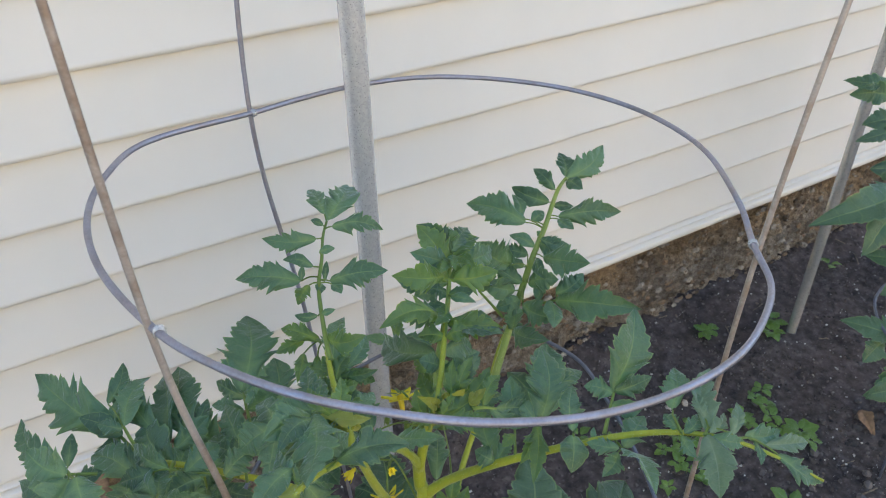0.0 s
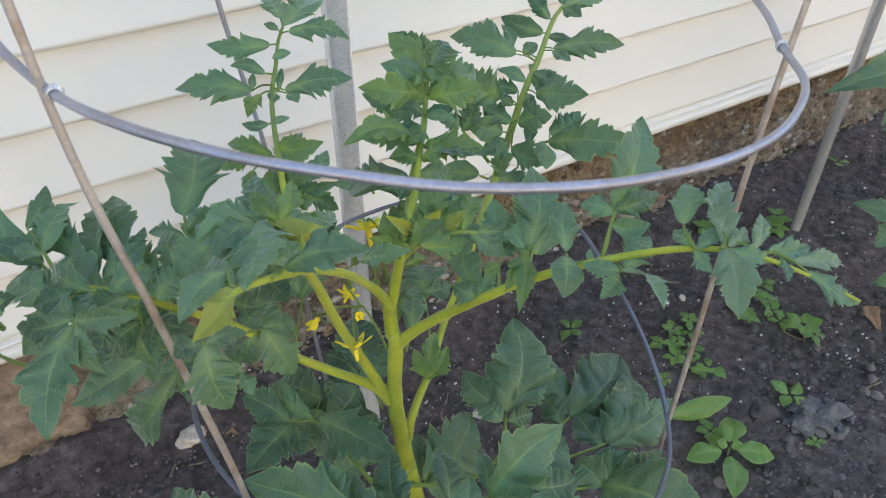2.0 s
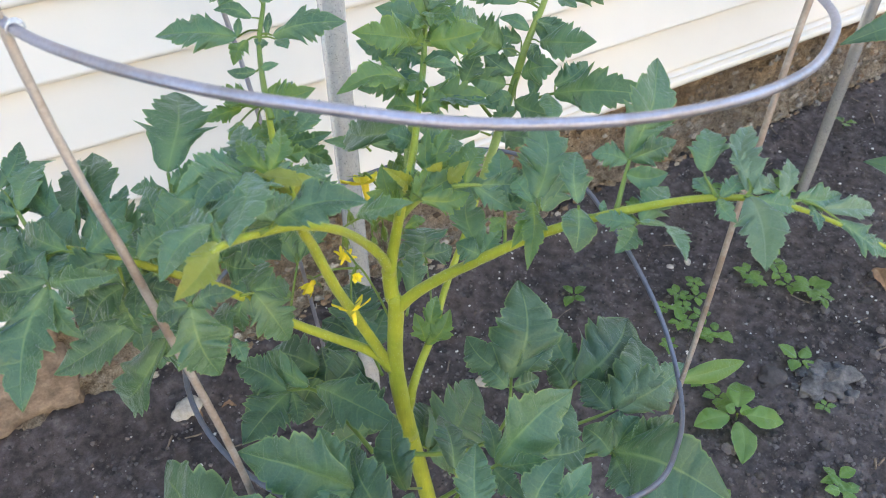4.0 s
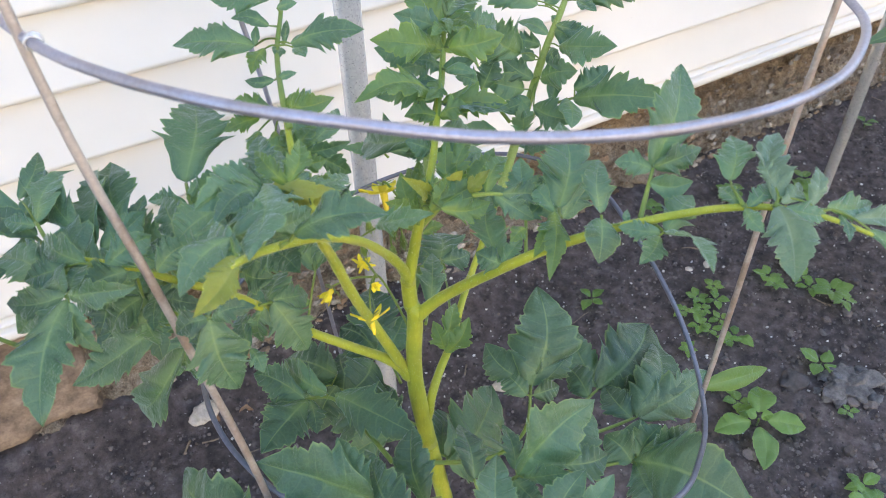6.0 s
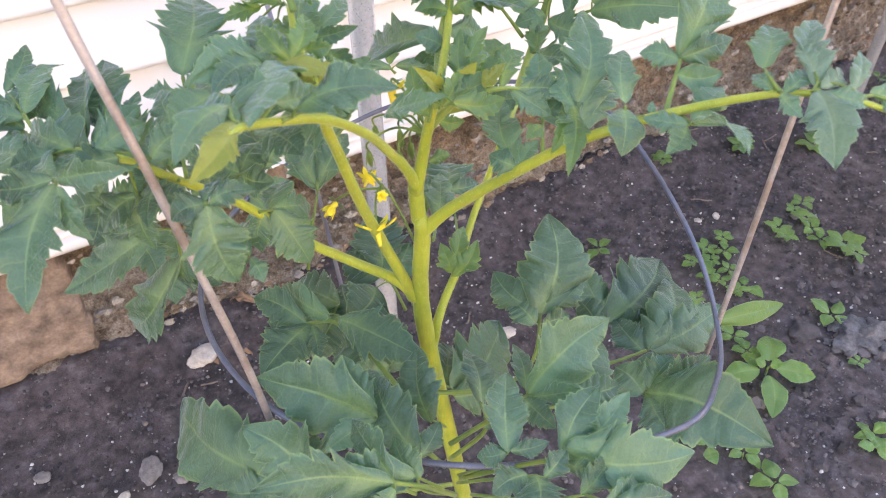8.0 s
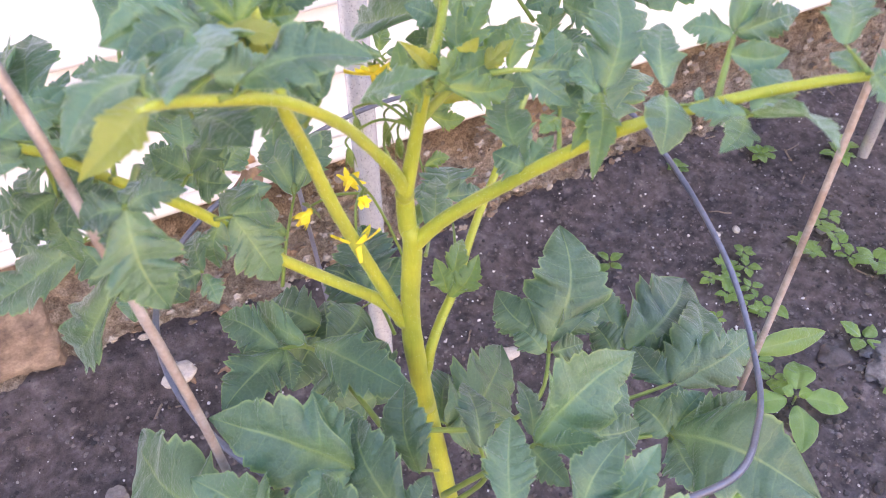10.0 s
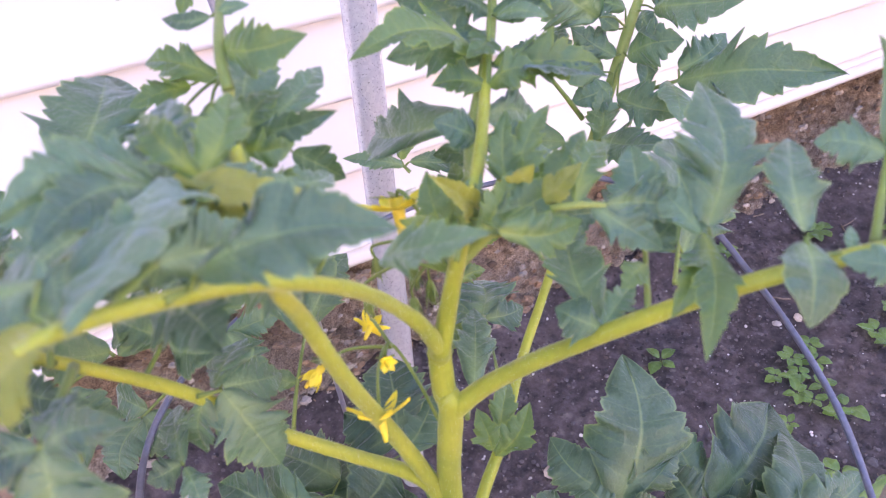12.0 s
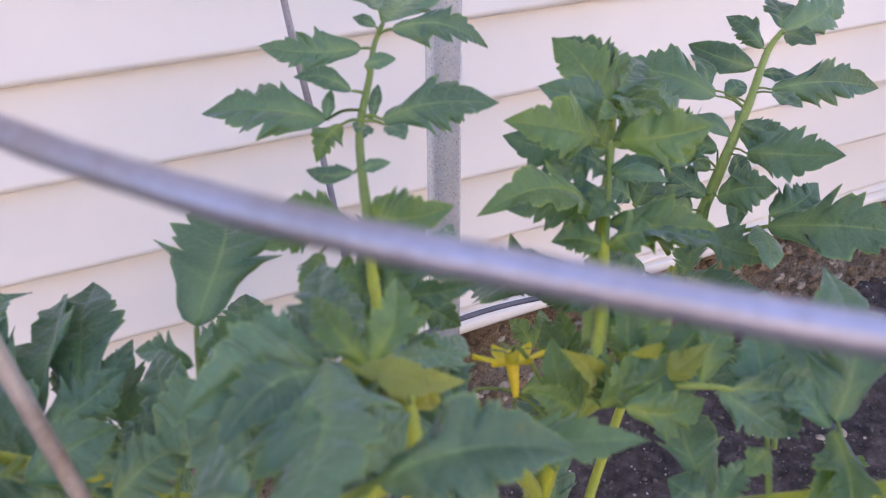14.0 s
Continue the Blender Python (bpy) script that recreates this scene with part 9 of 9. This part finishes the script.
for i, (x, y, s, n) in enumerate((
        (0.4762, -0.1805, 0.026, 4), (0.6501, -0.2870, 0.020, 5), (0.6891, -0.2843, 0.018, 5), (0.6778, -0.3134, 0.020, 4), (0.6332, -0.3191, 0.019, 5),
        (0.5925, -0.3069, 0.017, 5), (0.5945, -0.3434, 0.021, 5), (0.6382, -0.3579, 0.021, 4), (0.6007, -0.3662, 0.018, 4), (0.6398, -0.3986, 0.030, 3),
        (0.5391, -0.3771, 0.016, 5), (0.6136, -0.4028, 0.018, 4), (0.9063, -0.2859, 0.024, 4), (0.8706, -0.3081, 0.020, 5), (0.8657, -0.3296, 0.022, 5),
        (0.8123, -0.3248, 0.022, 5), (0.7985, -0.3457, 0.020, 6), (0.8553, -0.3610, 0.022, 4), (0.8512, -0.3837, 0.022, 4), (0.8828, -0.4221, 0.030, 6),
        (0.8725, -0.4511, 0.022, 5), (0.7172, -0.5277, 0.034, 4), (0.5244, -0.4742, 0.022, 4), (0.5198, -0.5122, 0.020, 4), (0.6654, -0.6250, 0.014, 4),
        (0.9500, -0.0798, 0.024, 6), (1.4583, -0.0577, 0.030, 3), (0.5664, -0.7285, 0.028, 4), (0.3674, -0.6553, 0.026, 4), (0.3694, -0.7079, 0.030, 4),
        (0.5482, -0.7419, 0.030, 4), (0.3333, -0.6168, 0.026, 3), (0.7573, -0.0458, 0.022, 6), (1.0932, -0.1651, 0.030, 6), (0.9628, -0.0831, 0.022, 5),
        (1.1242, -0.1416, 0.026, 5))):
    seedling(x, y, 1.25 * s, n, i + 40, 0.008 + 0.010 * (i % 3) / 2)
# the large seedling with four leaves and a pair of seed leaves
big = thing("weed_plant", "broad-leaved lime green weed with four leaves", "weed", (0.5240, -0.5569, height(0.5240, -0.5569)), group="weeds in the bed")
hub = Vector((0.5066, -0.5651, 0.034))
bm = bmesh.new()
tube(bm, [Vector((0, 0, -0.004)), Vector((-0.006, -0.003, 0.016)), hub - big.location], 0.0018, 8)
part("stem", bm, STALK_THIN, big)
for dx, dy, dz, w in ((0.054, 0.050, 0.004, 0.044), (-0.052, -0.066, -0.008, 0.042), (-0.070, 0.026, -0.014, 0.038), (0.060, -0.049, -0.010, 0.040), (0.018, -0.012, 0.012, 0.018), (-0.014, 0.016, 0.012, 0.018), (0.0, 0.045, -0.02, 0.03)):
    d = Vector((dx, dy, dz))
    leaflet(big, hub + d * 0.18, hub + d, w, "l", (-0.2, -0.3, 1), "leaf")

# ---- dry leaves and stems on the ground ----
DRY = plain("dry_leaf", (0.26, 0.16, 0.09), 0.8, 0.45, 60)
for i, (x, y, L, W, a) in enumerate(((1.0539, -0.4412, 0.075, 0.035, 2.6), (-0.2502, -0.0729, 0.03, 0.016, 0.4), (-0.1917, -0.0794, 0.028, 0.014, 1.2), (-0.1495, 0.0107, 0.05, 0.03, 0.9))):
    bm = blade(L, W, 5, 0.08, 0.05, 0.7, 0.22, 0.3, 0.5, random.Random(i))
    lf = part("dry_leaf", bm, DRY)
    lf.location = (x, y, height(x, y) + 0.004)
    lf.rotation_euler = (0.1, 0.15, a)
    tagged(lf, "curled brown dry leaf lying on the soil", "leaf litter")
lf = part("dry_leaf", blade(0.045, 0.024, 5, 0.10, 0.08, 0.6, 0.22, 0.4, 0.5, random.Random(9)), DRY)
lf.location = (-0.1691, -0.2837, 0.4886)
lf.rotation_euler = (0.35, 1.1, -0.9)
tagged(lf, "curled brown dry leaf caught on the wire ring", "leaf litter")
TWIG = plain("dry_stem", (0.22, 0.17, 0.12), 0.85, 0.4, 200)
rng = random.Random(5)
for i in range(46):
    x, y, a, L = rng.uniform(-0.65, 1.6), rng.uniform(-0.75, 0.03), rng.uniform(0, 3.14), rng.uniform(0.012, 0.045)
    bm = bmesh.new()
    d = Vector((math.cos(a), math.sin(a), 0))
    pts = [d * L * t + Vector((0, 0, height(x + d.x * L * t, y + d.y * L * t) - height(x, y) + 0.0012)) for t in (-0.5, -0.2, 0.1, 0.5)]
    tube(bm, pts, rng.uniform(0.0007, 0.0018), 6, False, 0.2)
    tw = part("straw", bm, TWIG)
    tw.location = (x, y, height(x, y))
    tagged(tw, "short dry straw-coloured stem on the soil", "leaf litter", group="litter on the bed")

# ---- the second cage, beside the far plant ----
cage_b = thing("tomato_cage", "pale wire tomato cage round the bushy plant", "plant cage", PLANT_B_AT)
wire("ring", CAGE_B_ARC, 0.0027, PALE_WIRE, False, cage_b, 10, "", Vector(PLANT_B_AT))
wire("leg", CAGE_B_LEG, 0.0027, PALE_WIRE, False, cage_b, 10, "", Vector(PLANT_B_AT))
